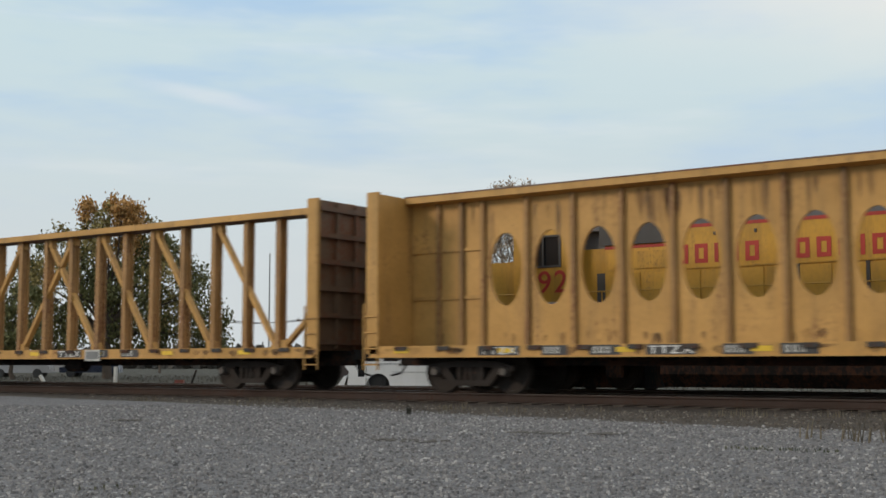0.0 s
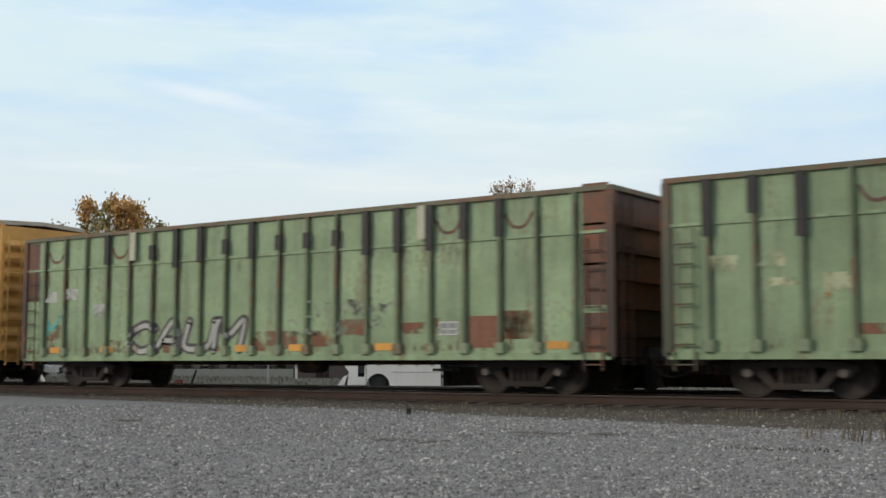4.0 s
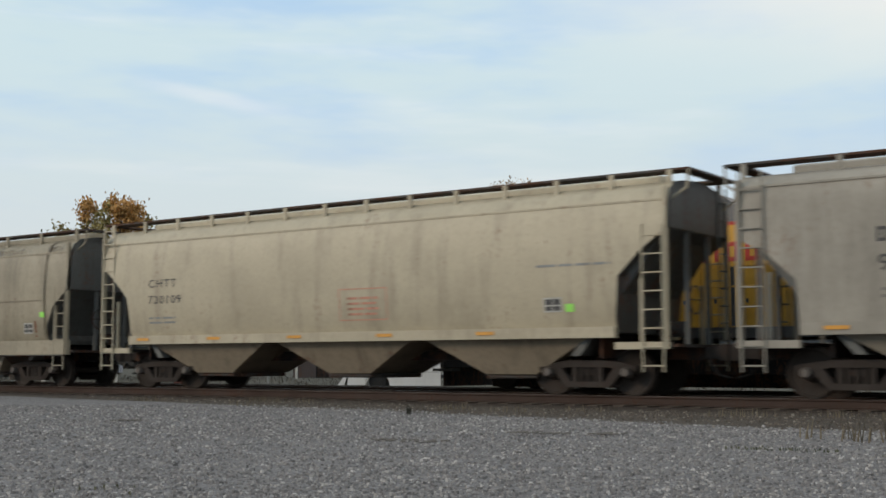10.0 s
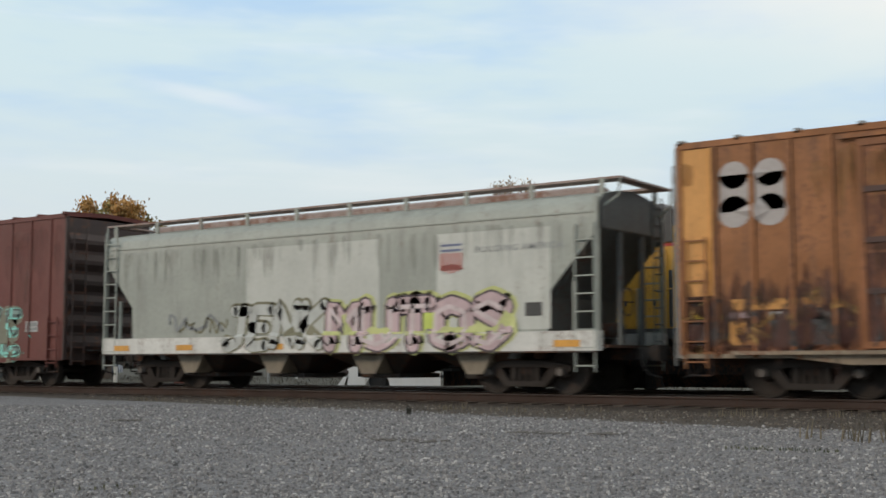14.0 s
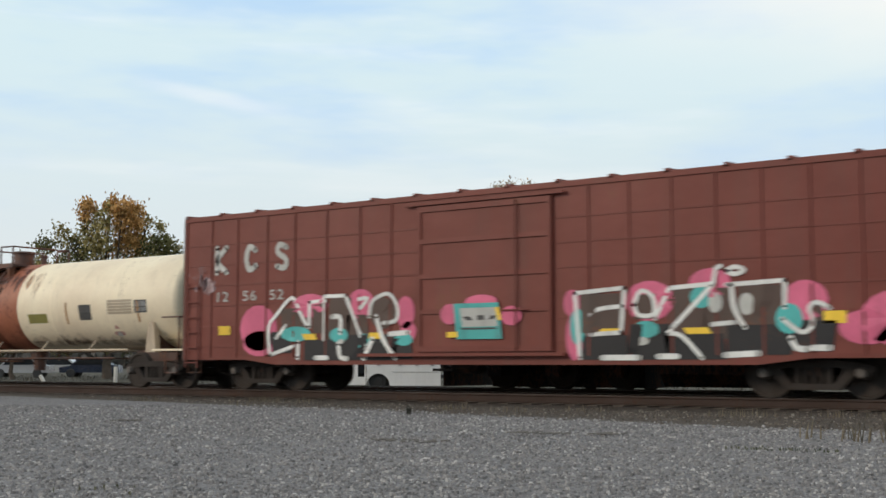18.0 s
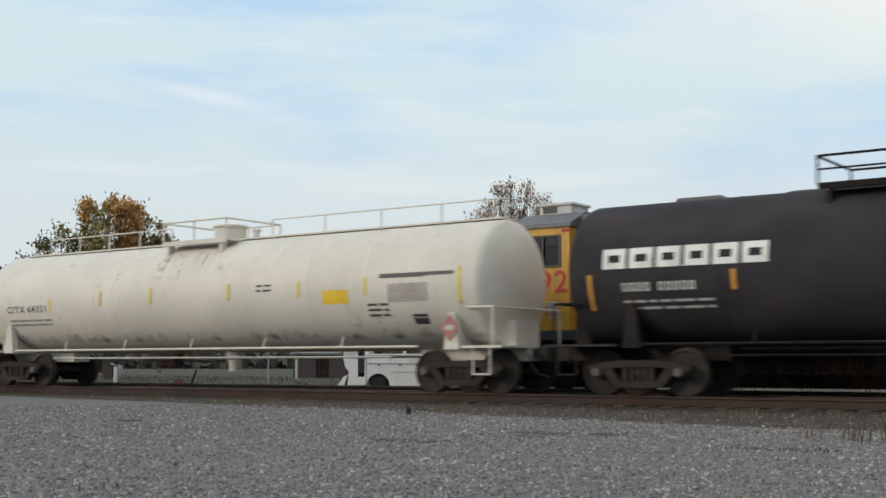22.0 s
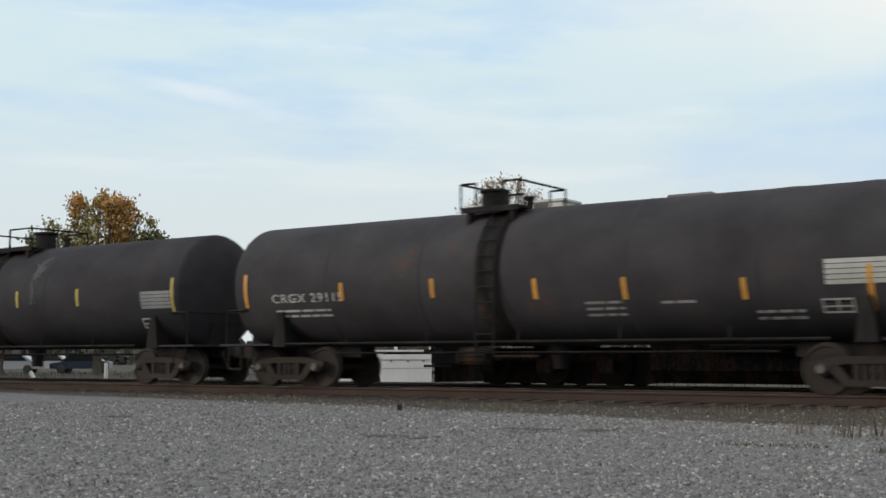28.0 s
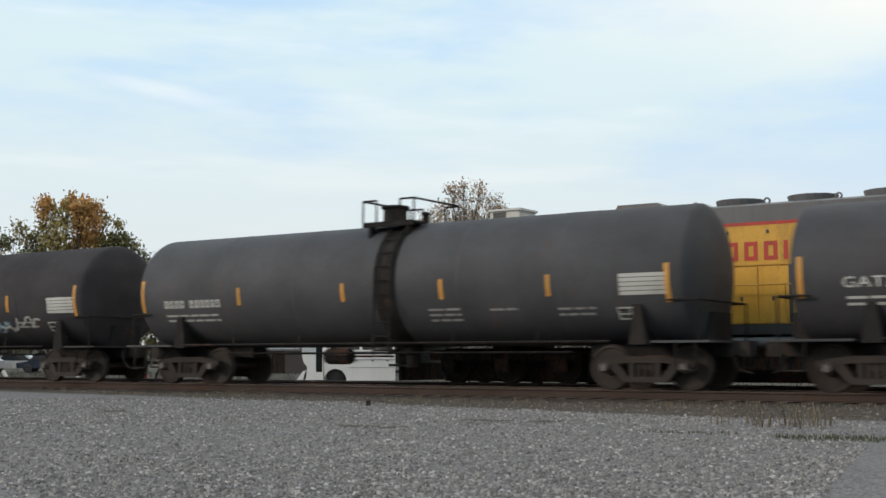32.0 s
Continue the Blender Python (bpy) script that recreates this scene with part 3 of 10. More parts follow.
def worn(mat):
    """The same paint, flaked and thin, with the steel showing through in grains."""
    if mat.name not in WORN:
        m = mat.copy()
        N, L = m.node_tree.nodes, m.node_tree.links
        B = N["Principled BSDF"]
        v = shifted(N, L, 11.0)
        a = grain(N, L, v, 5.0, (1, 1, 0.6), 7, 0.72)
        b = grain(N, L, v, 1.6, (1, 1, 1), 3, 0.6)
        t = node(N, L, "ShaderNodeMath", [(0, a), (1, b)], operation="ADD")
        L.new(span(N, L, t.outputs[0], 0.92, 1.10, 0.0, 0.85), B.inputs["Alpha"])
        WORN[mat.name] = m
    return WORN[mat.name]


def scribble(car, surface, x0, x1, z0, z1, n, mat, seed, w=0.045):
    """A quick tag: one looping line."""
    rnd = random.Random(seed)
    d = Decal(surface, 0.008)
    k = max(1, n // 6)
    for j in range(k):
        a, b = x0 + (x1 - x0) * j / k, x0 + (x1 - x0) * (j + 0.9) / k
        pts = [(a + (b - a) * (i + rnd.uniform(-0.7, 0.7)) / 6, rnd.uniform(z0, z1)) for i in range(7)]
        d.stroke(pts, w)
    return part("graffiti", d.mesh("graffiti"), mat, car, "scrawled spray-paint tag")


def smear(car, surface, x0, x1, z0, z1, n, mat, seed, w=0.5, h=0.4):
    """Blotches of faded or overpainted spray."""
    rnd = random.Random(seed)
    d = Decal(surface, 0.005)
    for i in range(n):
        x, z = rnd.uniform(x0, x1), rnd.uniform(z0, z1)
        pts = [(x + rnd.uniform(-w, w) * 0.5, z + rnd.uniform(-h, h) * 0.5) for k in range(4)]
        d.stroke(pts, rnd.uniform(0.10, 0.3) * min(w, 1))
    return part("graffiti", d.mesh("graffiti"), worn(mat), car, "faded smear of old spray paint")


def spray(name, c):
    return paint("spray " + name, c, rust=0.02, dirt=0.25, fade=0.4, rough=0.5)


WHITE, OFFWHITE, BLACK = spray("white", (0.72, 0.72, 0.69)), spray("grey white", (0.46, 0.46, 0.43)), paint("spray black", (0.012, 0.012, 0.014), rust=0.0, dirt=0.06, fade=0.15, rough=0.5)
GREYPAINT, TEAL, PINK = spray("grey", (0.22, 0.23, 0.23)), spray("teal", (0.07, 0.42, 0.40)), spray("pink", (0.62, 0.12, 0.22))
LIME, SKYBLUE, PALEPINK, MINT = spray("lime", (0.52, 0.60, 0.12)), spray("sky blue", (0.10, 0.42, 0.52)), spray("pale pink", (0.52, 0.38, 0.39)), spray("mint", (0.22, 0.55, 0.47))
PALEBLUE = spray("pale blue", (0.38, 0.52, 0.60))
YELLOW = paint("reflective yellow", (0.80, 0.52, 0.04), rust=0.02, dirt=0.2, rough=0.4)
ORANGE_Y = paint("aged amber reflector", (0.62, 0.30, 0.05), rust=0.05, dirt=0.3, rough=0.45)
RED = spray("red", (0.48, 0.06, 0.05))
LETTER_BLACK = spray("letter black", (0.05, 0.05, 0.05))
GREEN_DOT = plain("bright green sticker", (0.30, 0.72, 0.12))
GLASS_DARK = plain("dark glazing", (0.02, 0.022, 0.025), 0.08, 0.0, 0.05)
ROOF_GREY = paint("weathered galvanised roof", (0.30, 0.30, 0.29), rust=0.35, dirt=0.5, fade=0.4)
GRATE = rusty("dark steel grating", (0.065, 0.06, 0.056))

# grimy steel with the shade of ends and undersides put into its colour
END_SHADE = rusty("shaded grimy steel of the car ends", (0.050, 0.040, 0.033))
TRAIN = []


def placed(car, right, left):
    """Enters a car into the train by its ends at the start of the clip."""
    TRAIN.append((car, (right + left) / 2))
    return car


# ---- box cars ----
def end_wall(car, x, H, mat, n=9, W=1.5, z0=0.85):
    """A corrugated end: a plate with deep horizontal ribs."""
    d = 1 if x > 0 else -1
    e = part("end_wall", Shape().box(min(x, x - d * 0.06), max(x, x - d * 0.06), -W + 0.05, W - 0.05, z0 - 0.1, H - 0.12), mat, car)
    pitch = (H - 0.55 - z0) / n
    rib = Shape().prism([(0.0, -pitch * 0.42), (0.11, -pitch * 0.10), (0.11, pitch * 0.10), (0.0, pitch * 0.42)], -W + 0.12, W - 0.12).mesh("end_rib")
    for i in range(n):
        r = part("corrugation", rib, mat, e)
        r.matrix_basis = pose(x, 0, z0 + (i + 0.5) * pitch + 0.05, 0, 0, 0 if d > 0 else 180)
    for s in (-1, 1):
        part("end_post", Shape().box(min(x - d * 0.10, x + d * 0.05), max(x - d * 0.10, x + d * 0.05), min(s * (W - 0.005), s * (W - 0.12)), max(s * (W - 0.005), s * (W - 0.12)), z0 - 0.1, H - 0.1), mat, car)
    return e


def boxcar(name, label, right, left, H, side, end, roof, doors, ribs, rib_w=0.09, rib_d=0.05, door_mat=None, sill=0.72, end_ribs=9, rib_mat=None, gap=0.0, door_ribs=2, sill_mat=None, beads=0, door_rib_mat=None):
    """A box car: side sheets with posts, doors on tracks, corrugated ends, ribbed roof, ladders and gear.
    doors: the opening's ends; ribs: the places of the side posts."""
    h, W = (right - left) / 2, 1.5
    car = thing(name, label, "train car", "cars of the freight train")
    a, b = doors
    floor = 1.0
    for s in (-1, 1):
        y0, y1 = (-W, -W + 0.05) if s < 0 else (W - 0.05, W)
        part("side_sheet", Shape().box(-h, a, y0, y1, sill + 0.1, H - 0.1), side, car)
        part("side_sheet", Shape().box(b, h, y0, y1, sill + 0.1, H - 0.1), side, car)
        part("door_header", Shape().box(a, b, y0, y1, H - 0.32, H - 0.1), side, car)
        part("door_sill", Shape().box(a, b, y0, y1, sill + 0.1, floor), side, car)
        part("side_sill", Shape().prism([(-h + 0.02, sill + 0.1), (h - 0.02, sill + 0.1), (h - 0.02, sill + 0.02), (h - 2.2, sill + 0.02), (h - 3.2, sill - 0.10), (-h + 3.2, sill - 0.10), (-h + 2.2, sill + 0.02), (-h + 0.02, sill + 0.02)],
             y0 - 0.012, y1 + 0.012), sill_mat or side, car)
        part("top_chord", Shape().box(-h, h, y0 - 0.03, y1 + 0.03, H - 0.14, H - 0.02), side, car)
        rm = Shape().prism([(-rib_w / 2, 0.0), (-rib_w / 2 * 0.7, -rib_d), (rib_w / 2 * 0.7, -rib_d), (rib_w / 2, 0.0)], sill + 0.08, H - 0.14, "z").mesh("rib")
        for x in ribs:
            r = part("side_post", rm, rib_mat or side, car)
            r.matrix_basis = pose(x, y0 if s < 0 else y1, 0, 0, 0, 0 if s < 0 else 180)
        if beads:
            bm_ = Shape().box(-h + 0.1, a - 0.05, -0.012, 0.0, -0.02, 0.02).box(b + 0.05, h - 0.1, -0.012, 0.0, -0.02, 0.02).mesh("bead")
            for i in range(beads):
                r = part("side_bead", bm_, side, car)
                r.matrix_basis = pose(0, (y0 if s < 0 else y1), sill + 0.35 + (H - sill - 0.6) * i / beads, 0, 0, 0 if s < 0 else 180)
        # the doors: leaves that hang proud of the side, with frames, cross ribs and lock bars
        k = 2 if b - a > 3.6 else 1
        wleaf = (b - a - gap) / k
        for i in range(k):
            x0 = a + i * (wleaf + gap)
            leaf = part("door", Shape().box(x0 + 0.015, x0 + wleaf - 0.015, s * (W + 0.02) - 0.03, s * (W + 0.02) + 0.03, floor - 0.12, H - 0.28), door_mat or side, car)
            yy = s * (W + 0.05)
            lo, hi = min(yy, yy + s * 0.035), max(yy, yy + s * 0.035)
            part("door_frame", Shape().box(x0 + 0.02, x0 + 0.12, lo, hi, floor - 0.1, H - 0.3).box(x0 + wleaf - 0.12, x0 + wleaf - 0.02, lo, hi, floor - 0.1, H - 0.3)
                 .box(x0 + 0.12, x0 + wleaf - 0.12, lo, hi, H - 0.42, H - 0.3).box(x0 + 0.12, x0 + wleaf - 0.12, lo, hi, floor - 0.1, floor + 0.02), door_mat or side, leaf)
            zz = [floor + (H - 0.3 - floor) * (q + 1) / (door_ribs + 1) for q in range(door_ribs)]
            for z in zz:
                part("door_rib", Shape().box(x0 + 0.12, x0 + wleaf - 0.12, lo, hi, z - 0.05, z + 0.05), door_rib_mat or door_mat or side, leaf)
            xm = x0 + wleaf * (0.25 if i else 0.75)
            part("lock_bar", Shape().rod((xm, yy + s * 0.06, floor - 0.1), (xm, yy + s * 0.06, H - 0.32), 0.022).rod((xm - 0.3, yy + s * 0.06, 1.75), (xm + 0.3, yy + s * 0.06, 1.75), 0.02), rib_mat or side, leaf)
        part("door_track", Shape().box(a - (b - a) * 0.45, b + 0.3, s * (W + 0.10) - 0.05, s * (W + 0.10) + 0.04, floor - 0.20, floor - 0.13), sill_mat or side, car)
        part("door_track", Shape().box(a - 0.3, b + 0.3, s * (W + 0.07) - 0.04, s * (W + 0.07) + 0.04, H - 0.27, H - 0.21), side, car)
        for d in (-1, 1):
            ladder(car, d * (h - 0.36), s * (W + 0.07), 0.55, H * 0.40 if d > 0 else H * 0.62, rib_mat or side, 0.42, 0.38)
    part("floor", Shape().box(-h + 0.06, h - 0.06, -W + 0.05, W - 0.05, floor - 0.12, floor), DARK, car)
    part("roof", Shape().prism([(-W - 0.02, H - 0.10), (-W - 0.02, H - 0.04), (0, H + 0.04), (W + 0.02, H - 0.04), (W + 0.02, H - 0.10), (0, H - 0.02)], -h, h, "x"), roof, car)
    rr = Shape().prism([(-W - 0.03, H - 0.06), (-W - 0.03, H + 0.03), (0, H + 0.10), (W + 0.03, H + 0.03), (W + 0.03, H - 0.06), (0, H + 0.03)], -0.05, 0.05, "x").mesh("roof_rib")
    n = int(h * 2 / 1.15)
    for i in range(n + 1):
        part("roof_rib", rr, roof, car).location = (-h + 0.08 + (2 * h - 0.16) * i / n, 0, 0)
    for d in (-1, 1):
        end_wall(car, d * h, H, end, end_ribs)
        ladder(car, d * (h + 0.17), -1.1, 0.6, H - 0.4, end, 0.42, 0.38, "y")
        part("end_platform", Shape().box(min(d * h, d * (h + 0.35)), max(d * h, d * (h + 0.35)), -0.7, 0.7, 1.0, 1.04), GRATE, car)
        for s in (-1, 1):
            part("stirrup", Shape().pipe([(d * (h - 0.62), s * (W - 0.02), sill + 0.1), (d * (h - 0.62), s * (W - 0.02), 0.42), (d * (h - 0.16), s * (W - 0.02), 0.42), (d * (h - 0.16), s * (W - 0.02), sill + 0.1)], 0.022), DARK, car)
    part("brake_wheel", Shape().turn([(-0.02, 0.28), (0.0, 0.30), (0.02, 0.28), (0.0, 0.26), (-0.02, 0.28)], "x", 16, (h + 0.22, 0.55, 2.4)).rod((h + 0.22, 0.55 - 0.27, 2.4), (h + 0.22, 0.55 + 0.27, 2.4), 0.015), GRATE, car)
    running_gear(car, 2 * h, 2.35)
    brake_gear(car, -1.0)
    return placed(car, right, left)


# ---- covered hoppers ----
CURVED = [(1.36, 0.0), (1.47, 0.25), (1.55, 0.9), (1.56, 1.6), (1.52, 2.1), (1.46, 2.35), (1.34, 2.60), (1.10, 2.75), (0.6, 2.82), (0.0, 2.86)]
STRAIGHT = [(1.50, 0.0), (1.50, 0.8), (1.50, 1.6), (1.50, 2.2), (1.47, 2.5), (1.30, 2.68), (0.7, 2.80), (0.0, 2.86)]


def hopper(name, label, right, left, body, eave=4.1, zs=1.25, profile=CURVED, cut=((0.0, 2.75), (0.95, 1.35)), bays=3, end_mat=None, bay_mat=None, deep=False, seam=3.75, walk_z=4.25, posts=12, ribs=0,
           roof=None, rail_mat=None, reach=None, outlet=0.32, rib_mat=None, sill_mat=None, post_mat=None):
    """A covered hopper: a lofted body cut away over the trucks, bays beneath, roof boards, hatches, end ladders.
    cut: how far the side is cut back from its end at each height, from above down."""
    h = (right - left) / 2
    car = thing(name, label, "train car", "cars of the freight train")
    end_mat, bay_mat, post_mat = end_mat or body, bay_mat or body, post_mat or body
    top = profile[-1][1]
    prof = [(y, zs + z * (eave - zs) / top) for y, z in profile]

    def half_width(z):
        for (y0, z0), (y1, z1) in zip(prof, prof[1:]):
            if z0 <= z <= z1:
                return y0 + (y1 - y0) * (z - z0) / max(1e-6, z1 - z0)
        return prof[0][0] if z < zs else prof[-1][0]

    def surface(x, z):
        return -half_width(z) - (0.05 if ribs and any(abs(x - q) < 0.06 for q in rib_xs) else 0.0)

    # stations along the car: the bottom edge rises towards the ends
    stations = [(h - c, z) for c, z in cut]
    stations = [(x, z) for x, z in stations] + [(stations[-1][0] - 0.02, zs)]
    stations = [(-x, z) for x, z in stations] + [(x, z) for x, z in reversed(stations)]
    s = Shape()
    rings = []
    for x, zb in stations:
        pts = [(-y, z) for y, z in prof] + [(y, z) for y, z in reversed(prof[:-1])]
        rings.append([(x, (math.copysign(half_width(zb), y) if z < zb else y), max(z, zb)) for y, z in pts])
    n = len(rings[0])
    for r in rings:
        s.v.extend(r)
    for j in range(len(rings) - 1):
        for i in range(n - 1):
            s.f.append((j * n + i, j * n + i + 1, (j + 1) * n + i + 1, (j + 1) * n + i))
        s.f.append((j * n + n - 1, j * n, (j + 1) * n, (j + 1) * n + n - 1))
    s.f.append(tuple(range(n)))
    s.f.append(tuple(range((len(rings) - 1) * n, len(rings) * n)))
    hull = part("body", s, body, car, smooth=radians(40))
    # faces turned to the ends or downwards get a second, shade-dark colour
    hull.data.materials.append(end_mat if end_mat is not body else END_SHADE)
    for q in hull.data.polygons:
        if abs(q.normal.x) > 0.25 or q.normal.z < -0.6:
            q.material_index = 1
    rib_xs = []
    if ribs:
        x0 = h - 0.06
        rib_xs = [-x0 + 2 * x0 * i / (ribs - 1) for i in range(ribs)]
        for q in rib_xs:
            zb = max([zs] + [z for c, z in cut if abs(q) > h - c - 0.3])
            for sd in (-1, 1):
                part("side_post", Shape().prism([(q - 0.05, sd * 1.49), (q - 0.035, sd * 1.55), (q + 0.035, sd * 1.55), (q + 0.05, sd * 1.49)], zb, eave - 0.34, "z"), rib_mat or body, car)
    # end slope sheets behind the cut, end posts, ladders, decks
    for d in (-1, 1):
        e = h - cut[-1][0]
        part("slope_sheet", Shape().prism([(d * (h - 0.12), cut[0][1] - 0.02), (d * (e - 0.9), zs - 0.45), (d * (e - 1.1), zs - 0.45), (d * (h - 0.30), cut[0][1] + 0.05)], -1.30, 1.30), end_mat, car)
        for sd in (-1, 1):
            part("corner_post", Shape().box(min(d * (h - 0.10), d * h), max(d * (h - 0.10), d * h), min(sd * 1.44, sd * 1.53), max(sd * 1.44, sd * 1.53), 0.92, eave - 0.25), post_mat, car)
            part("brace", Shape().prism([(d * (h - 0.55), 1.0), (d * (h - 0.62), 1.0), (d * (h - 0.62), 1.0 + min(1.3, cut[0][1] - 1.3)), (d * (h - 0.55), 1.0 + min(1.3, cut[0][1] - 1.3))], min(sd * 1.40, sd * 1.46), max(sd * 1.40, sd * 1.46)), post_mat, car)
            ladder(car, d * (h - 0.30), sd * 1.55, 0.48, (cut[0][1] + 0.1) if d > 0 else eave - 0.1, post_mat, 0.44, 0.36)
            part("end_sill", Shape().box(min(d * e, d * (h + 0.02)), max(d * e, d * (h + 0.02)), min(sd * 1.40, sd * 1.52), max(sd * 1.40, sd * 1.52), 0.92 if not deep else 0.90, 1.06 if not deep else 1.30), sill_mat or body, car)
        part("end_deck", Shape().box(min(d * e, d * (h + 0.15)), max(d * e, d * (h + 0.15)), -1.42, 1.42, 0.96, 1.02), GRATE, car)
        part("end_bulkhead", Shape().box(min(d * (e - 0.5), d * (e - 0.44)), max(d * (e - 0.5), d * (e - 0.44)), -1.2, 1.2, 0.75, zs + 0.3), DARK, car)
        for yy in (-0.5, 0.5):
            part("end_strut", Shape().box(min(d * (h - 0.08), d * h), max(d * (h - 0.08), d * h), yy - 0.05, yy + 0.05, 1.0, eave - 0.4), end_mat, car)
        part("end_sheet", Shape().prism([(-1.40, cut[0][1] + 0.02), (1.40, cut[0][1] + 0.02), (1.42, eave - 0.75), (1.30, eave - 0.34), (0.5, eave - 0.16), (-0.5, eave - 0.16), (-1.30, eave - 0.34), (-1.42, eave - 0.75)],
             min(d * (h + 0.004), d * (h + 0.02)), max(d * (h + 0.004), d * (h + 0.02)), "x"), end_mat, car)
        ladder(car, d * (h + 0.05), 1.1, 1.0, eave, end_mat, 0.42, 0.36, "y")
    part("brake_cylinder", Shape().turn([(-0.3, 0.0), (-0.3, 0.16), (0.3, 0.16), (0.3, 0.0)], "x", 12, (h - 0.75, 0.35, 1.35)), GRATE, car)
    part("brake_wheel", Shape().turn([(-0.02, 0.28), (0.0, 0.30), (0.02, 0.28), (0.0, 0.26), (-0.02, 0.28)], "x", 16, (h + 0.10, -0.45, 1.9)).rod((h + 0.10, -0.72, 1.9), (h + 0.10, -0.18, 1.9), 0.015), GRATE, car)
    # side sills
    e = h - cut[-1][0]
    for sd in (-1, 1):
        if deep:
            part("side_sill", Shape().box(-h + 0.03, h - 0.03, min(sd * 1.50, sd * 1.56), max(sd * 1.50, sd * 1.56), 0.90, 1.30), sill_mat or body, car)
            part("sill_flange", Shape().box(-h + 0.03, h - 0.03, min(sd * 1.50, sd * 1.60), max(sd * 1.50, sd * 1.60), 0.865, 0.898), GRATE, car)
        else:
            part("side_sill", Shape().box(-e, e, min(sd * 1.38, sd * 1.53), max(sd * 1.38, sd * 1.53), zs - 0.10, zs + 0.12), sill_mat or body, car)
        if seam:
            w = half_width(seam)
            part("roof_seam", Shape().box(-h, h, min(sd * w, sd * (w + 0.022)), max(sd * w, sd * (w + 0.022)), seam - 0.02, seam + 0.02), body, car)
    # bays
    reach = reach or (e - 0.5)
    wid = 2 * reach / bays
    lowest = 0.90 if deep else zs - 0.08
    for i in range(bays):
        x = -reach + (i + 0.5) * wid
        w0, w1 = wid * 0.46, min(0.62, wid * 0.26) if not deep else min(0.42, wid * 0.2)
        s = Shape()
        a = [(x - w0, -1.34, lowest), (x + w0, -1.34, lowest), (x + w0, 1.34, lowest), (x - w0, 1.34, lowest)]
        yb = 0.62 if deep else 1.02
        b = [(x - w1, -yb, outlet + 0.10), (x + w1, -yb, outlet + 0.10), (x + w1, yb, outlet + 0.10), (x - w1, yb, outlet + 0.10)]
        s.add(a + b, [(0, 1, 5, 4), (1, 2, 6, 5), (2, 3, 7, 6), (3, 0, 4, 7), (0, 3, 2, 1), (4, 5, 6, 7)])
        # deep bays take the shade-dark steel, as their sheets face down
        bay = part("hopper_bay", s, END_SHADE if deep else bay_mat, car)
        if deep:
            part("outlet_funnel", Shape().prism([(x - 0.50, 0.90), (x + 0.50, 0.90), (x + 0.20, outlet + 0.10), (x - 0.20, outlet + 0.10)], -1.28, -0.50), bay_mat, bay)
        part("outlet_gate", Shape().box(x - w1 - 0.12, x + w1 + 0.12, -0.80, 0.80, outlet, outlet + 0.10).rod((x - w1, -0.95, outlet + 0.05), (x + w1, -0.95, outlet + 0.05), 0.035), GRATE, bay)
    # roof boards on brackets, hatches
    rail_mat = rail_mat or GRATE
    for sd in (-1, 1):
        part("running_board", Shape().box(-h - 0.35, h + 0.35, min(sd * 0.74, sd * 1.20), max(sd * 0.74, sd * 1.20), walk_z, walk_z + 0.045), rail_mat, car)
        zt = eave - 0.25
        br = Shape().prism([(-0.05, zt), (0.05, zt), (0.05, walk_z + 0.02), (-0.05, walk_z + 0.02)], 1.19, 1.24).mesh("bracket")
        for i in range(posts + 1):
            p = part("bracket", br, post_mat, car)
            p.matrix_basis = pose((-h + 0.06) + (2 * h - 0.12) * i / posts, 0, 0, 0, 0, 180 if sd < 0 else 0)
        for d in (-1, 1):
            part("board_stay", Shape().pipe([(d * (h + 0.33), sd * 1.18, walk_z), (d * (h + 0.30), sd * 1.20, walk_z - 0.35), (d * h, sd * 1.25, walk_z - 0.55)], 0.025), post_mat, car)
    for d in (-1, 1):
        part("cross_board", Shape().box(min(d * (h + 0.02), d * (h + 0.35)), max(d * (h + 0.02), d * (h + 0.35)), -0.74, 0.74, walk_z, walk_z + 0.045), rail_mat, car)
    part("hatch", Shape().prism([(-0.32, eave - 0.06), (-0.32, eave + 0.12), (-0.2, eave + 0.17), (0.2, eave + 0.17), (0.32, eave + 0.12), (0.32, eave - 0.06)], -h + 0.7, h - 0.7, "x"), roof or body, car)
    running_gear(car, 2 * h, 2.0, sill_z=(0.72, 0.95))
    return placed(car, right, left), surface


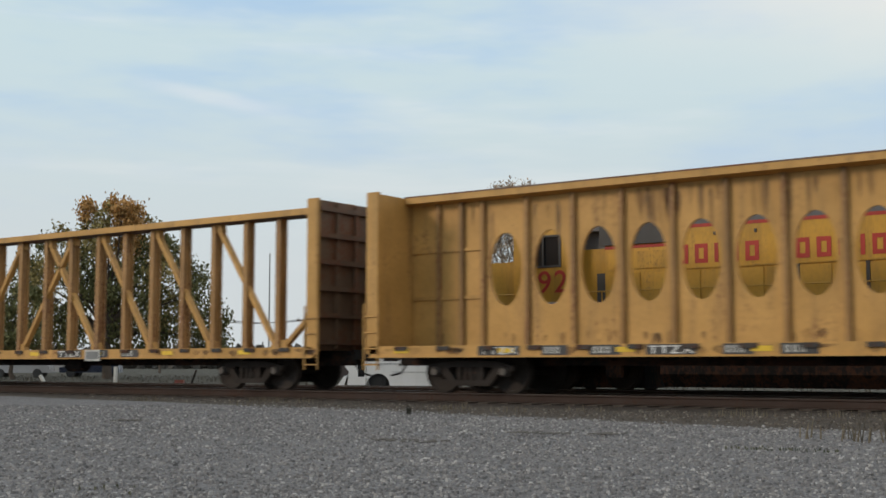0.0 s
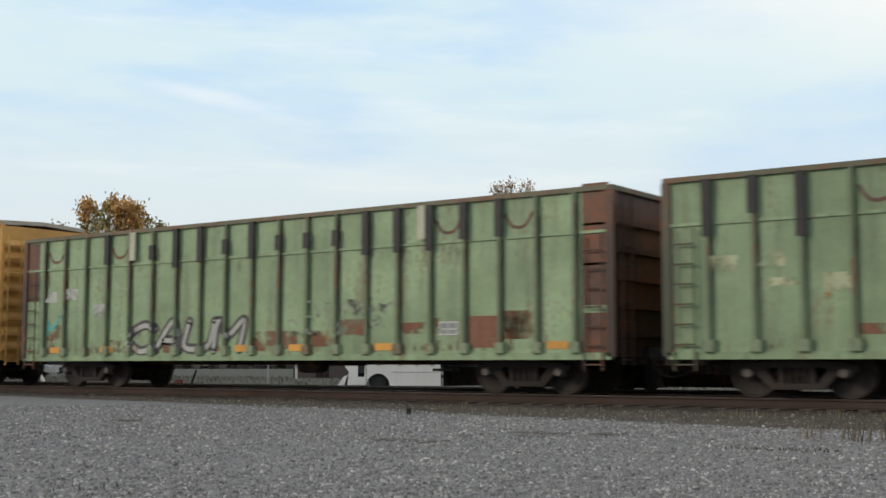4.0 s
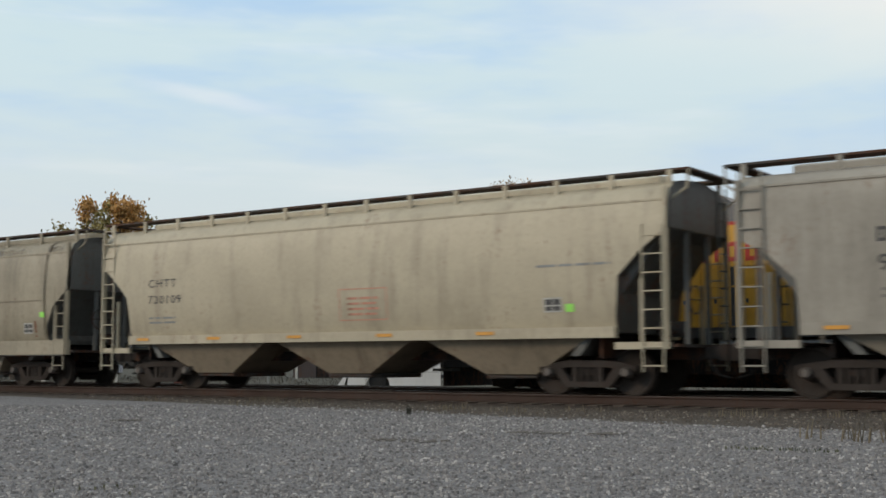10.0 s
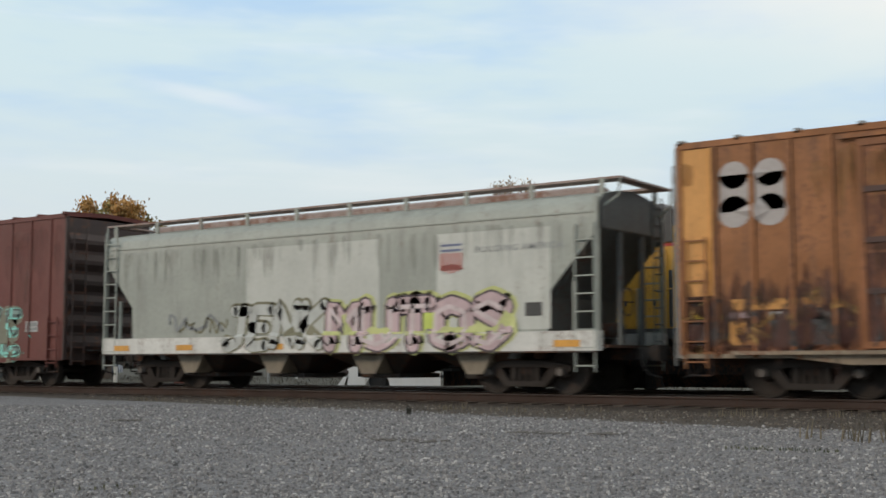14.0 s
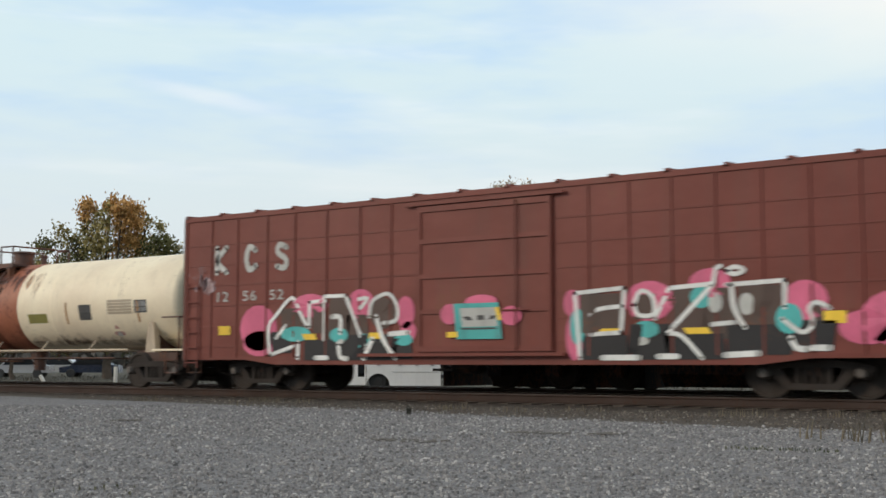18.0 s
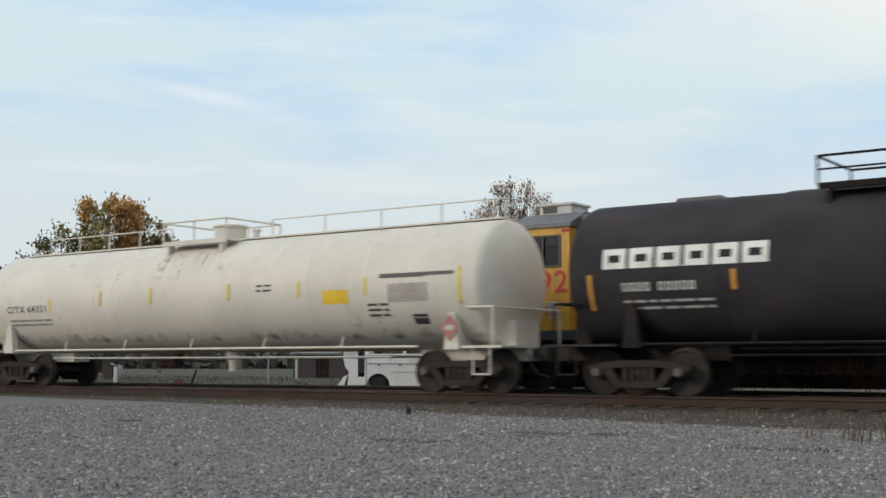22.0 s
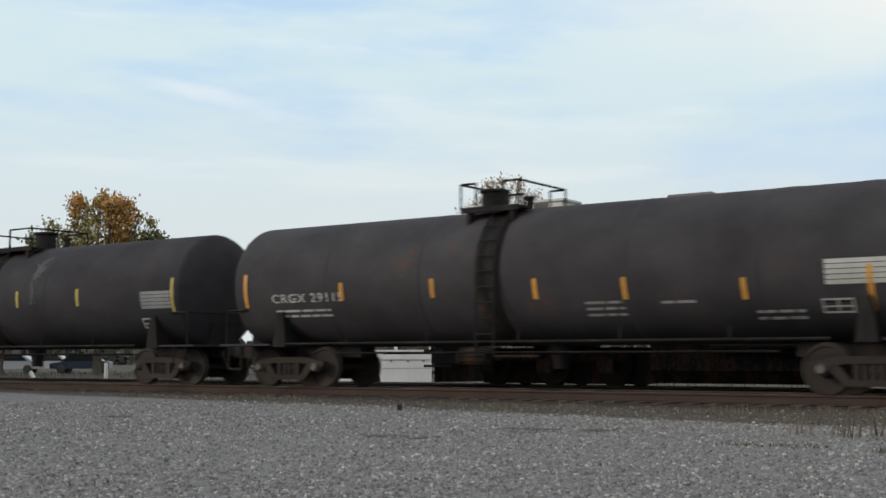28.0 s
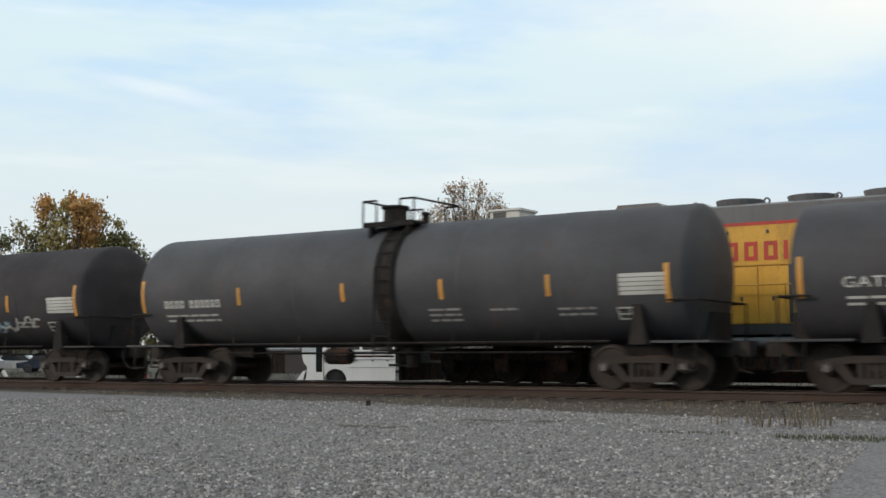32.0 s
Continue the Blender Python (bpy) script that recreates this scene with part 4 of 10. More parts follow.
# ---- tank cars ----
def tank(name, label, right, left, r, cz, shell, plat=(-1.4, 1.4), dome=-0.2, ladder_x=None, stripes=(), stripe_mat=None, gear=None, rail="box", walk_mat=None, band=None, rail_h=0.52, dome_r=0.30, dome_h=0.36, frame_rail=True, over=1.45, dish=0.30, along=0.2, saddle_mat=None):
    """A tank car: a shell with dished heads, a manway under a railed platform, saddles, stub sills, grab rails, reflector stripes."""
    h = (right - left) / 2
    car = thing(name, label, "train car", "cars of the freight train")
    gear, walk_mat = gear or shell, walk_mat or shell
    saddle_mat = saddle_mat or gear
    k = r * dish
    prof = [(-h, 0.0)] + [(-h + k - k * math.cos(a * math.pi / 16), r * math.sin(a * math.pi / 16)) for a in range(1, 9)]
    prof += [(-x, y) for x, y in reversed(prof)]
    part("tank_shell", Shape().turn(prof, "x", 48, (0, 0, cz)), shell, car, smooth=radians(40))
    surf = round_side(r, cz)
    for x in (-h * 0.62, -h * 0.30, h * 0.30, h * 0.62):
        part("weld_seam", Shape().turn([(x - 0.03, r), (x - 0.02, r + 0.006), (x + 0.02, r + 0.006), (x + 0.03, r)], "x", 48, (0, 0, cz)), shell, car, smooth=True)
    top = cz + r
    # the manway, its platform and rails
    part("manway", Shape().turn([(top - 0.15, dome_r), (top + dome_h, dome_r), (top + dome_h + 0.02, dome_r + 0.06), (top + dome_h + 0.07, dome_r + 0.06), (top + dome_h + 0.10, dome_r * 0.6), (top + dome_h + 0.11, 0.0)], "z", 18, (dome, 0, 0)), gear, car, smooth=radians(40))
    part("valve", Shape().turn([(top - 0.05, 0.09), (top + 0.22, 0.09), (top + 0.24, 0.12), (top + 0.30, 0.12), (top + 0.30, 0.0)], "z", 10, (dome + 0.85, 0.1, 0)), gear, car)
    a, b = plat
    for s in (-1, 1):
        part("platform", Shape().box(a, b, min(s * 0.45, s * 1.0), max(s * 0.45, s * 1.0), top - 0.06, top - 0.01).box(a, b, min(s * 0.98, s * 1.02), max(s * 0.98, s * 1.02), top - 0.12, top - 0.0), gear, car)
        for x in (a + 0.2, b - 0.2):
            part("platform_bracket", Shape().prism([(x - 0.04, top - 0.06), (x + 0.04, top - 0.06), (x + 0.04, top - 0.55), (x - 0.04, top - 0.55)], min(s * 0.80, s * 1.0), max(s * 0.80, s * 1.0)), gear, car)
        z1 = top + rail_h
        m = (a + b) / 2
        rails = [[(a, z1), (m - 0.35, z1)], [(m + 0.35, z1), (b, z1)]] if rail == "box" and ladder_x is not None else [[(a, z1), (b, z1)]]
        for (xa, _), (xb, _) in rails:
            g = Shape()
            g.pipe([(xa, s * 1.0, top - 0.03), (xa, s * 1.0, z1), (xb, s * 1.0, z1), (xb, s * 1.0, top - 0.03)], 0.026)
            q = int((xb - xa) / 1.7)
            for i in range(1, q + 1):
                x = xa + (xb - xa) * i / (q + 1)
                g.rod((x, s * 1.0, top - 0.03), (x, s * 1.0, z1), 0.022)
            if xb - xa > 3:
                g.rod((xa, s * 1.0, (z1 + top) / 2), (xb, s * 1.0, (z1 + top) / 2), 0.02)
            part("handrail", g, gear, car)
    for x in (a, b):
        part("end_rail", Shape().rod((x, -1.0, top + rail_h), (x, 1.0, top + rail_h), 0.026), gear, car)
    # side ladders
    if ladder_x is not None:
        for s in (-1, 1):
            g = Shape()
            for x in (ladder_x - 0.22, ladder_x + 0.22):
                pts = [(x, s * (math.cos(t) * (r + 0.10)), cz + math.sin(t) * (r + 0.10)) for t in [radians(v) for v in (0, 12, 24, 36, 48, 58)]]
                g.pipe([(x, s * (r + 0.10), 0.75)] + pts, 0.028)
            z = 0.85
            while z < top - 0.25:
                t = math.asin(max(-1, min(1, (z - cz) / (r + 0.10))))
                y = s * (r + 0.10) * (math.cos(t) if z > cz else 1)
                g.rod((ladder_x - 0.22, y, z), (ladder_x + 0.22, y, z), 0.02, 5)
                z += 0.33
            part("ladder", g, gear, car)
            part("ladder_plate", Shape().turn([(ladder_x - 0.30, r), (ladder_x - 0.29, r + 0.012), (ladder_x + 0.29, r + 0.012), (ladder_x + 0.30, r)], "x", 48, (0, 0, cz)), band or gear, car, smooth=True) if s < 0 else None
    # saddles, stub sills, decks at the ends
    for d in (-1, 1):
        x = d * (h - over) + along
        for s in (-1, 1):
            part("saddle", Shape().prism([(x - 0.20, 0.95), (x + 0.20, 0.95), (x + 0.09, cz - r * 0.45), (x - 0.09, cz - r * 0.45)], min(s * r * 0.80, s * r * 0.93), max(s * r * 0.80, s * r * 0.93)), saddle_mat, car)
        part("bolster_web", Shape().prism([(-r * 0.78, 0.95), (r * 0.78, 0.95), (r * 0.70, cz - r * 0.68), (0, cz - r * 0.9), (-r * 0.70, cz - r * 0.68)], x - 0.05, x + 0.05, "x"), gear, car)
        part("stub_sill", Shape().box(min(x - d * 1.6, d * (h + 0.25)), max(x - d * 1.6, d * (h + 0.25)), -0.28, 0.28, 0.70, 1.02), gear, car)
        part("end_deck", Shape().box(min(x + d * 0.3, d * (h + 0.28)), max(x + d * 0.3, d * (h + 0.28)), -1.42, 1.42, 0.98, 1.03), walk_mat, car)
        for s in (-1, 1):
            part("end_handrail", Shape().pipe([(d * (h + 0.05), s * 1.40, 1.0), (d * (h + 0.05), s * 1.40, 1.85), (d * (h - 0.6), s * 1.40, 1.85)], 0.024), gear, car)
            g = Shape()
            g.pipe([(d * (h - 0.45), s * 1.40, 1.0), (d * (h - 0.45), s * 1.40, 0.42), (d * (h - 0.02), s * 1.40, 0.42), (d * (h - 0.02), s * 1.40, 1.0)], 0.022)
            part("stirrup", g, gear, car)
        part("end_handrail", Shape().rod((d * (h + 0.05), -1.40, 1.85), (d * (h + 0.05), 1.40, 1.85), 0.024), gear, car)
        part("head_brace", Shape().box(min(d * (h - 0.3), d * (h + 0.05)), max(d * (h - 0.3), d * (h + 0.05)), -0.5, 0.5, 1.02, cz - r * 0.55), gear, car)
    if frame_rail:
        for s in (-1, 1):
            part("side_rail", Shape().rod((-h + 1.9, s * 1.42, 1.02), (h - 1.9, s * 1.42, 1.02), 0.03), saddle_mat, car)
            for x in (-h * 0.55, -h * 0.28, 0.0, h * 0.28, h * 0.55):
                part("rail_bracket", Shape().rod((x, s * 1.42, 1.02), (x - 0.02, s * (r * 0.90), 1.28), 0.022, 5), saddle_mat, car)
            part("lower_pipe", Shape().rod((-h + 3.0, s * 0.95, 0.80), (h - 3.0, s * 0.95, 0.80), 0.025), gear, car)
    part("outlet_valve", Shape().turn([(0.45, 0.0), (0.45, 0.16), (0.75, 0.18), (0.8, 0.26), (cz - r + 0.05, 0.26)], "z", 12, (0.2, 0, 0)), gear, car)
    brake_gear(car, -1.6, 0.72)
    # reflector stripes
    for i, (x, z0, z1) in enumerate(stripes):
        part("reflector", Decal(surf, 0.012).rect(x - 0.05, x + 0.05, z0, z1, 0.2, 0.1).mesh("reflector"), stripe_mat or ORANGE_Y, car)
    for d in (-1, 1):
        truck(car, d * (h - over) + along)
        c = part("coupler", COUPLER, FRAME_MAT, car)
        c.matrix_basis = pose(d * (h + 0.42), 0, 0, 0, 0, 0 if d > 0 else 180)
    return placed(car, right, left), surf


# ---- open cars ----
def gondola(name, label, right, left, H, side, xs, end=None, seam=None, rib_w=0.10, rib_d=0.08, rib_mat=None, straps=(), sill=0.78, load=None, top_mat=None, foot_mat=None):
    """An open-topped car: thin sides with posts and a top chord, closed ends, a floor."""
    h, W = (right - left) / 2, 1.5
    car = thing(name, label, "train car", "cars of the freight train")
    end = end or side
    for s in (-1, 1):
        y0, y1 = (-W, -W + 0.04) if s < 0 else (W - 0.04, W)
        part("side_sheet", Shape().box(-h, h, y0, y1, sill + 0.06, H - 0.08), side, car)
        part("top_chord", Shape().box(-h - 0.03, h + 0.03, min(y0, y1) - 0.06, max(y0, y1) + 0.06, H - 0.10, H), top_mat or side, car)
        part("side_sill", Shape().box(-h, h, min(y0, y1) - 0.05, max(y0, y1) + 0.05, sill - 0.06, sill + 0.08), side, car)
        rm = Shape().prism([(-rib_w / 2, 0.0), (-rib_w / 2 * 0.8, -rib_d), (rib_w / 2 * 0.8, -rib_d), (rib_w / 2, 0.0)], sill + 0.08, H - 0.10, "z").mesh("rib")
        foot = Shape().prism([(-0.14, 0.0), (-0.10, -rib_d - 0.02), (0.10, -rib_d - 0.02), (0.14, 0.0)], sill + 0.08, sill + 0.30, "z").mesh("post_foot")
        for x in xs:
            r = part("side_post", rm, rib_mat or side, car)
            r.matrix_basis = pose(x, y0 if s < 0 else y1, 0, 0, 0, 0 if s < 0 else 180)
            part("post_foot", foot, foot_mat or rib_mat or side, r)
        if seam:
            part("side_seam", Shape().box(-h, h, min(y0, y1) - 0.03, max(y0, y1) + 0.03, seam - 0.03, seam + 0.03), side, car)
        for x, z0, z1 in straps:
            part("strap", Shape().box(x - 0.09, x + 0.09, s * (W + rib_d) - 0.025, s * (W + rib_d) + 0.025, z0, z1), BLACK, car)
    part("floor", Shape().box(-h + 0.04, h - 0.04, -W + 0.04, W - 0.04, 0.95, 1.02), DARK, car)
    for d in (-1, 1):
        part("end_sheet", Shape().box(min(d * h, d * (h - 0.06)), max(d * h, d * (h - 0.06)), -W + 0.04, W - 0.04, sill, H - 0.08), end, car)
        part("end_chord", Shape().box(min(d * (h - 0.08), d * (h + 0.08)), max(d * (h - 0.08), d * (h + 0.08)), -W - 0.04, W + 0.04, H - 0.10, H), top_mat or end, car)
        n = 5
        for i in range(n):
            z = sill + 0.4 + (H - sill - 0.6) * i / n
            part("end_rib", Shape().box(min(d * h, d * (h + 0.09)), max(d * h, d * (h + 0.09)), -W + 0.06, W - 0.06, z, z + 0.12), end, car)
        for s in (-1, 1):
            ladder(car, d * (h - 0.36), s * (W + 0.10), 0.5, H - 0.1 if H < 3 else 3.2, end, 0.42, 0.38)
            part("end_post", Shape().box(min(d * (h - 0.08), d * (h + 0.10)), max(d * (h - 0.08), d * (h + 0.10)), min(s * (W - 0.1), s * (W + 0.05)), max(s * (W - 0.1), s * (W + 0.05)), sill, H - 0.1), end, car)
        ladder(car, d * (h + 0.14), -1.05, 0.6, H - 0.2, end, 0.42, 0.38, "y")
    if load:
        load(car, h, W)
    running_gear(car, 2 * h, 2.3)
    brake_gear(car, 0.8)
    return placed(car, right, left), over_ribs(-W, xs, rib_w, rib_d)

# ---- the cars of the train, from its front: ends are given along the track at the start of the clip ----
TTX = paint("faded ochre yellow paint", (0.52, 0.285, 0.075), rust=0.16, dirt=0.30, fade=0.45)
# worn ochre, browned for the shade on the posts' flanges
TTX_POST = paint("shaded worn ochre post paint", (0.36, 0.195, 0.062), rust=0.3, dirt=0.45, fade=0.5)
TTX_DARK = paint("dark ochre end paint", (0.14, 0.085, 0.05), rust=0.5, dirt=0.6)


def bulkhead(car, x, H):
    d = 1 if x > 0 else -1
    b = part("bulkhead", Shape().box(min(x, x - d * 0.10), max(x, x - d * 0.10), -1.45, 1.45, 1.0, H), TTX, car)
    for s in (-1, 1):
        part("bulkhead_flange", Shape().box(min(x + d * 0.10, x - d * 0.22), max(x + d * 0.10, x - d * 0.22), min(s * 1.40, s * 1.50), max(s * 1.40, s * 1.50), 0.86, H + 0.02), TTX, b)
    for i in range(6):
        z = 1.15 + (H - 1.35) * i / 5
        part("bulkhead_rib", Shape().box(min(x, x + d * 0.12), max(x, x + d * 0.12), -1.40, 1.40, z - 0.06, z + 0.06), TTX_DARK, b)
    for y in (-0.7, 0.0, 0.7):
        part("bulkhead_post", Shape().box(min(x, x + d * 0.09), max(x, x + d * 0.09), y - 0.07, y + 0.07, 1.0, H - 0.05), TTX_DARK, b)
    # a thin darker sheet over the bulkhead's outer face
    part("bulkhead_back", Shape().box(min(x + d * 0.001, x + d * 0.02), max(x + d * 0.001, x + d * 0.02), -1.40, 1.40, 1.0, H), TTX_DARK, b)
    ladder(car, x - d * 0.05, -1.52, 0.5, 2.0, TTX, 0.40, 0.36)


def centre_beam_base(car, h, marks):
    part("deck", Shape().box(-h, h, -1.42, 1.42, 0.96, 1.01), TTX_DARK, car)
    for s in (-1, 1):
        part("side_sill", Shape().box(-h, h, min(s * 1.40, s * 1.50), max(s * 1.40, s * 1.50), 0.80, 1.03).box(-h, h, min(s * 1.38, s * 1.54), max(s * 1.38, s * 1.54), 0.775, 0.80), TTX, car)
        pocket = Shape().box(-0.16, 0.16, -0.03, 0.03, 0.0, 0.09).mesh("winch")
        for i in range(19):
            w = part("winch", pocket, GRATE, car)
            w.location = (-h + 0.9 + (2 * h - 1.8) * i / 18, s * 1.515, 0.93)
    for i in range(19):
        x = -h + 0.9 + (2 * h - 1.8) * i / 18
        part("cross_bearer", Shape().prism([(-1.38, 0.95), (1.38, 0.95), (0.3, 0.70), (-0.3, 0.70)], x - 0.05, x + 0.05, "x"), DARK, car)
    for x in marks:
        for a, b in ((-0.06, 0.98), (1.5, 2.1), (2.6, 3.3)):
            part("patch", Decal(flat(-1.50), 0.006).rect(x + a, x + b, 0.815, 1.015).mesh("patch"), LETTER_BLACK, car)
        number(car, "TTZX", x, 0.84, 0.15, WHITE, flat(-1.505), wide=1.55)
        d = Decal(flat(-1.50), 0.010)
        blocks(d, "ooo", x + 1.56, 0.85, 0.13, 0.3, w=0.035)
        blocks(d, "ooo", x + 2.68, 0.85, 0.13, 0.4, w=0.035)
        part("lettering", d.mesh("lettering"), OFFWHITE, car, "small worn white marks on the sill")
    sill_reflectors(car, flat(-1.50), [-h + 0.7 + 2.75 * i for i in range(8)], 0.87, YELLOW, 0.4, 0.10)
    streaks(car, flat(-1.50), -h, h, 1.0, 0.16, 60, TTX_DARK, 901, (0.1, 0.4), 0.02)
    running_gear(car, 2 * h, 2.45, sill_z=(0.60, 0.96))
    brake_gear(car, 1.5)


def window_panel(x0, x1, z0, z1, a, b, cz):
    """A sheet with an oval opening through it."""
    s, n, t = Shape(), 32, 0.035
    cx = (x0 + x1) / 2
    for y in (-t, t):
        inner, outer = [], []
        for i in range(n):
            q = 2 * math.pi * (i + 0.5) / n
            c, w = math.cos(q), math.sin(q)
            inner.append((cx + a * c, y, cz + b * w))
            k = min(((x1 - x0) / 2) / max(1e-6, abs(c)), ((z1 - cz) if w > 0 else (cz - z0)) / max(1e-6, abs(w)))
            outer.append((cx + k * c, y, cz + k * w))
        o = len(s.v)
        s.v += inner + outer
        for i in range(n):
            j = (i + 1) % n
            p, q2 = outer[i], outer[j]
            if abs(p[0] - q2[0]) > 1e-4 and abs(p[2] - q2[2]) > 1e-4:
                cxn = x1 if max(p[0], q2[0]) > x1 - 1e-4 else x0
                czn = z1 if max(p[2], q2[2]) > z1 - 1e-4 else z0
                s.v.append((cxn, y, czn))
                s.f.append((o + i, o + n + i, len(s.v) - 1, o + n + j, o + j))
            else:
                s.f.append((o + i, o + n + i, o + n + j, o + j))
        if y > 0:
            first = o
    for i in range(n):
        j = (i + 1) % n
        s.f.append((i, j, first + j, first + i))
    return s.mesh("panel")


def oval_centre_beam(right, left):
    h, H = (right - left) / 2, 4.53
    car = thing("centre_beam_car", "faded ochre lumber car with a tall centre wall of oval openings", "train car", "cars of the freight train")
    centre_beam_base(car, h, (-8.2, -4.3))
    pitch = 1.166
    xs = [-9.07 + pitch * i for i in range(17)]
    pane = None
    for i in range(len(xs) - 1):
        if i == 0:
            pane = window_panel(0, pitch, 1.0, H - 0.16, 0.42, 0.82, 2.75)
        p = part("wall_panel", pane, TTX, car)
        p.location = (xs[i], 0, 0)
    for d in (-1, 1):
        part("wall_panel", Shape().box(min(d * (h - 0.12), d * 9.58), max(d * (h - 0.12), d * 9.58), -0.035, 0.035, 1.0, H - 0.16), TTX, car) if d > 0 else part("wall_panel", Shape().box(-h + 0.12, xs[0], -0.035, 0.035, 1.0, H - 0.16), TTX, car)
        for z in (2.15, 3.25):
            part("wall_rib", Shape().box(min(d * (h - 0.12), d * 9.1), max(d * (h - 0.12), d * 9.1), -0.07, 0.07, z - 0.04, z + 0.04), TTX, car)
    post = Shape().prism([(-0.07, -0.05), (-0.045, -0.13), (0.045, -0.13), (0.07, -0.05), (0.07, 0.05), (0.045, 0.13), (-0.045, 0.13), (-0.07, 0.05)], 1.0, H - 0.16, "z").mesh("post")
    for x in xs + [-9.65, -10.3]:
        part("post", post, TTX_POST, car).location = (x, 0, 0)
    part("top_chord", Shape().prism([(-0.34, H - 0.16), (-0.34, H - 0.02), (-0.18, H), (0.18, H), (0.34, H - 0.02), (0.34, H - 0.16), (0.1, H - 0.20), (-0.1, H - 0.20)], -h + 0.1, h - 0.1, "x"), TTX, car)
    # a thin dark strip along the chord's top edges
    part("chord_cap", Shape().box(-h + 0.1, h - 0.1, -0.345, 0.345, H - 0.02, H + 0.012), TTX_DARK, car, "thin dark strip on top of the chord")
    for z, n, k in ((H - 0.22, 70, 0.9), (1.35, 60, 0.35)):
        streaks(car, flat(-0.037), -h + 0.2, h - 0.2, z, k, n, TTX_DARK, 910 + n, (0.04, 0.16), 0.08)
    bulkhead(car, -h, H - 0.02)
    bulkhead(car, h, H - 0.02)
    return placed(car, right, left)


def open_centre_beam(right, left):
    h, H = (right - left) / 2, 4.55
    car = thing("centre_beam_car", "empty ochre lumber car with an open truss of posts and diagonals", "train car", "cars of the freight train")
    centre_beam_base(car, h, (-8.9, 1.8))
    xs = [-9.47, -8.04, -6.83, -5.62, -4.41, -3.2, -2.0, -0.77, 0.41, 1.65, 2.82, 3.97, 5.2, 6.4, 7.59, 8.75, 9.9]
    post = Shape().prism([(-0.075, -0.14), (0.075, -0.14), (0.075, -0.10), (0.02, -0.08), (0.02, 0.08), (0.075, 0.10), (0.075, 0.14), (-0.075, 0.14), (-0.075, 0.10), (-0.02, 0.08), (-0.02, -0.08), (-0.075, -0.10)], 1.0, H - 0.18, "z").mesh("post")
    for x in xs:
        part("post", post, TTX_POST, car).location = (x, 0, 0)
    dia = [(-10.6, 2.3, -9.5, 1.0), (-9.3, 1.05, -6.9, H - 0.3), (-6.7, 1.05, -4.5, H - 0.3), (-4.3, 1.05, -2.1, H - 0.3), (-1.9, 1.05, 0.35, H - 0.3), (-0.7, H - 0.3, 1.55, 1.05), (1.75, H - 0.3, 3.9, 1.05), (4.05, H - 0.3, 6.3, 1.05), (6.5, H - 0.3, 8.65, 1.05), (8.9, 1.05, 10.4, 2.4)]
    for x0, z0, x1, z1 in dia:
        k = Vector((x1 - x0, 0, z1 - z0)).normalized() * 0.055
        part("diagonal", Shape().prism([(x0 - k.z, z0 + k.x), (x0 + k.z, z0 - k.x), (x1 + k.z, z1 - k.x), (x1 - k.z, z1 + k.x)], -0.08, 0.08), TTX, car)
        for x, z in ((x0, z0), (x1, z1)):
            part("gusset", Shape().prism([(x - 0.17, z - 0.12), (x + 0.17, z - 0.12), (x + 0.12, z + 0.20), (x - 0.12, z + 0.20)], -0.095, 0.095), TTX, car)
    part("top_chord", Shape().prism([(-0.30, H - 0.18), (-0.30, H - 0.02), (-0.16, H), (0.16, H), (0.30, H - 0.02), (0.30, H - 0.18), (0.26, H - 0.18), (0.26, H - 0.07), (-0.26, H - 0.07), (-0.26, H - 0.18)], -h + 0.1, h - 0.1, "x"), TTX, car)
    part("chord_flange", Shape().box(-h + 0.12, h - 0.12, -0.255, 0.255, H - 0.20, H - 0.185), TTX_DARK, car)
    bulkhead(car, -h, H - 0.03)
    bulkhead(car, h, H - 0.03)
    part("placard", Shape().box(3.0, 3.62, -1.56, -1.53, 0.72, 1.02), GREYPAINT, car, "grey placard in a pale frame")
    d = Decal(flat(-1.56), 0.005).outline(3.0, 3.62, 0.72, 1.02, 0.05)
    part("placard_frame", d.mesh("placard_frame"), OFFWHITE, car)
    return placed(car, right, left)


def data_marks(car, surf, x, z, mat=OFFWHITE, seed=1, rows=2, w=0.9):
    d = Decal(surf)
    lines(d, x, z, w, rows, seed=seed)
    part("lettering", d.mesh("lettering"), mat, car, "rows of small faded stencil print")


def cot_plate(car, surf, x, z, mat=OFFWHITE, back=BLACK, w=0.5, h=0.3):
    d = Decal(surf, 0.005).rect(x, x + w, z, z + h)
    p = part("data_plate", d.mesh("data_plate"), back, car)
    d = Decal(surf, 0.009).outline(x, x + w, z, z + h, 0.035).rect(x + w * 0.5 - 0.015, x + w * 0.5 + 0.015, z, z + h).rect(x, x + w, z + h * 0.4, z + h * 0.4 + 0.03)
    part("plate_mark", d.mesh("plate_mark"), mat, p)


def sill_reflectors(car, surf, xs, z, mat=ORANGE_Y, w=0.45, h=0.07):
    for x in xs:
        part("reflector", Decal(surf, 0.01).rect(x, x + w, z, z + h).mesh("reflector"), mat, car)


def upright_reflectors(car, surf, xs, z0, z1, mat=None, w=0.07):
    for x in xs:
        part("reflector", Decal(surf, 0.01).rect(x, x + w, z0, z1).mesh("reflector"), mat or ORANGE_Y, car)


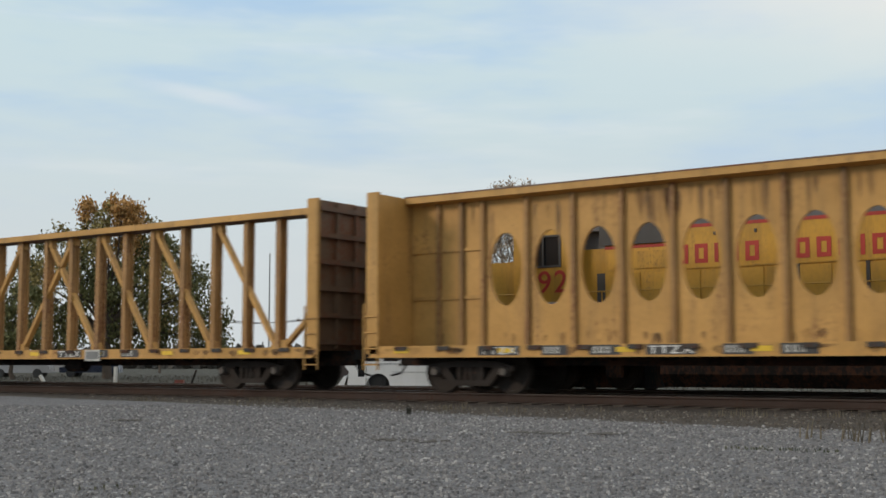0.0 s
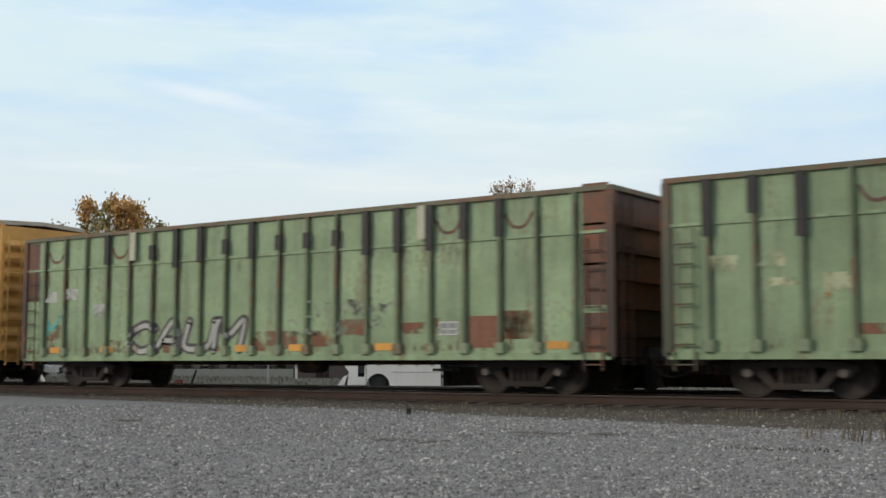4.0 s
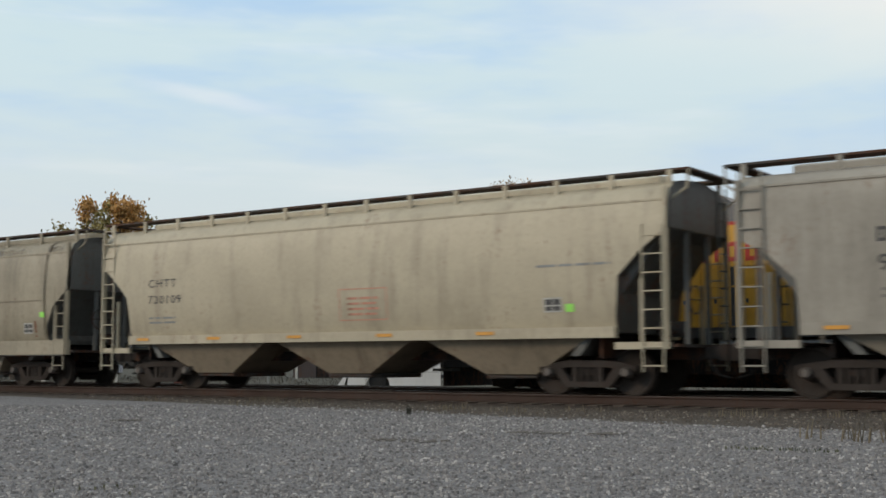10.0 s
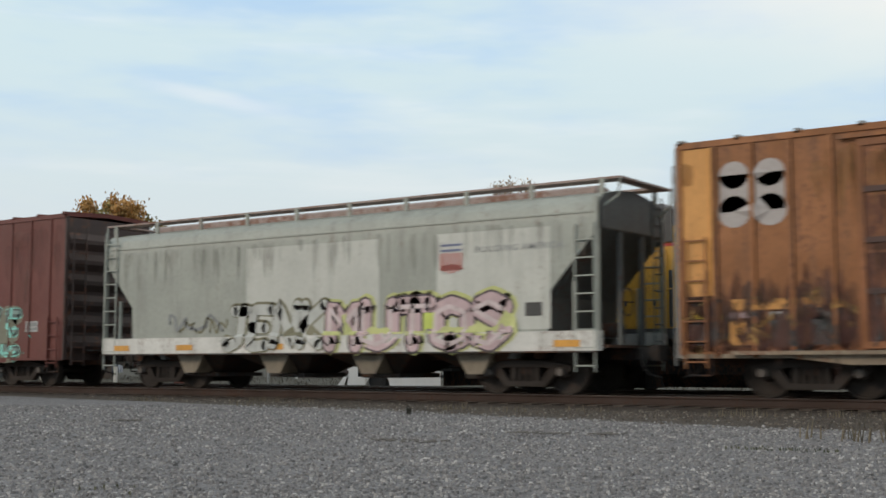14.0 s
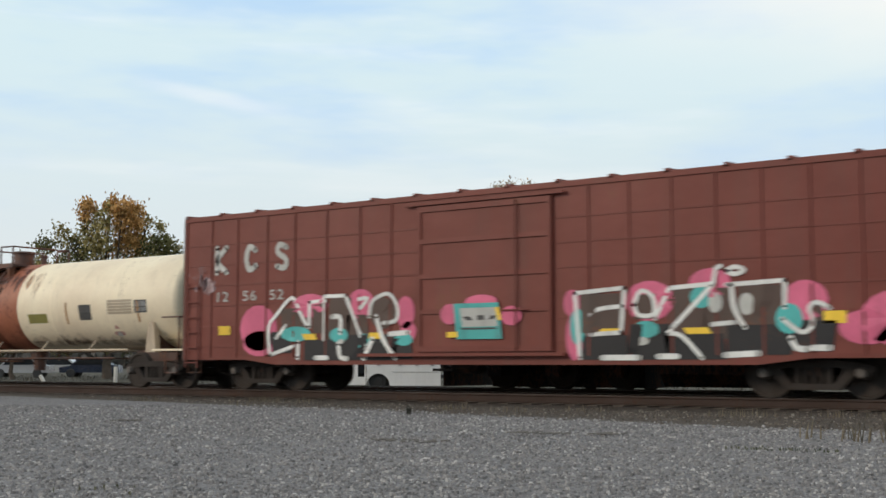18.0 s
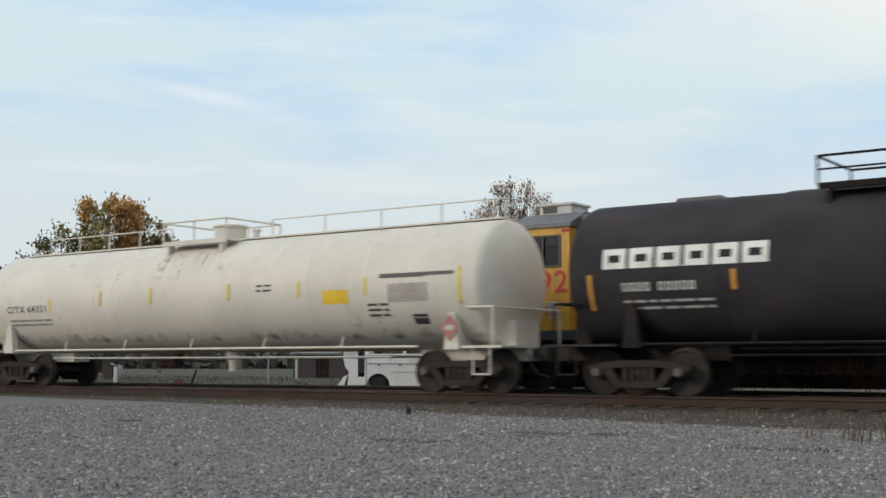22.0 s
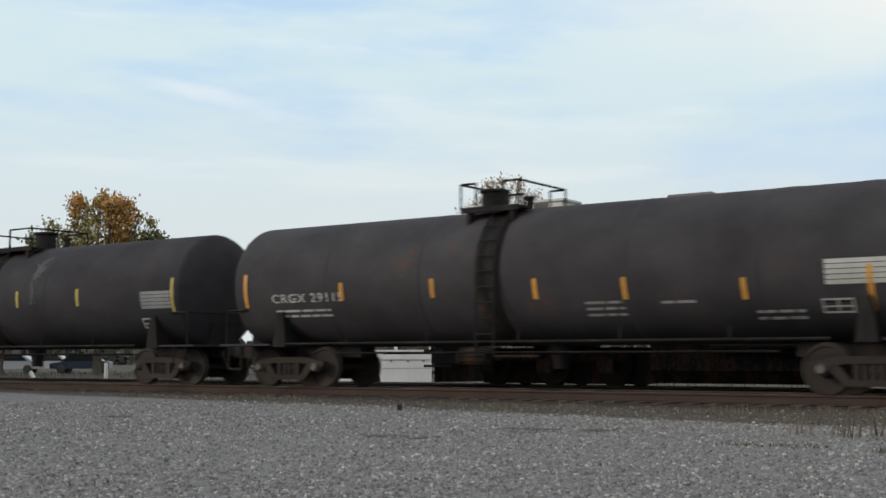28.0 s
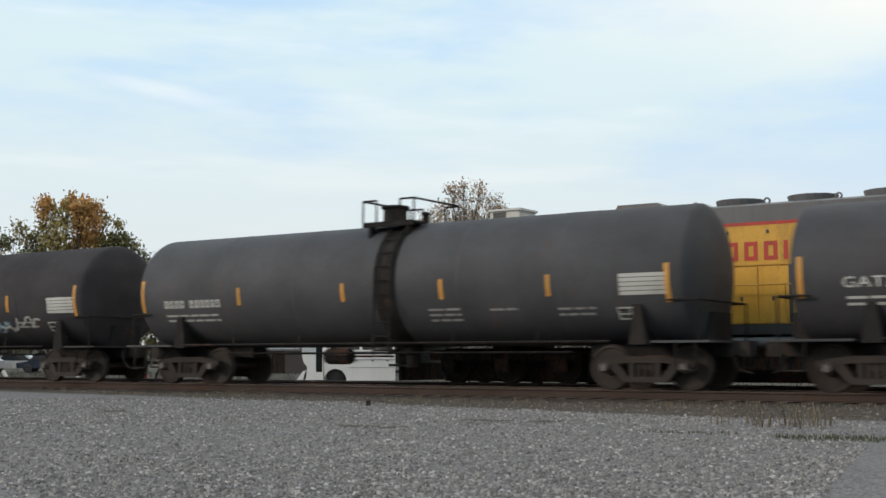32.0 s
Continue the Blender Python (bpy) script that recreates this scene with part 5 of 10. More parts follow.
def shield(car, surf, x, z, w=0.62, h=0.75):
    """A plain striped shield in its colours."""
    d = Decal(surf, 0.006)
    d.rect(x, x + w, z + 0.14 * h, z + h)
    d.oval(x + w / 2, z + 0.16 * h, w / 2, 0.16 * h)
    p = part("emblem", d.mesh("emblem"), OFFWHITE, car, "small striped shield emblem")
    for q in (0.70, 0.86):
        part("emblem_band", Decal(surf, 0.010).rect(x + 0.06 * w, x + 0.94 * w, z + q * h, z + (q + 0.07) * h).mesh("emblem_band"), SHIELD_BLUE, p)
    d = Decal(surf, 0.010)
    for i in range(6):
        d.rect(x + w * (i + 0.2) / 6, x + w * (i + 0.76) / 6, z + (0.02 + 0.05 * abs(i - 2.5)) * h, z + 0.66 * h)
    part("emblem_stripes", d.mesh("emblem_stripes"), SHIELD_RED, p)


SHIELD_BLUE = paint("washed navy shield paint", (0.13, 0.15, 0.24), dirt=0.3)
SHIELD_RED = paint("washed red shield paint", (0.46, 0.13, 0.11), dirt=0.2)

oval_centre_beam(5.1, -17.3)
open_centre_beam(-18.99, -41.37)

# maroon covered hopper
M = paint("maroon hopper paint", (0.155, 0.032, 0.028), rust=0.10, dirt=0.30, fade=0.35)
MD = paint("grimy maroon ends", (0.055, 0.018, 0.017), rust=0.3, dirt=0.6)
car, sf = hopper("covered_hopper", "maroon three-bay covered hopper car with white number", -43.05, -59.2, M, eave=4.27, zs=1.28, cut=((0.0, 2.75), (0.92, 1.30)), bays=3, end_mat=MD, bay_mat=MD, seam=3.86, walk_z=4.32, posts=14, rail_mat=GRATE)
number(car, "CMO", -5.9, 2.84, 0.29, WHITE, sf, wide=1.35)
part("patch", Decal(sf, 0.004).rect(-4.55, -4.15, 2.78, 3.16).mesh("patch"), worn(paint("chalky maroon", (0.30, 0.12, 0.11))), car)
number(car, "63014", -5.9, 2.26, 0.26, WHITE, sf, wide=1.45)
data_marks(car, sf, -5.85, 1.92, seed=3)
data_marks(car, sf, -5.8, 3.5, seed=4, rows=3, w=0.4)
data_marks(car, sf, -0.8, 1.80, seed=5, rows=1, w=1.6)
for x in (-2.6, 1.5):
    d = Decal(sf)
    for i, w in enumerate((0.8, 0.8, 0.75, 0.45)):
        d.rect(x + (0.8 - w) / 2, x + (0.8 + w) / 2, 1.72 + i * 0.11, 1.78 + i * 0.11)
    part("lettering", d.mesh("lettering"), ORANGE_Y, car)
data_marks(car, sf, -3.6, 1.80, seed=6, rows=2, w=0.4)
data_marks(car, sf, 3.1, 1.78, seed=7, rows=2, w=1.0)
data_marks(car, sf, 5.3, 2.05, seed=8, rows=2, w=0.8)
cot_plate(car, sf, 4.3, 1.75, OFFWHITE, MD)
part("sticker", Decal(sf, 0.01).rect(4.95, 5.2, 1.78, 1.95).mesh("sticker"), GREEN_DOT, car)
d = Decal(sf)
d.outline(-2.6, -2.3, 2.55, 2.85, 0.03)
part("lettering", d.mesh("lettering"), OFFWHITE, car)
sill_reflectors(car, flat(-1.54), (-6.4, -4.0, -1.4, 1.2, 3.9, 6.3), 1.25)

# brown covered hopper
M = paint("brown hopper paint", (0.198, 0.110, 0.066), rust=0.26, dirt=0.35, fade=0.55, rust_color=(0.19, 0.085, 0.045))
MD = paint("grimy brown bays", (0.16, 0.115, 0.08), rust=0.3, dirt=0.55)
car, sf = hopper("covered_hopper", "dusty brown three-bay covered hopper car with faded graffiti", -60.42, -77.12, M, eave=4.27, zs=1.28, cut=((0.0, 3.25), (0.55, 2.75), (0.92, 2.25), (0.98, 1.5), (0.8, 1.30)), bays=3, bay_mat=MD, seam=3.86, walk_z=4.32, posts=12)
piece(car, sf, "CRAUNK", 0.1, 4.8, 1.46, 2.22, ((LETTER_BLACK, 0.17, 1.0, 0.0), (M, 0.105, 1.0, 0.0)), 21, lean=0.12, fill=0.86, sharp=True)
TANRUN = paint("dusty tan run", (0.31, 0.20, 0.135), rust=0.1)
ORUN = paint("orange brown run", (0.25, 0.105, 0.055), rust=0.3)
streaks(car, sf, -8.0, 8.0, 3.85, 1.6, 60, TANRUN, 922, (0.1, 0.4), most=0.30)
streaks(car, sf, -8.0, 8.0, 3.80, 0.8, 46, ORUN, 923, (0.03, 0.14), most=0.40)
streaks(car, sf, -8.0, 8.0, 1.36, 0.5, 40, ORUN, 924, (0.05, 0.2), 0.05, True)
smear(car, sf, -6.2, 0.0, 1.4, 2.0, 34, paint("washed grey spray", (0.36, 0.32, 0.28)), 22, 0.8, 0.5)
scribble(car, sf, -8.0, -7.05, 2.7, 3.5, 12, paint("spray faded pink", (0.50, 0.38, 0.36)), 23, 0.05)
graffiti(car, sf, -6.3, -3.6, 1.4, 2.1, 5, M, OFFWHITE, 24, weight=0.22, rim=1.5)
part("stain", Decal(sf, 0.004).rect(-6.3, -4.9, 1.3, 1.38).mesh("stain"), worn(OFFWHITE), car)
cot_plate(car, sf, 4.9, 1.62, OFFWHITE, GREYPAINT)
part("sticker", Decal(sf, 0.01).rect(7.0, 7.24, 1.75, 1.92).mesh("sticker"), GREEN_DOT, car)

# two green open-topped gondolas
M = paint("pale green gondola paint", (0.222, 0.305, 0.168), rust=0.18, dirt=0.40, fade=0.6, rust_color=(0.17, 0.125, 0.06))
MR = paint("rusted brown end steel", (0.085, 0.042, 0.03), rust=0.6, dirt=0.5)
# a darker version of the rusted end steel
MRE = paint("darker rusted end steel", (0.050, 0.030, 0.024), rust=0.5, dirt=0.6)
rust_patch = paint("bare rust patch", (0.20, 0.085, 0.045), rust=0.5, dirt=0.3)
tan_patch = paint("orange primer patch", (0.42, 0.22, 0.07), rust=0.3)
for k, (right, left) in enumerate(((-78.38, -96.97), (-98.2, -116.94))):
    h = (right - left) / 2
    xs = [-8.45 + 0.897 * i for i in range(20)]
    rnd = random.Random(5 + k)
    if k == 0:
        st = [(xs[i], rnd.choice((2.86, 2.92, 3.02)), 4.1) for i in (0, 2, 6, 7, 8, 9, 11, 12, 13, 14, 15, 17, 18)] + [(xs[1], 3.4, 4.1), (xs[16], 3.75, 4.1)]
    else:
        st = [(xs[i], rnd.choice((3.1, 3.2, 3.3)), 4.1) for i in (3, 6, 7, 9, 13, 14, 15, 16, 17)] + [(xs[i], 3.35, 3.72) for i in (5, 8, 10, 11, 12)]
    # the post paint is grimy and darkened for the posts' shading
    car, sf = gondola("gondola", ("weathered pale green high-sided gondola with black straps" if k == 0 else "pale green high-sided gondola with rusted ends and graffiti"), right, left, 4.19, M, xs, end=paint("grimy dark green ends", (0.055, 0.062, 0.036), rust=0.3, dirt=0.6) if k == 0 else MRE, rib_mat=paint("grimy shaded green post paint", (0.115, 0.150, 0.082), rust=0.25, dirt=0.5, fade=0.5), seam=3.27, straps=st, rib_w=0.10, rib_d=0.10, top_mat=paint("rusted green rim", (0.105, 0.105, 0.06), rust=0.45, dirt=0.5), foot_mat=paint("scuffed pale green paint", (0.19, 0.235, 0.14), rust=0.3, dirt=0.6))
    rnd = random.Random(50 + k)
    for i in range(9 if k == 0 else 22):
        j = rnd.randrange(18)
        x = xs[j] + 0.07
        w = rnd.uniform(0.2, 0.8)
        z = rnd.choice((0.92, 0.95, 1.15, 1.3))
        part("patch", Decal(sf, 0.004).rect(x, x + w, z, z + rnd.uniform(0.12, 0.45)).mesh("patch"), worn(rnd.choice((rust_patch, tan_patch, rust_patch, rust_patch))), car)
    for j in ((3,) if k == 0 else (0, 3, 15, 17)):
        x = (xs[j] + xs[j + 1]) / 2
        d = Decal(sf, 0.006).stroke([(x - 0.33, 3.75), (x - 0.15, 3.50), (x + 0.15, 3.50), (x + 0.33, 3.75)], 0.07)
        part("chain_mark", d.mesh("chain_mark"), MR, car)
    cot_plate(car, sf, xs[15] + 0.2, 1.25, OFFWHITE, GREYPAINT)
    streaks(car, sf, -h, h, 3.24, 0.45, 20 + 30 * k, MR, 930 + k, (0.02, 0.06), most=0.4)
    streaks(car, sf, -h, h, 4.08, 0.35, 26, MR, 932 + k, (0.02, 0.07), 0.05, most=0.35)
    streaks(car, sf, -h, h, 0.9, 0.22 + 0.15 * k, 60 + 50 * k, rust_patch, 934 + k, (0.04, 0.14), 0.03, True, most=0.5)
    # narrow dark runs paint the shadow line beside each post
    for q in xs:
        streaks(car, sf, q + 0.055, q + 0.075, 4.0, 2.6, 2, MR, 940 + int(q * 10), (0.02, 0.05), 0.3, most=0.4)
    for x, z, w, hh in ((-h + 0.9, 2.35, 0.5, 0.3), (-h + 1.8, 2.4, 0.5, 0.3), (-h + 1.85, 2.05, 0.7, 0.15), (-h + 3.0, 1.9, 0.6, 0.35)):
        part("patch", Decal(sf, 0.005).rect(x, x + w, z, z + hh).mesh("patch"), worn(OFFWHITE if k else paint("pale yellow patch", (0.46, 0.48, 0.30))), car)
    if k:
        piece(car, sf, "CAUM", -4.95, -0.75, 0.98, 1.74, ((LETTER_BLACK, 0.27, 1.0, 0.0), (paint("spray silver", (0.38, 0.38, 0.35)), 0.12, 1.0, -0.02)), 31, lean=0.25, fill=0.86)
        smear(car, sf, 0.9, 4.2, 1.35, 2.1, 30, paint("chalky green white", (0.42, 0.46, 0.36)), 35, 0.35, 0.4)
        sill_reflectors(car, sf, [xs[0] + 0.25, xs[2] + 0.6, xs[8] + 0.3, xs[10] + 0.3, xs[13] + 0.2, xs[18] + 0.2], 0.94, ORANGE_Y, 0.5, 0.16)
        for x in (-4.7, 4.8):
            part("strap", Shape().box(x - 0.1, x + 0.1, -1.63, -1.58, 3.36, 4.1), paint("pale strap", (0.42, 0.41, 0.31)), car, "pale cloth strap")
        part("patch", Decal(sf, 0.005).rect(xs[16] + 0.08, xs[16] + 0.82, 0.98, 1.65).mesh("patch"), rust_patch, car)
        for j in (9, 10, 11):
            part("patch", Decal(sf, 0.005).rect(xs[j] + 0.08, xs[j] + 0.8, 1.0 + 0.04 * j % 0.1, 1.42).mesh("patch"), worn(rust_patch), car)
        part("patch", Decal(sf, 0.005).rect(-h + 0.03, -h + 0.6, 2.4, 4.05).mesh("patch"), MR, car)
        for z in (1.2, 2.2, 3.0, 3.8):
            part("patch", Decal(sf, 0.005).rect(h - 0.62, h - 0.02, z - 0.4, z + 0.45).mesh("patch"), MR, car)
        scribble(car, sf, -h + 1.0, -h + 1.7, 1.2, 2.0, 6, TEAL, 77, 0.07)
    else:
        scribble(car, sf, 3.6, 4.2, 1.1, 1.8, 12, GREYPAINT, 78)
        for x, z0, z1 in ((8.36, 1.15, 1.95), (5.75, 1.05, 1.6), (2.05, 1.2, 1.6), (-1.5, 1.2, 1.7), (-6.3, 1.2, 1.9)):
            part("rust_stain", Decal(sf, 0.005).rect(x, x + 0.14, z0, z1).mesh("rust_stain"), worn(tan_patch), car)
        part("patch", Decal(sf, 0.005).rect(4.2, 4.6, 3.4, 4.1).mesh("patch"), worn(paint("pale yellow patch", (0.46, 0.48, 0.30))), car)

# two ochre box cars with black doors
MROOF = paint("tan galvanised roof", (0.40, 0.36, 0.30), rust=0.2, dirt=0.3)
BOXY = paint("ochre box car paint", (0.54, 0.295, 0.08), rust=0.10, dirt=0.22, fade=0.45)
BDOOR = paint("dull black door paint", (0.028, 0.028, 0.030), rust=0.05, dirt=0.3)
for k, (right, left) in enumerate(((-118.26, -137.09), (-138.39, -157.22))):
    dr = (-2.42, 2.42)
    rb = [-9.3, -8.35, -7.5, -6.65, -5.8, -4.9, -4.0, -3.2, -2.55, 2.55, 3.2, 4.0, 4.9, 5.8, 6.65, 7.5, 8.35, 9.3]
    car = boxcar("box_car", "tall ochre box car with black double doors and graffiti", right, left, 4.84, BOXY, TTX_DARK if k else BOXY, MROOF, dr, rb, door_mat=BDOOR, end_ribs=8, door_ribs=2)
    sf = over_ribs(-1.5, rb, 0.09, 0.05)
    for i in range(4):
        x = -2.2 + i * 1.15
        d = Decal(flat(-1.56))
        lines(d, x + 0.15, 4.15, 0.6, 2, seed=i)
        d.rect(x + 0.4, x + 0.65, 2.6 + 0.2 * (i % 2), 2.72 + 0.2 * (i % 2)).rect(x + 0.35, x + 0.6, 1.9, 2.05).rect(x + 0.3, x + 0.8, 2.25, 2.3).rect(x + 0.2, x + 0.4, 1.5, 1.62)
        part("lettering", d.mesh("lettering"), OFFWHITE, car, "small white door print")
    sill_reflectors(car, sf, (-8.9, -6.4, -4.2, 4.2, 6.6, 8.6), 0.92)
    if k == 0:
        graffiti(car, sf, 3.35, 5.75, 1.85, 3.0, 3, PINK, BLACK, 41, cloud=PINK, weight=0.34)
        scribble(car, sf, 3.0, 5.4, 1.45, 1.8, 18, RED, 42, 0.05)
        d = Decal(sf)
        blocks(d, "liio", 5.0, 3.35, 0.55, 0.2, w=0.12)
        part("lettering", d.mesh("lettering"), paint("faded red print", (0.34, 0.11, 0.06)), car, "large faded red shapes")
        data_marks(car, sf, 3.8, 3.2, GREYPAINT, 43, 1, 4.0)
        smear(car, sf, 6.2, 6.9, 0.95, 1.3, 10, OFFWHITE, 44, 0.4, 0.3)
        cot_plate(car, sf, 7.2, 1.25, OFFWHITE, GREYPAINT)
    else:
        d = Decal(sf, 0.006)
        for sx in (-1, 1):
            d.stroke([(-6.95 - sx * 0.72, 4.15), (-6.95 - sx * 0.18, 3.58)], 0.17).stroke([(-6.95 - sx * 0.72, 3.0), (-6.95 - sx * 0.18, 3.58)], 0.17)
        d.rect(-7.1, -6.8, 3.35, 3.8)
        p = part("emblem", d.mesh("emblem"), paint("faded blue print", (0.10, 0.13, 0.22)), car, "large crossed emblem in faded blue and red")
        d = Decal(sf, 0.010)
        for sx in (-1, 1):
            d.stroke([(-6.95 - sx * 0.72, 3.93), (-6.95 - sx * 0.30, 3.57), (-6.95 - sx * 0.72, 3.22)], 0.13)
        part("emblem_bars", d.mesh("emblem_bars"), paint("faded orange red print", (0.50, 0.13, 0.06)), p)
        number(car, "TB OX", -7.4, 2.42, 0.26, LETTER_BLACK, sf)
        number(car, "6 70 00 3", -8.15, 2.02, 0.24, LETTER_BLACK, sf)
        data_marks(car, sf, -8.6, 3.5, LETTER_BLACK, 45, 2, 0.5)
        data_marks(car, sf, -5.8, 3.55, LETTER_BLACK, 46, 2, 0.6)
        CORAL = spray("coral", (0.60, 0.13, 0.14))
        low_teal = spray("dark teal", (0.015, 0.055, 0.065))
        for x0, x1, z0, z1 in ((-8.05, -7.2, 0.64, 0.98), (-7.7, -7.1, 0.98, 1.5), (-3.5, -1.95, 0.64, 1.02), (-3.2, -2.5, 1.02, 1.7)):
            part("graffiti", Decal(sf, 0.004).rect(x0, x1, z0, z1, 0.1).mesh("graffiti"), CORAL, car, "coral red sprayed ground")
        piece(car, sf, "BRATO", -7.15, -3.35, 0.74, 1.92, ((WHITE, 0.34, 1.0, 0.0), (TEAL, 0.24, 1.0, 0.0), (low_teal, 0.21, 0.40, 0.0)), 47, clouds=((CORAL, ((-6.2, 1.95, 0.7, 0.22), (-5.0, 2.05, 0.55, 0.2), (-4.2, 1.9, 0.6, 0.25), (-7.0, 1.2, 0.5, 0.5), (-3.3, 1.3, 0.5, 0.55))),), fill=0.60, sharp=True)
        part("graffiti", Decal(sf, 0.020).oval(-4.95, 2.14, 0.22, 0.10).oval(-2.88, 1.42, 0.28, 0.30).mesh("graffiti"), WHITE, car, "white sprayed spots")
        letters = Decal(sf, 0.023).stroke([(-3.05, 1.45), (-2.95, 1.55), (-2.8, 1.35), (-2.72, 1.5)], 0.07)
        part("graffiti", letters.mesh("graffiti"), LETTER_BLACK, car)
        scribble(car, sf, -9.3, -7.9, 2.3, 3.4, 18, GREYPAINT, 50, 0.05)

# black tank car
K = paint("sooty black tank paint", (0.034, 0.0315, 0.0355), rust=0.02, dirt=0.3, fade=0.5, rough=0.72, spec=0.09, dirt_color=(0.045, 0.041, 0.042))
KB = paint("deep black tank paint", (0.021, 0.0195, 0.023), rust=0.02, dirt=0.3, fade=0.5, rough=0.72, spec=0.09, dirt_color=(0.035, 0.032, 0.033))
KG = paint("black running gear paint", (0.013, 0.012, 0.012), rust=0.06, dirt=0.4, rough=0.7, spec=0.1)


def tank_marks(car, surf, x, z, mat=OFFWHITE, seed=0, n="oomo oooooo", h=0.2):
    d = Decal(surf)
    blocks(d, n, x, z, h, 0.22, w=h * 0.26)
    lines(d, x, z - 0.22, 1.9, 2, 0.13, seed=seed)
    part("lettering", d.mesh("lettering"), mat, car, "worn stencilled marks in small shapes")


def tank_plates(car, surf, x, z, w=1.0, h=0.42, mat=OFFWHITE):
    d = Decal(surf, 0.006)
    for i in range(5):
        d.rect(x, x + w, z + i * h / 5, z + i * h / 5 + h / 5.9)
    part("data_panel", d.mesh("data_panel"), mat, car, "pale panel of fine print")


def diamond(car, surf, x, z, r=0.22):
    d = Decal(surf, 0.008)
    c = [d.put(x + a * r, z + b * r * 1.15) for a, b in ((-1, 0), (0, -1), (1, 0), (0, 1))]
    d.f.append(tuple(c))
    p = part("placard", d.mesh("placard"), paint("washed red placard", (0.42, 0.17, 0.16)), car, "diamond hazard placard in red and white")
    part("placard_mark", Decal(surf, 0.012).rect(x - r * 0.45, x + r * 0.45, z - 0.05, z + 0.06).mesh("placard_mark"), OFFWHITE, p)



car, sf = tank("tank_car", "sooty black tank car with yellow stripes and chalky graffiti", -159.25, -173.9, 1.50, 2.30, K, plat=(-0.5, 1.15), dome=0.2, ladder_x=0.72, over=1.2, gear=KG, stripe_mat=YELLOW,
               stripes=[(-7.0, 1.94, 2.78), (-3.81, 2.09, 2.52), (-1.28, 2.09, 2.52), (1.35, 2.09, 2.52), (3.86, 2.1, 2.53), (6.72, 1.88, 2.76)])
number(car, "PGTX 400483", -6.12, 2.02, 0.19, OFFWHITE, sf, wide=1.1)
data_marks(car, sf, -6.1, 1.82, OFFWHITE, 60, 1, 1.7)
smear(car, sf, -5.9, -4.4, 1.4, 1.75, 16, OFFWHITE, 61, 0.4, 0.3)
smear(car, sf, 1.2, 4.6, 1.32, 1.75, 30, OFFWHITE, 62, 0.8, 0.35)
smear(car, sf, 1.1, 1.9, 2.4, 2.9, 8, GREYPAINT, 63, 0.5, 0.5)
scribble(car, sf, -4.4, -2.4, 1.5, 2.0, 12, GREYPAINT, 64, 0.05)
tank_plates(car, sf, 5.18, 1.84, 1.02, 0.43, GREYPAINT)
cot_plate(car, sf, 5.23, 1.44, OFFWHITE, KG)

# rusty brown hopper with large dark letters
M = paint("rusted brown hopper paint", (0.138, 0.066, 0.029), rust=0.30, dirt=0.32, fade=0.9, rust_color=(0.19, 0.095, 0.038))
# the end paint is grimy and darkened for the shade at the ends
car, sf = hopper("covered_hopper", "rust-streaked brown covered hopper with large faded dark lettering", -175.56, -191.6, M, eave=4.32, zs=1.2, profile=STRAIGHT, cut=((0.0, 3.2), (0.95, 2.1), (1.05, 1.3)), bays=3, deep=True, seam=3.99, walk_z=4.36, posts=9, post_mat=paint("pale bracket paint", (0.32, 0.29, 0.26), rust=0.3), end_mat=paint("shaded grimy end paint", (0.05, 0.046, 0.042), rust=0.3, dirt=0.5))
part("plate", Decal(sf, 0.006).rect(-6.37, -4.9, 2.32, 2.74).mesh("plate"), OFFWHITE, car, "white painted panel")
d = Decal(sf, 0.012)
blocks(d, "oo", -6.15, 2.40, 0.27, 0.4, w=0.07)
part("lettering", d.mesh("lettering"), LETTER_BLACK, car)
number(car, "75945", -6.4, 1.92, 0.27, paint("faded dark numerals", (0.055, 0.042, 0.035)), sf)
d = Decal(sf, 0.006)
blocks(d, "ooioo oooioio", -4.05, 2.17, 0.5, 0.95, w=0.10)
part("lettering", d.mesh("lettering"), paint("faded dark lettering", (0.068, 0.052, 0.045)), car, "row of large faded dark letter shapes")
amber = paint("amber rust bloom", (0.22, 0.120, 0.042), rust=0.4)
AMB, DKB, OCR = paint("amber dust", (0.225, 0.130, 0.045), rust=0.15), paint("sooty brown run", (0.060, 0.040, 0.033), rust=0.2), paint("ochre dust", (0.165, 0.094, 0.042), rust=0.2)
streaks(car, sf, -6.8, 7.6, 1.36, 0.95, 300, AMB, 960, (0.15, 0.6), 0.04, True, most=0.85)
streaks(car, sf, -7.6, 7.6, 3.95, 0.7, 90, OCR, 961, (0.1, 0.4), 0.05, most=0.4)
streaks(car, sf, -7.6, -4.6, 2.3, 0.9, 26, paint("olive dust", (0.19, 0.145, 0.085)), 962, (0.2, 0.6))
streaks(car, sf, -5.0, 7.6, 3.4, 1.7, 36, DKB, 963, (0.08, 0.4), 0.5, most=0.4)
streaks(car, sf, -5.0, 7.6, 4.0, 0.5, 60, paint("red brown run", (0.15, 0.058, 0.036), rust=0.3), 964, (0.05, 0.3), 0.1)
smear(car, sf, -4.5, 3.8, 1.35, 1.7, 40, amber, 66, 0.25, 0.7)
upright_reflectors(car, sf, (6.3, 2.6), 1.4, 1.9, amber, w=0.12)
cot_plate(car, sf, 4.9, 1.48, OFFWHITE, GREYPAINT, 1.0, 0.34)
part("patch", Decal(flat(-1.56), 0.006).rect(6.5, 7.5, 0.97, 1.26).mesh("patch"), worn(OFFWHITE), car)
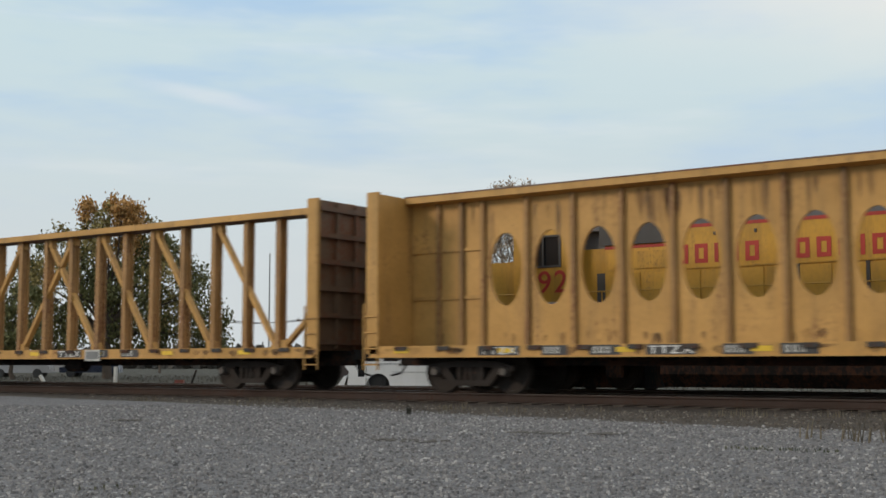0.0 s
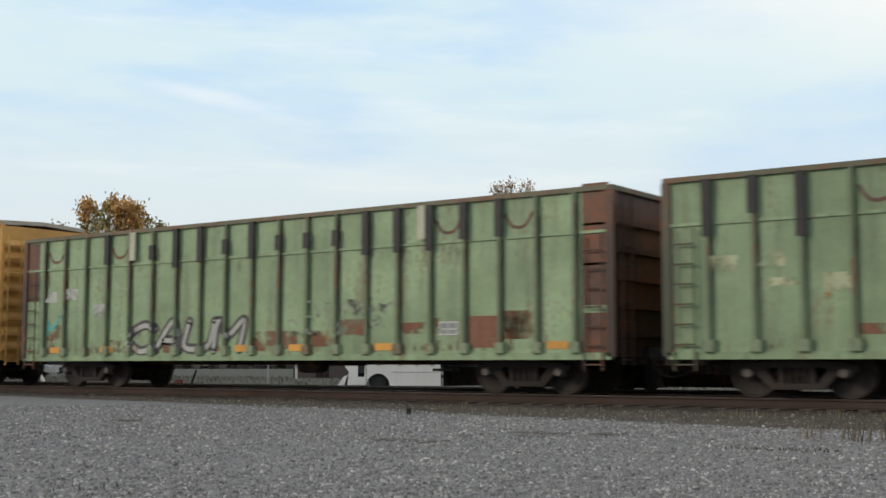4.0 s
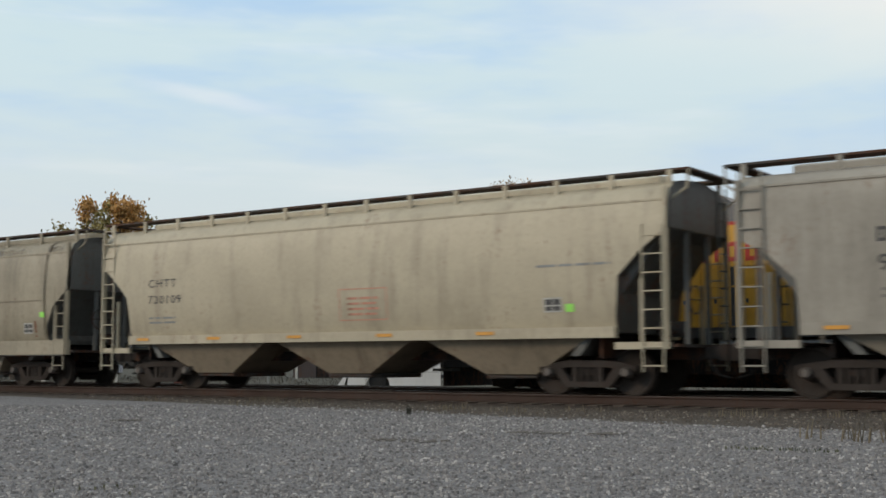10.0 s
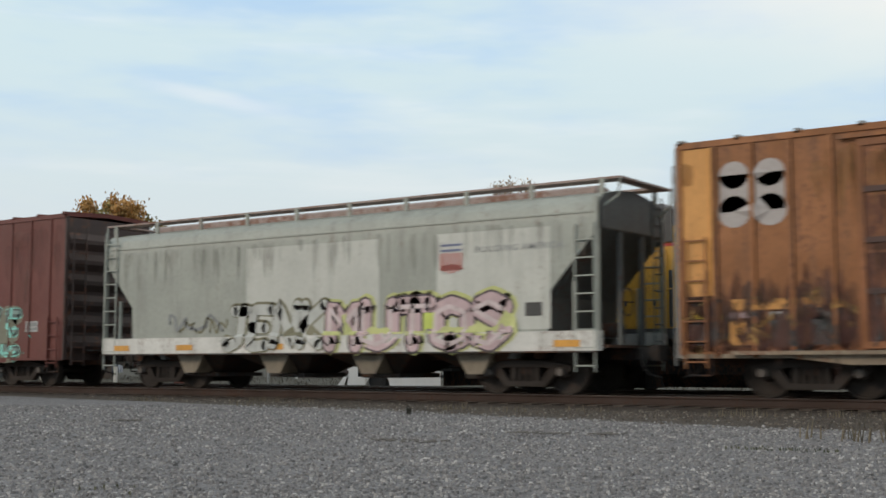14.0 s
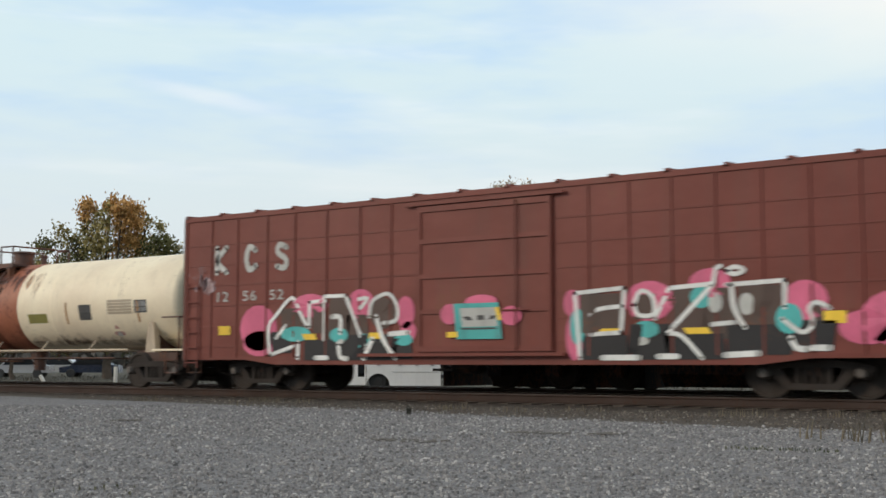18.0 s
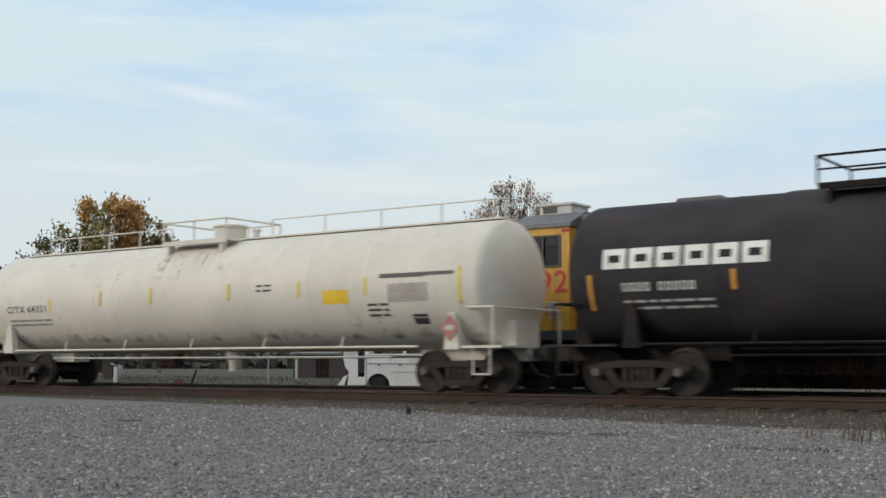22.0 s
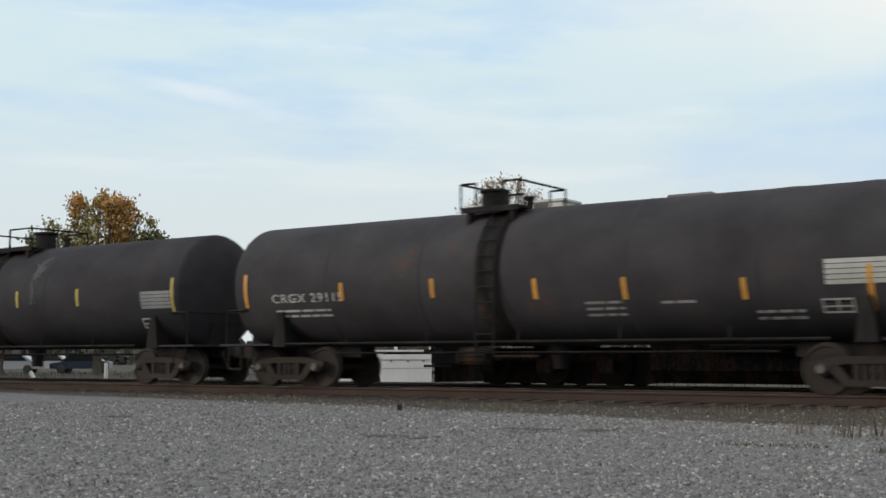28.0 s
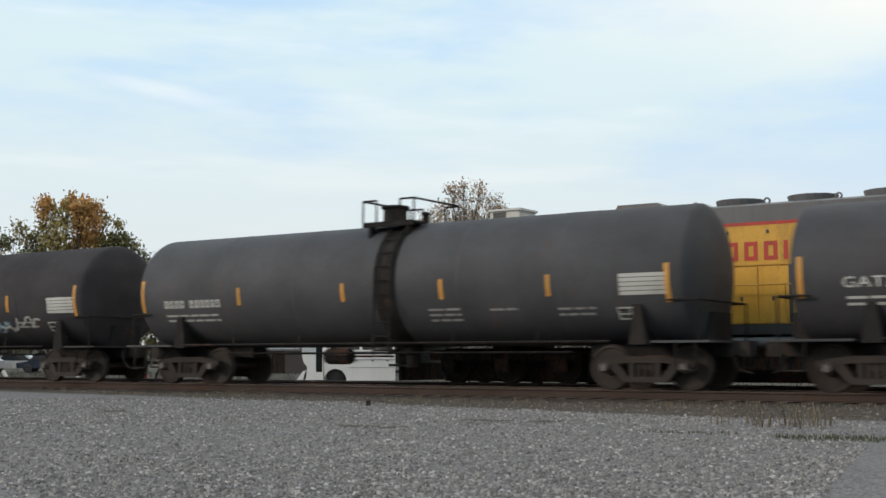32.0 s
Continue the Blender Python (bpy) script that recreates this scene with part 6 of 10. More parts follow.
part("patch", Decal(flat(-1.56), 0.006).rect(-7.9, -6.4, 0.95, 1.25).mesh("patch"), worn(OFFWHITE), car)

# red box car with graffiti
M = paint("oxide red box car paint", (0.178, 0.037, 0.034), rust=0.08, dirt=0.28, fade=0.6)
ME = paint("grimy red ends", (0.075, 0.025, 0.022), rust=0.3, dirt=0.6)
rb = [-7.45, -6.6, -5.7, -4.8, -3.85, -2.9, -2.1, 1.65, 2.6, 3.55, 4.45, 5.35, 6.3, 7.2]
car = boxcar("box_car", "oxide red box car with louvred door and bright graffiti", -192.96, -208.28, 4.38, M, ME, M, (-1.56, 1.53), rb, end_ribs=8, door_ribs=13)
sf = over_ribs(-1.5, rb, 0.09, 0.05)
for x0, x1, z0, z1 in ((-4.3, -3.2, 1.4, 1.95), (-1.6, -0.5, 0.72, 1.4)):
    part("graffiti", Decal(sf, 0.004).rect(x0, x1, z0, z1, 0.12).mesh("graffiti"), SKYBLUE, car, "sky blue sprayed ground")
for i, (x0, x1, z0, z1) in enumerate(((-1.5, 0.5, 0.72, 1.3), (-1.5, 0.1, 1.3, 1.62), (-1.5, -0.5, 1.62, 1.8))):
    part("graffiti", Decal(flat(-1.59), 0.006 + 0.003 * i).rect(x0, x1, z0, z1, slant=-0.25).mesh("graffiti"), SKYBLUE, car, "sky blue sprayed ground on the door")
piece(car, lambda x, z: -1.592 if -1.56 < x < 1.53 else sf(x, z), "COB", -4.35, -0.55, 0.86, 1.88, ((BLACK, 0.37, 1.0, 0.03), (LIME, 0.27, 1.0, 0.0)), 71, clouds=((SKYBLUE, ((-3.6, 1.85, 0.7, 0.25), (-2.4, 1.75, 0.7, 0.25), (-2.2, 1.0, 0.5, 0.3), (-0.9, 1.3, 0.7, 0.5))),), fill=0.62)
piece(car, sf, "U", -6.05, -4.55, 0.84, 1.36, ((BLACK, 0.34, 1.0, 0.04), (LIME, 0.26, 1.0, 0.0)), 72, fill=0.7)
ARCS = (((1.85, 1.2), (1.78, 1.62), (1.95, 1.92), (2.55, 2.03), (3.05, 1.93), (3.25, 1.65), (2.95, 1.45)), ((2.35, 1.45), (2.45, 1.2)),
        ((3.35, 1.65), (3.75, 1.80), (4.05, 2.0), (4.35, 1.86), (4.6, 1.5)), ((4.35, 2.2), (4.75, 1.70), (4.85, 1.35)),
        ((5.15, 2.22), (5.4, 1.70), (5.45, 1.28)), ((5.78, 2.26), (5.80, 1.6), (5.80, 1.05)), ((4.85, 1.55), (5.65, 1.72), (5.6, 1.25)))
KO = (((6.3, 2.1), (6.25, 1.5), (6.12, 1.15)), ((6.3, 1.55), (6.75, 1.72)), ((7.15, 2.1), (6.8, 1.78), (6.62, 1.25), (6.9, 1.0), (7.25, 1.1)))
PERI, ICE = spray("periwinkle", (0.19, 0.25, 0.44)), spray("ice mint", (0.42, 0.60, 0.58))
letters = None
for lift, mat, w in ((0.006, spray("pale mint", (0.30, 0.52, 0.50)), 0.46), (0.010, ICE, 0.34), (0.014, PERI, 0.18)):
    d = Decal(sf, lift)
    for pts in ARCS + KO:
        d.stroke(pts, w)
    coat = part("graffiti", d.mesh("graffiti"), mat, letters or car, "" if letters else "spiky mint and periwinkle sprayed letters")
    letters = letters or coat
d = Decal(sf, 0.018)
for pts in (((4.9, 1.57), (5.6, 1.66)), ((2.3, 1.7), (2.7, 1.78)), ((3.6, 1.66), (4.0, 1.85)), ((5.72, 2.1), (5.74, 1.4)), ((6.7, 1.6), (6.95, 1.95))):
    d.stroke(pts, 0.06)
part("graffiti", d.mesh("graffiti"), WHITE, letters)
for x0, x1, mat in ((2.25, 2.85, YELLOW), (2.9, 3.75, PALEBLUE), (3.9, 4.8, ICE), (4.95, 5.6, YELLOW)):
    part("graffiti", Decal(sf, 0.006).rect(x0, x1, 0.80, 0.97, 0.1, slant=0.12).mesh("graffiti"), mat, letters)
part("graffiti", Decal(sf, 0.024).rect(5.75, 6.55, 1.15, 1.42).mesh("graffiti"), WHITE, car)
part("graffiti", Decal(sf, 0.024).rect(5.8, 6.15, 1.44, 1.62).mesh("graffiti"), LIME, car)
part("graffiti", Decal(sf, 0.024).rect(6.15, 6.5, 1.44, 1.62).mesh("graffiti"), RED, car)
part("graffiti", Decal(sf, 0.027).rect(5.9, 6.4, 1.22, 1.34).mesh("graffiti"), LETTER_BLACK, car)
part("graffiti", Decal(sf, 0.024).rect(5.95, 6.6, 0.84, 1.08).mesh("graffiti"), YELLOW, car)
smear(car, sf, -6.9, -6.0, 1.1, 1.7, 8, SKYBLUE, 74, 0.4, 0.4)
number(car, "BK", -6.95, 2.2, 0.24, OFFWHITE, sf)
number(car, "TY", -6.0, 2.2, 0.24, OFFWHITE, sf)
number(car, "156", -6.9, 1.72, 0.22, OFFWHITE, sf)
number(car, "376", -5.9, 1.72, 0.22, OFFWHITE, sf)
sill_reflectors(car, sf, (-7.0, -2.6, 0.4, 4.4, 6.3), 0.80, YELLOW, 0.5, 0.14)
part("roof_hatch", Shape().box(-1.9, 1.75, -1.56, 1.56, 4.37, 4.46), ROOF_GREY, car)

# grey hopper with small shield
M = paint("grey hopper paint", (0.285, 0.264, 0.222), rust=0.05, dirt=0.28, fade=0.35)
MD = paint("dusty grey bays", (0.225, 0.205, 0.165), rust=0.1, dirt=0.4)
# grey of the hopper ends, with their shade put into the colour
MG = paint("shaded grey ends", (0.11, 0.115, 0.11), rust=0.2, dirt=0.5)
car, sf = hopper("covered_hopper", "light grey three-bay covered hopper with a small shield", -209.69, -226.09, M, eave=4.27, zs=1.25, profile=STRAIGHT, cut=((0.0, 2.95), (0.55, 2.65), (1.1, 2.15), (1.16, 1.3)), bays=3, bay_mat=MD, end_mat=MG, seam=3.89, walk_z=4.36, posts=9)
shield(car, sf, 4.7, 2.5)
data_marks(car, sf, 5.6, 2.85, paint("worn grey stencil", (0.19, 0.18, 0.16), dirt=0.4), 81, 2, 1.3)
d = Decal(sf)
blocks(d, "oo", -5.65, 2.75, 0.26, 0.3, w=0.06)
part("lettering", d.mesh("lettering"), LETTER_BLACK, car)
number(car, "92867", -5.65, 2.25, 0.28, LETTER_BLACK, sf)
for x in (-3.9, -2.6, -1.3, 0.0, 1.3, 2.6, 3.9, 5.5):
    for y in (-1.5025, 1.5025):
        part("side_seam", Shape().box(x - 0.02, x + 0.02, y - 0.0125, y + 0.0125, 1.4, 3.7), paint("grey seam paint", (0.25, 0.232, 0.195), dirt=0.4), car)
sill_reflectors(car, flat(-1.54), (-6.6, -4.0, -1.2, 1.5, 4.0), 1.24)
part("reflector", Decal(flat(-1.54), 0.01).rect(6.0, 7.0, 1.23, 1.32).mesh("reflector"), ORANGE_Y, car)
cot_plate(car, sf, 4.2, 1.55, LETTER_BLACK, LETTER_BLACK, 0.3, 0.26)
for i, x in enumerate((-5.6, -3.8, -1.0, 1.2, 3.2)):
    data_marks(car, sf, x, 1.9, paint("worn grey stencil", (0.19, 0.18, 0.16), dirt=0.4), 82 + i, 2, 0.7)

# cream hopper
M = paint("cream hopper paint", (0.425, 0.375, 0.275), rust=0.03, dirt=0.26, fade=0.3)
# dusty bay paint, darkened for the shade under the body
MD = paint("shaded dusty cream bays", (0.24, 0.20, 0.145), rust=0.12, dirt=0.5)
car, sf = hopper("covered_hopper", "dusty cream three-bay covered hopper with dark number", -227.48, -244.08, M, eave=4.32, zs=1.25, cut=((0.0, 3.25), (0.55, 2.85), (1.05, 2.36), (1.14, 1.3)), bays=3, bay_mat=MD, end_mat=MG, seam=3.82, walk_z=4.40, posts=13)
number(car, "CHTT", -6.4, 2.62, 0.2, LETTER_BLACK, sf)
number(car, "720109", -6.4, 2.2, 0.2, LETTER_BLACK, sf)
data_marks(car, sf, -6.4, 1.8, GREYPAINT, 91, 2, 1.0)
d = Decal(sf)
d.outline(0.1, 1.5, 1.62, 2.35, 0.025)
lines(d, 0.35, 2.1, 0.9, 4, 0.12, seed=92)
part("lettering", d.mesh("lettering"), paint("faded red stencil", (0.50, 0.24, 0.17)), car, "faded red stencilled panel")
cot_plate(car, sf, 5.55, 1.68, OFFWHITE, LETTER_BLACK, 0.42, 0.3)
part("sticker", Decal(sf, 0.01).rect(6.05, 6.25, 1.68, 1.84).mesh("sticker"), GREEN_DOT, car)
data_marks(car, sf, 5.4, 2.6, GREYPAINT, 93, 1, 1.7)
sill_reflectors(car, flat(-1.54), (-6.8, -4.2, -1.5, 1.2, 3.9), 1.24)

# tan hopper with a black and white graffiti piece
M = paint("tan hopper paint", (0.298, 0.262, 0.190), rust=0.07, dirt=0.35, fade=0.5)
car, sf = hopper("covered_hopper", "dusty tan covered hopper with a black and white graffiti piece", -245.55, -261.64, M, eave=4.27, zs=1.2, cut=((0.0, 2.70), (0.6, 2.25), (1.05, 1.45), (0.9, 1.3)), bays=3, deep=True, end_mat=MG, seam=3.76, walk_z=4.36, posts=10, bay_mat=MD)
part("side_seam", Shape().box(-4.0, 7.0, -1.573, -1.555, 2.425, 2.445), MD, car)
streaks(car, sf, -7.5, 7.5, 3.78, 0.3, 90, paint("brown soot run", (0.11, 0.085, 0.06)), 1040, (0.15, 0.6), 0.02, True, most=0.2)
low = lambda x, z: -1.57 if z < 1.32 else sf(x, z)


def block_piece(car):
    """Four fat black letters with white outlines over a row of white slabs."""
    d, e = Decal(sf, 0.006), Decal(sf, 0.012)
    xs = (-5.78, -4.62, -3.35, -2.05, -0.62)
    for i, (a, b) in enumerate(zip(xs, xs[1:])):
        zt = (2.14, 2.22, 2.28, 2.30)[i]
        d.rect(a, b, 1.31, zt, 0.2, 0.15)
        d.oval((a + b) / 2, zt - 0.02, (b - a) / 2, 0.16, 18)
        n = 8
        e.stroke([((a + b) / 2 - (b - a) / 2 * math.cos(math.pi * q / n), zt - 0.02 + 0.17 * math.sin(math.pi * q / n)) for q in range(n + 1)], 0.07)
        if i < 3:
            e.stroke([(b - 0.12, zt + 0.16), (b - 0.1, zt - 0.25), (b + 0.10, 1.85), (b + 0.22 - 0.12 * i, 1.32)], 0.065)
    e.stroke([(-0.72, 2.34), (-0.62, 1.95), (-0.45, 1.6), (-0.5, 1.31)], 0.06)
    e.stroke([(-5.3, 2.22), (-5.3, 2.0), (-5.42, 1.92), (-5.3, 1.78), (-5.15, 1.92)], 0.06)
    e.stroke([(-5.5, 1.52), (-5.3, 1.66), (-5.05, 1.55), (-4.98, 1.33)], 0.065)
    e.stroke([(-4.15, 2.24), (-4.12, 2.05), (-4.0, 1.9), (-4.0, 1.5), (-3.9, 1.33)], 0.06)
    e.stroke([(-4.25, 1.98), (-4.1, 2.08), (-3.95, 2.0)], 0.06)
    e.stroke([(-3.15, 1.72), (-2.9, 1.86), (-2.55, 1.84), (-2.35, 1.72), (-2.2, 1.5)], 0.06)
    e.stroke([(-3.2, 1.5), (-3.0, 1.72), (-2.6, 1.74), (-2.3, 1.5)], 0.05)
    e.stroke([(-1.55, 2.3), (-1.5, 2.0), (-1.42, 1.82), (-1.2, 1.82)], 0.06)
    e.stroke([(-1.5, 1.72), (-1.05, 1.73)], 0.05)
    e.stroke([(-2.0, 1.62), (-1.6, 1.64), (-1.3, 1.5), (-1.25, 1.32)], 0.06)
    top = part("graffiti", d.mesh("graffiti"), BLACK, car, "fat black sprayed letters with white outlines")
    part("graffiti", e.mesh("graffiti"), OFFWHITE, top)
    g = Decal(sf, 0.010)
    g.oval(-2.75, 1.52, 0.42, 0.13).oval(-1.72, 1.48, 0.22, 0.06).oval(-1.72, 1.36, 0.22, 0.05).rect(-5.5, -5.0, 1.38, 1.45).oval(-0.85, 1.42, 0.12, 0.1)
    part("graffiti", g.mesh("graffiti"), GREYPAINT, top)
    slabs = Decal(low, 0.010)
    for a, b in ((0.0, 0.18), (0.19, 0.30), (0.315, 0.385), (0.40, 0.48), (0.495, 0.69), (0.70, 0.815), (0.83, 1.0)):
        x0, x1 = -5.95 + 5.4 * a, -5.95 + 5.4 * b
        slabs.rect(x0, x1, 0.99, 1.30, 0.2).rect(x0 + 0.07, x1 - 0.07, 0.92, 0.99, 0.2)
    slabs.rect(-5.98, -5.84, 1.30, 1.55)
    part("graffiti", slabs.mesh("graffiti"), WHITE, top)
    smear(car, sf, -6.45, -5.8, 1.5, 2.2, 12, GREYPAINT, 979, 0.4, 0.4)


block_piece(car)
part("patch", Decal(sf, 0.01).oval(4.0, 2.2, 0.12, 0.12).mesh("patch"), OFFWHITE, car)
part("sticker", Decal(sf, 0.01).rect(6.85, 7.05, 1.95, 2.1).mesh("sticker"), GREEN_DOT, car)
cot_plate(car, sf, 6.1, 1.5, OFFWHITE, LETTER_BLACK, 0.42, 0.3)
upright_reflectors(car, sf, (0.2, 2.2, 4.6, 6.6), 1.4, 1.85, rust_patch)
sill_reflectors(car, flat(-1.56), (-7.2, 0.4, 3.4), 1.02, OFFWHITE)

# ribbed rusty hopper
M = paint("rust-blotched grey paint", (0.215, 0.170, 0.122), rust=0.30, dirt=0.55, fade=0.85, rust_color=(0.11, 0.060, 0.036))
MP = paint("pale end panel", (0.32, 0.30, 0.24), rust=0.2, dirt=0.4)
car, sf = hopper("covered_hopper", "ribbed grey four-bay hopper blotched with rust, shield emblem", -263.07, -280.18, M, eave=4.20, zs=1.38, profile=STRAIGHT, cut=((0.0, 3.40), (1.2, 2.15), (1.24, 1.42)), bays=4, bay_mat=paint("dusty brown bays", (0.165, 0.138, 0.108), rust=0.2, dirt=0.5), end_mat=MG, seam=0, walk_z=4.22, posts=3, ribs=20, rail_mat=M, rib_mat=paint("dusty grey rib paint", (0.24, 0.20, 0.155), rust=0.2, dirt=0.5))
RB = paint("brown rust sheet", (0.102, 0.050, 0.030), rust=0.4)
part("patch", Decal(sf, 0.003).rect(7.15, 8.5, 3.3, 3.85).rect(7.15, 7.85, 2.5, 3.3).mesh("patch"), MP, car, "paler end panel")
for z, k, n in ((3.88, 1.0, 120), (3.3, 1.1, 70), (2.4, 0.9, 80)):
    streaks(car, lambda x, z: -1.508, -8.3, 7.0, z, k, int(n * 1.6), RB, 980 + n, (0.15, 0.6), 0.3, most=0.8)
streaks(car, lambda x, z: -1.508, -8.3, 7.0, 3.9, 2.2, 40, paint("pale grey run", (0.29, 0.25, 0.20)), 984, (0.06, 0.3), 0.3)
shield(car, lambda x, z: -1.515, 4.15, 2.5, 0.68, 0.8)
cot_plate(car, lambda x, z: -1.515, 5.9, 1.62, OFFWHITE, GREYPAINT)

# two brown box cars with large lettering
M = paint("rust brown box car paint", (0.285, 0.104, 0.026), rust=0.32, dirt=0.38, fade=0.85, rust_color=(0.12, 0.045, 0.022))
SILV = paint("worn silver end paint", (0.215, 0.210, 0.200), rust=0.15, dirt=0.55)
BUFF = paint("buff letter paint", (0.62, 0.45, 0.21), rust=0.1, dirt=0.25)
PALE = paint("ghostly pale shield paint", (0.42, 0.38, 0.36), rust=0.05)
OCH = paint("ochre repaint panel", (0.45, 0.27, 0.08), rust=0.2)
OCH2 = paint("orange repaint panel", (0.56, 0.27, 0.075), rust=0.12, dirt=0.25)
MAROONRUN = paint("maroon wash of old rust", (0.105, 0.036, 0.026), rust=0.1, dirt=0.3)
MDOOR = paint("dark rusty door paint", (0.25, 0.088, 0.024), rust=0.40, dirt=0.40, fade=0.8, rust_color=(0.09, 0.03, 0.018))
RUNDARK = paint("dark brown run", (0.070, 0.034, 0.026), rust=0.2)
RUNORANGE = paint("orange brown fade", (0.36, 0.165, 0.045), rust=0.1)
SPEC = [((-282.02, -297.15), 0.0, "tall rust-brown box car with closed double doors and white graffiti"), ((-299.23, -314.25), 0.52, "tall rust-brown box car with one door slid open a little")]
for k, ((right, left), gap, lab) in enumerate(SPEC):
    dr = (-3.55, 1.2) if k == 0 else (-4.1, 1.15)
    h = (right - left) / 2
    rb = [x for x in (-7.45, -6.75, -6.02, -5.3, -4.55, -3.7, 1.35, 2.15, 3.0, 3.8, 4.6, 5.4, 6.2, 6.95, 7.4) if x < dr[0] - 0.05 or x > dr[1] + 0.05]
    car = boxcar("box_car", lab, right, left, 4.86, M, SILV, MR if k == 0 else SILV, dr, rb, door_mat=MDOOR, door_ribs=3, gap=gap, end_ribs=10, door_rib_mat=RUNDARK, sill_mat=paint("dusty sill paint", (0.25, 0.195, 0.135), rust=0.3, dirt=0.5))
    sf = over_ribs(-1.5, rb, 0.09, 0.05)
    d = Decal(sf, 0.006)
    blocks(d, "ooioo", 3.0, 3.75, 0.50, 0.90, w=0.12)
    blocks(d, "oooiiio", 2.4, 3.12, 0.42, 1.22, w=0.10)
    part("lettering", d.mesh("lettering"), BUFF, car, "two rows of large worn buff letter shapes")
    d = Decal(sf, 0.005)
    for cx in (-6.37, -5.68):
        d.oval(cx, 4.14, 0.29, 0.26).oval(cx, 3.45, 0.32, 0.30).rect(cx - 0.28, cx + 0.28, 3.45, 4.14, 0.1)
    part("emblem", d.mesh("emblem"), PALE, car, "ghostly pale shield outline")
    streaks(car, sf, -7.35, dr[0] - 0.15, 0.86, 1.5, 46, MAROONRUN, 1030 + k, (0.2, 0.6), 0.03, True, most=0.6, lift=0.0025)
    streaks(car, sf, dr[1] + 0.15, 7.3, 0.86, 1.5, 80, MAROONRUN, 1032 + k, (0.2, 0.6), 0.03, True, most=0.6, lift=0.0025)
    for x0, x1 in ((dr[0] + 0.14, (dr[0] + dr[1]) / 2 - 0.14 - gap / 2), ((dr[0] + dr[1]) / 2 + 0.14 + gap / 2, dr[1] - 0.14)):
        part("rust_stain", Decal(flat(-1.553), 0.0025).rect(x0, x1, 1.0, 2.55).mesh("rust_stain"), faint(MAROONRUN, 0.95), car)
        part("rust_stain", Decal(flat(-1.553), 0.0025).rect(x0, x1, 2.6, 3.55).mesh("rust_stain"), faint(MAROONRUN, 0.45), car)
    streaks(car, sf, -7.4, dr[0] - 0.1, 2.2, 1.3, 50, RUNDARK, 1000 + k, (0.05, 0.3), 0.25)
    streaks(car, sf, dr[1] + 0.1, 7.4, 2.3, 1.4, 70, RUNDARK, 1002 + k, (0.05, 0.3), 0.3)
    streaks(car, sf, -7.4, 7.4, 4.6, 1.7, 70, RUNORANGE, 1004 + k, (0.08, 0.4), 0.15)
    for i, (x0, x1) in enumerate(((dr[0] + 0.2, (dr[0] + dr[1]) / 2 - 0.3 - gap / 2), ((dr[0] + dr[1]) / 2 + 0.3 + gap / 2, dr[1] - 0.2))):
        streaks(car, flat(-1.556), x0, x1, 4.4, 0.9, 18, RUNORANGE, 1006 + 2 * i + k, (0.1, 0.4), 0.1)
        for z in (3.75, 2.85, 1.95):
            streaks(car, flat(-1.556), x0, x1, z, 0.8, 14, RUNDARK, 1010 + 2 * i + k + int(z * 10), (0.06, 0.3), 0.06, most=0.5)
    for x, z in ((-2.9, 3.9), (-2.4, 2.75), (-2.4, 2.95), (-0.9, 3.0), (-0.9, 2.75), (-0.9, 2.5), (-0.2, 1.7)):
        part("patch", Decal(flat(-1.545), 0.006).rect(x, x + 0.35, z, z + 0.12).mesh("patch"), OFFWHITE, car)
    if k == 0:
        part("patch", Decal(sf, 0.004).rect(-6.7, -5.35, 1.75, 2.55, 0.1).mesh("patch"), OCH, car)
        part("patch", Decal(sf, 0.004).rect(-7.5, -6.75, 0.85, 2.0, 0.1).mesh("patch"), OCH, car)
        piece(car, sf, "DAVL", -6.75, -3.75, 0.92, 1.82, ((LETTER_BLACK, 0.30, 1.0, 0.04), (OFFWHITE, 0.19, 1.0, 0.0), (GREYPAINT, 0.06, 1.0, 0.0)), 111, lean=-0.2, sharp=True)
        part("patch", Decal(sf, 0.004).rect(-5.33, -3.75, 1.72, 2.08, 0.1).mesh("patch"), worn(OCH2), car)
        piece(car, flat(-1.592), "NA", -3.2, -1.75, 0.98, 1.86, ((LETTER_BLACK, 0.34, 1.0, 0.04), (OFFWHITE, 0.19, 1.0, 0.0), (GREYPAINT, 0.05, 1.0, 0.03), (LETTER_BLACK, 0.03, 1.0, -0.06)), 112, lean=0.3, sharp=True)
        smear(car, flat(-1.592), -3.3, -1.2, 0.95, 1.5, 16, LETTER_BLACK, 135, 0.5, 0.2)
        part("patch", Decal(flat(-1.592), 0.004).rect(-0.75, -0.2, 1.55, 1.95).mesh("patch"), worn(YELLOW), car)
        part("patch", Decal(flat(-1.592), 0.004).rect(0.4, 0.85, 1.45, 2.0).mesh("patch"), worn(paint("dusty mauve patch", (0.22, 0.11, 0.10))), car)
        smear(car, sf, -7.0, -3.7, 0.86, 1.1, 20, OFFWHITE, 131, 0.5, 0.15)
        smear(car, flat(-1.592), -3.3, -0.6, 0.9, 1.1, 14, OFFWHITE, 134, 0.6, 0.12)
        smear(car, sf, -7.4, 7.2, 0.82, 1.05, 60, MDOOR, 132, 0.6, 0.2)
        rnd = random.Random(113)
        d, e = Decal(sf, 0.006), Decal(sf, 0.010)
        for q in range(5):
            x = 1.4 + q * 0.72
            d.rect(x, x + 0.64, 0.92 + rnd.uniform(0, 0.1), rnd.uniform(1.9, 2.1), 0.1)
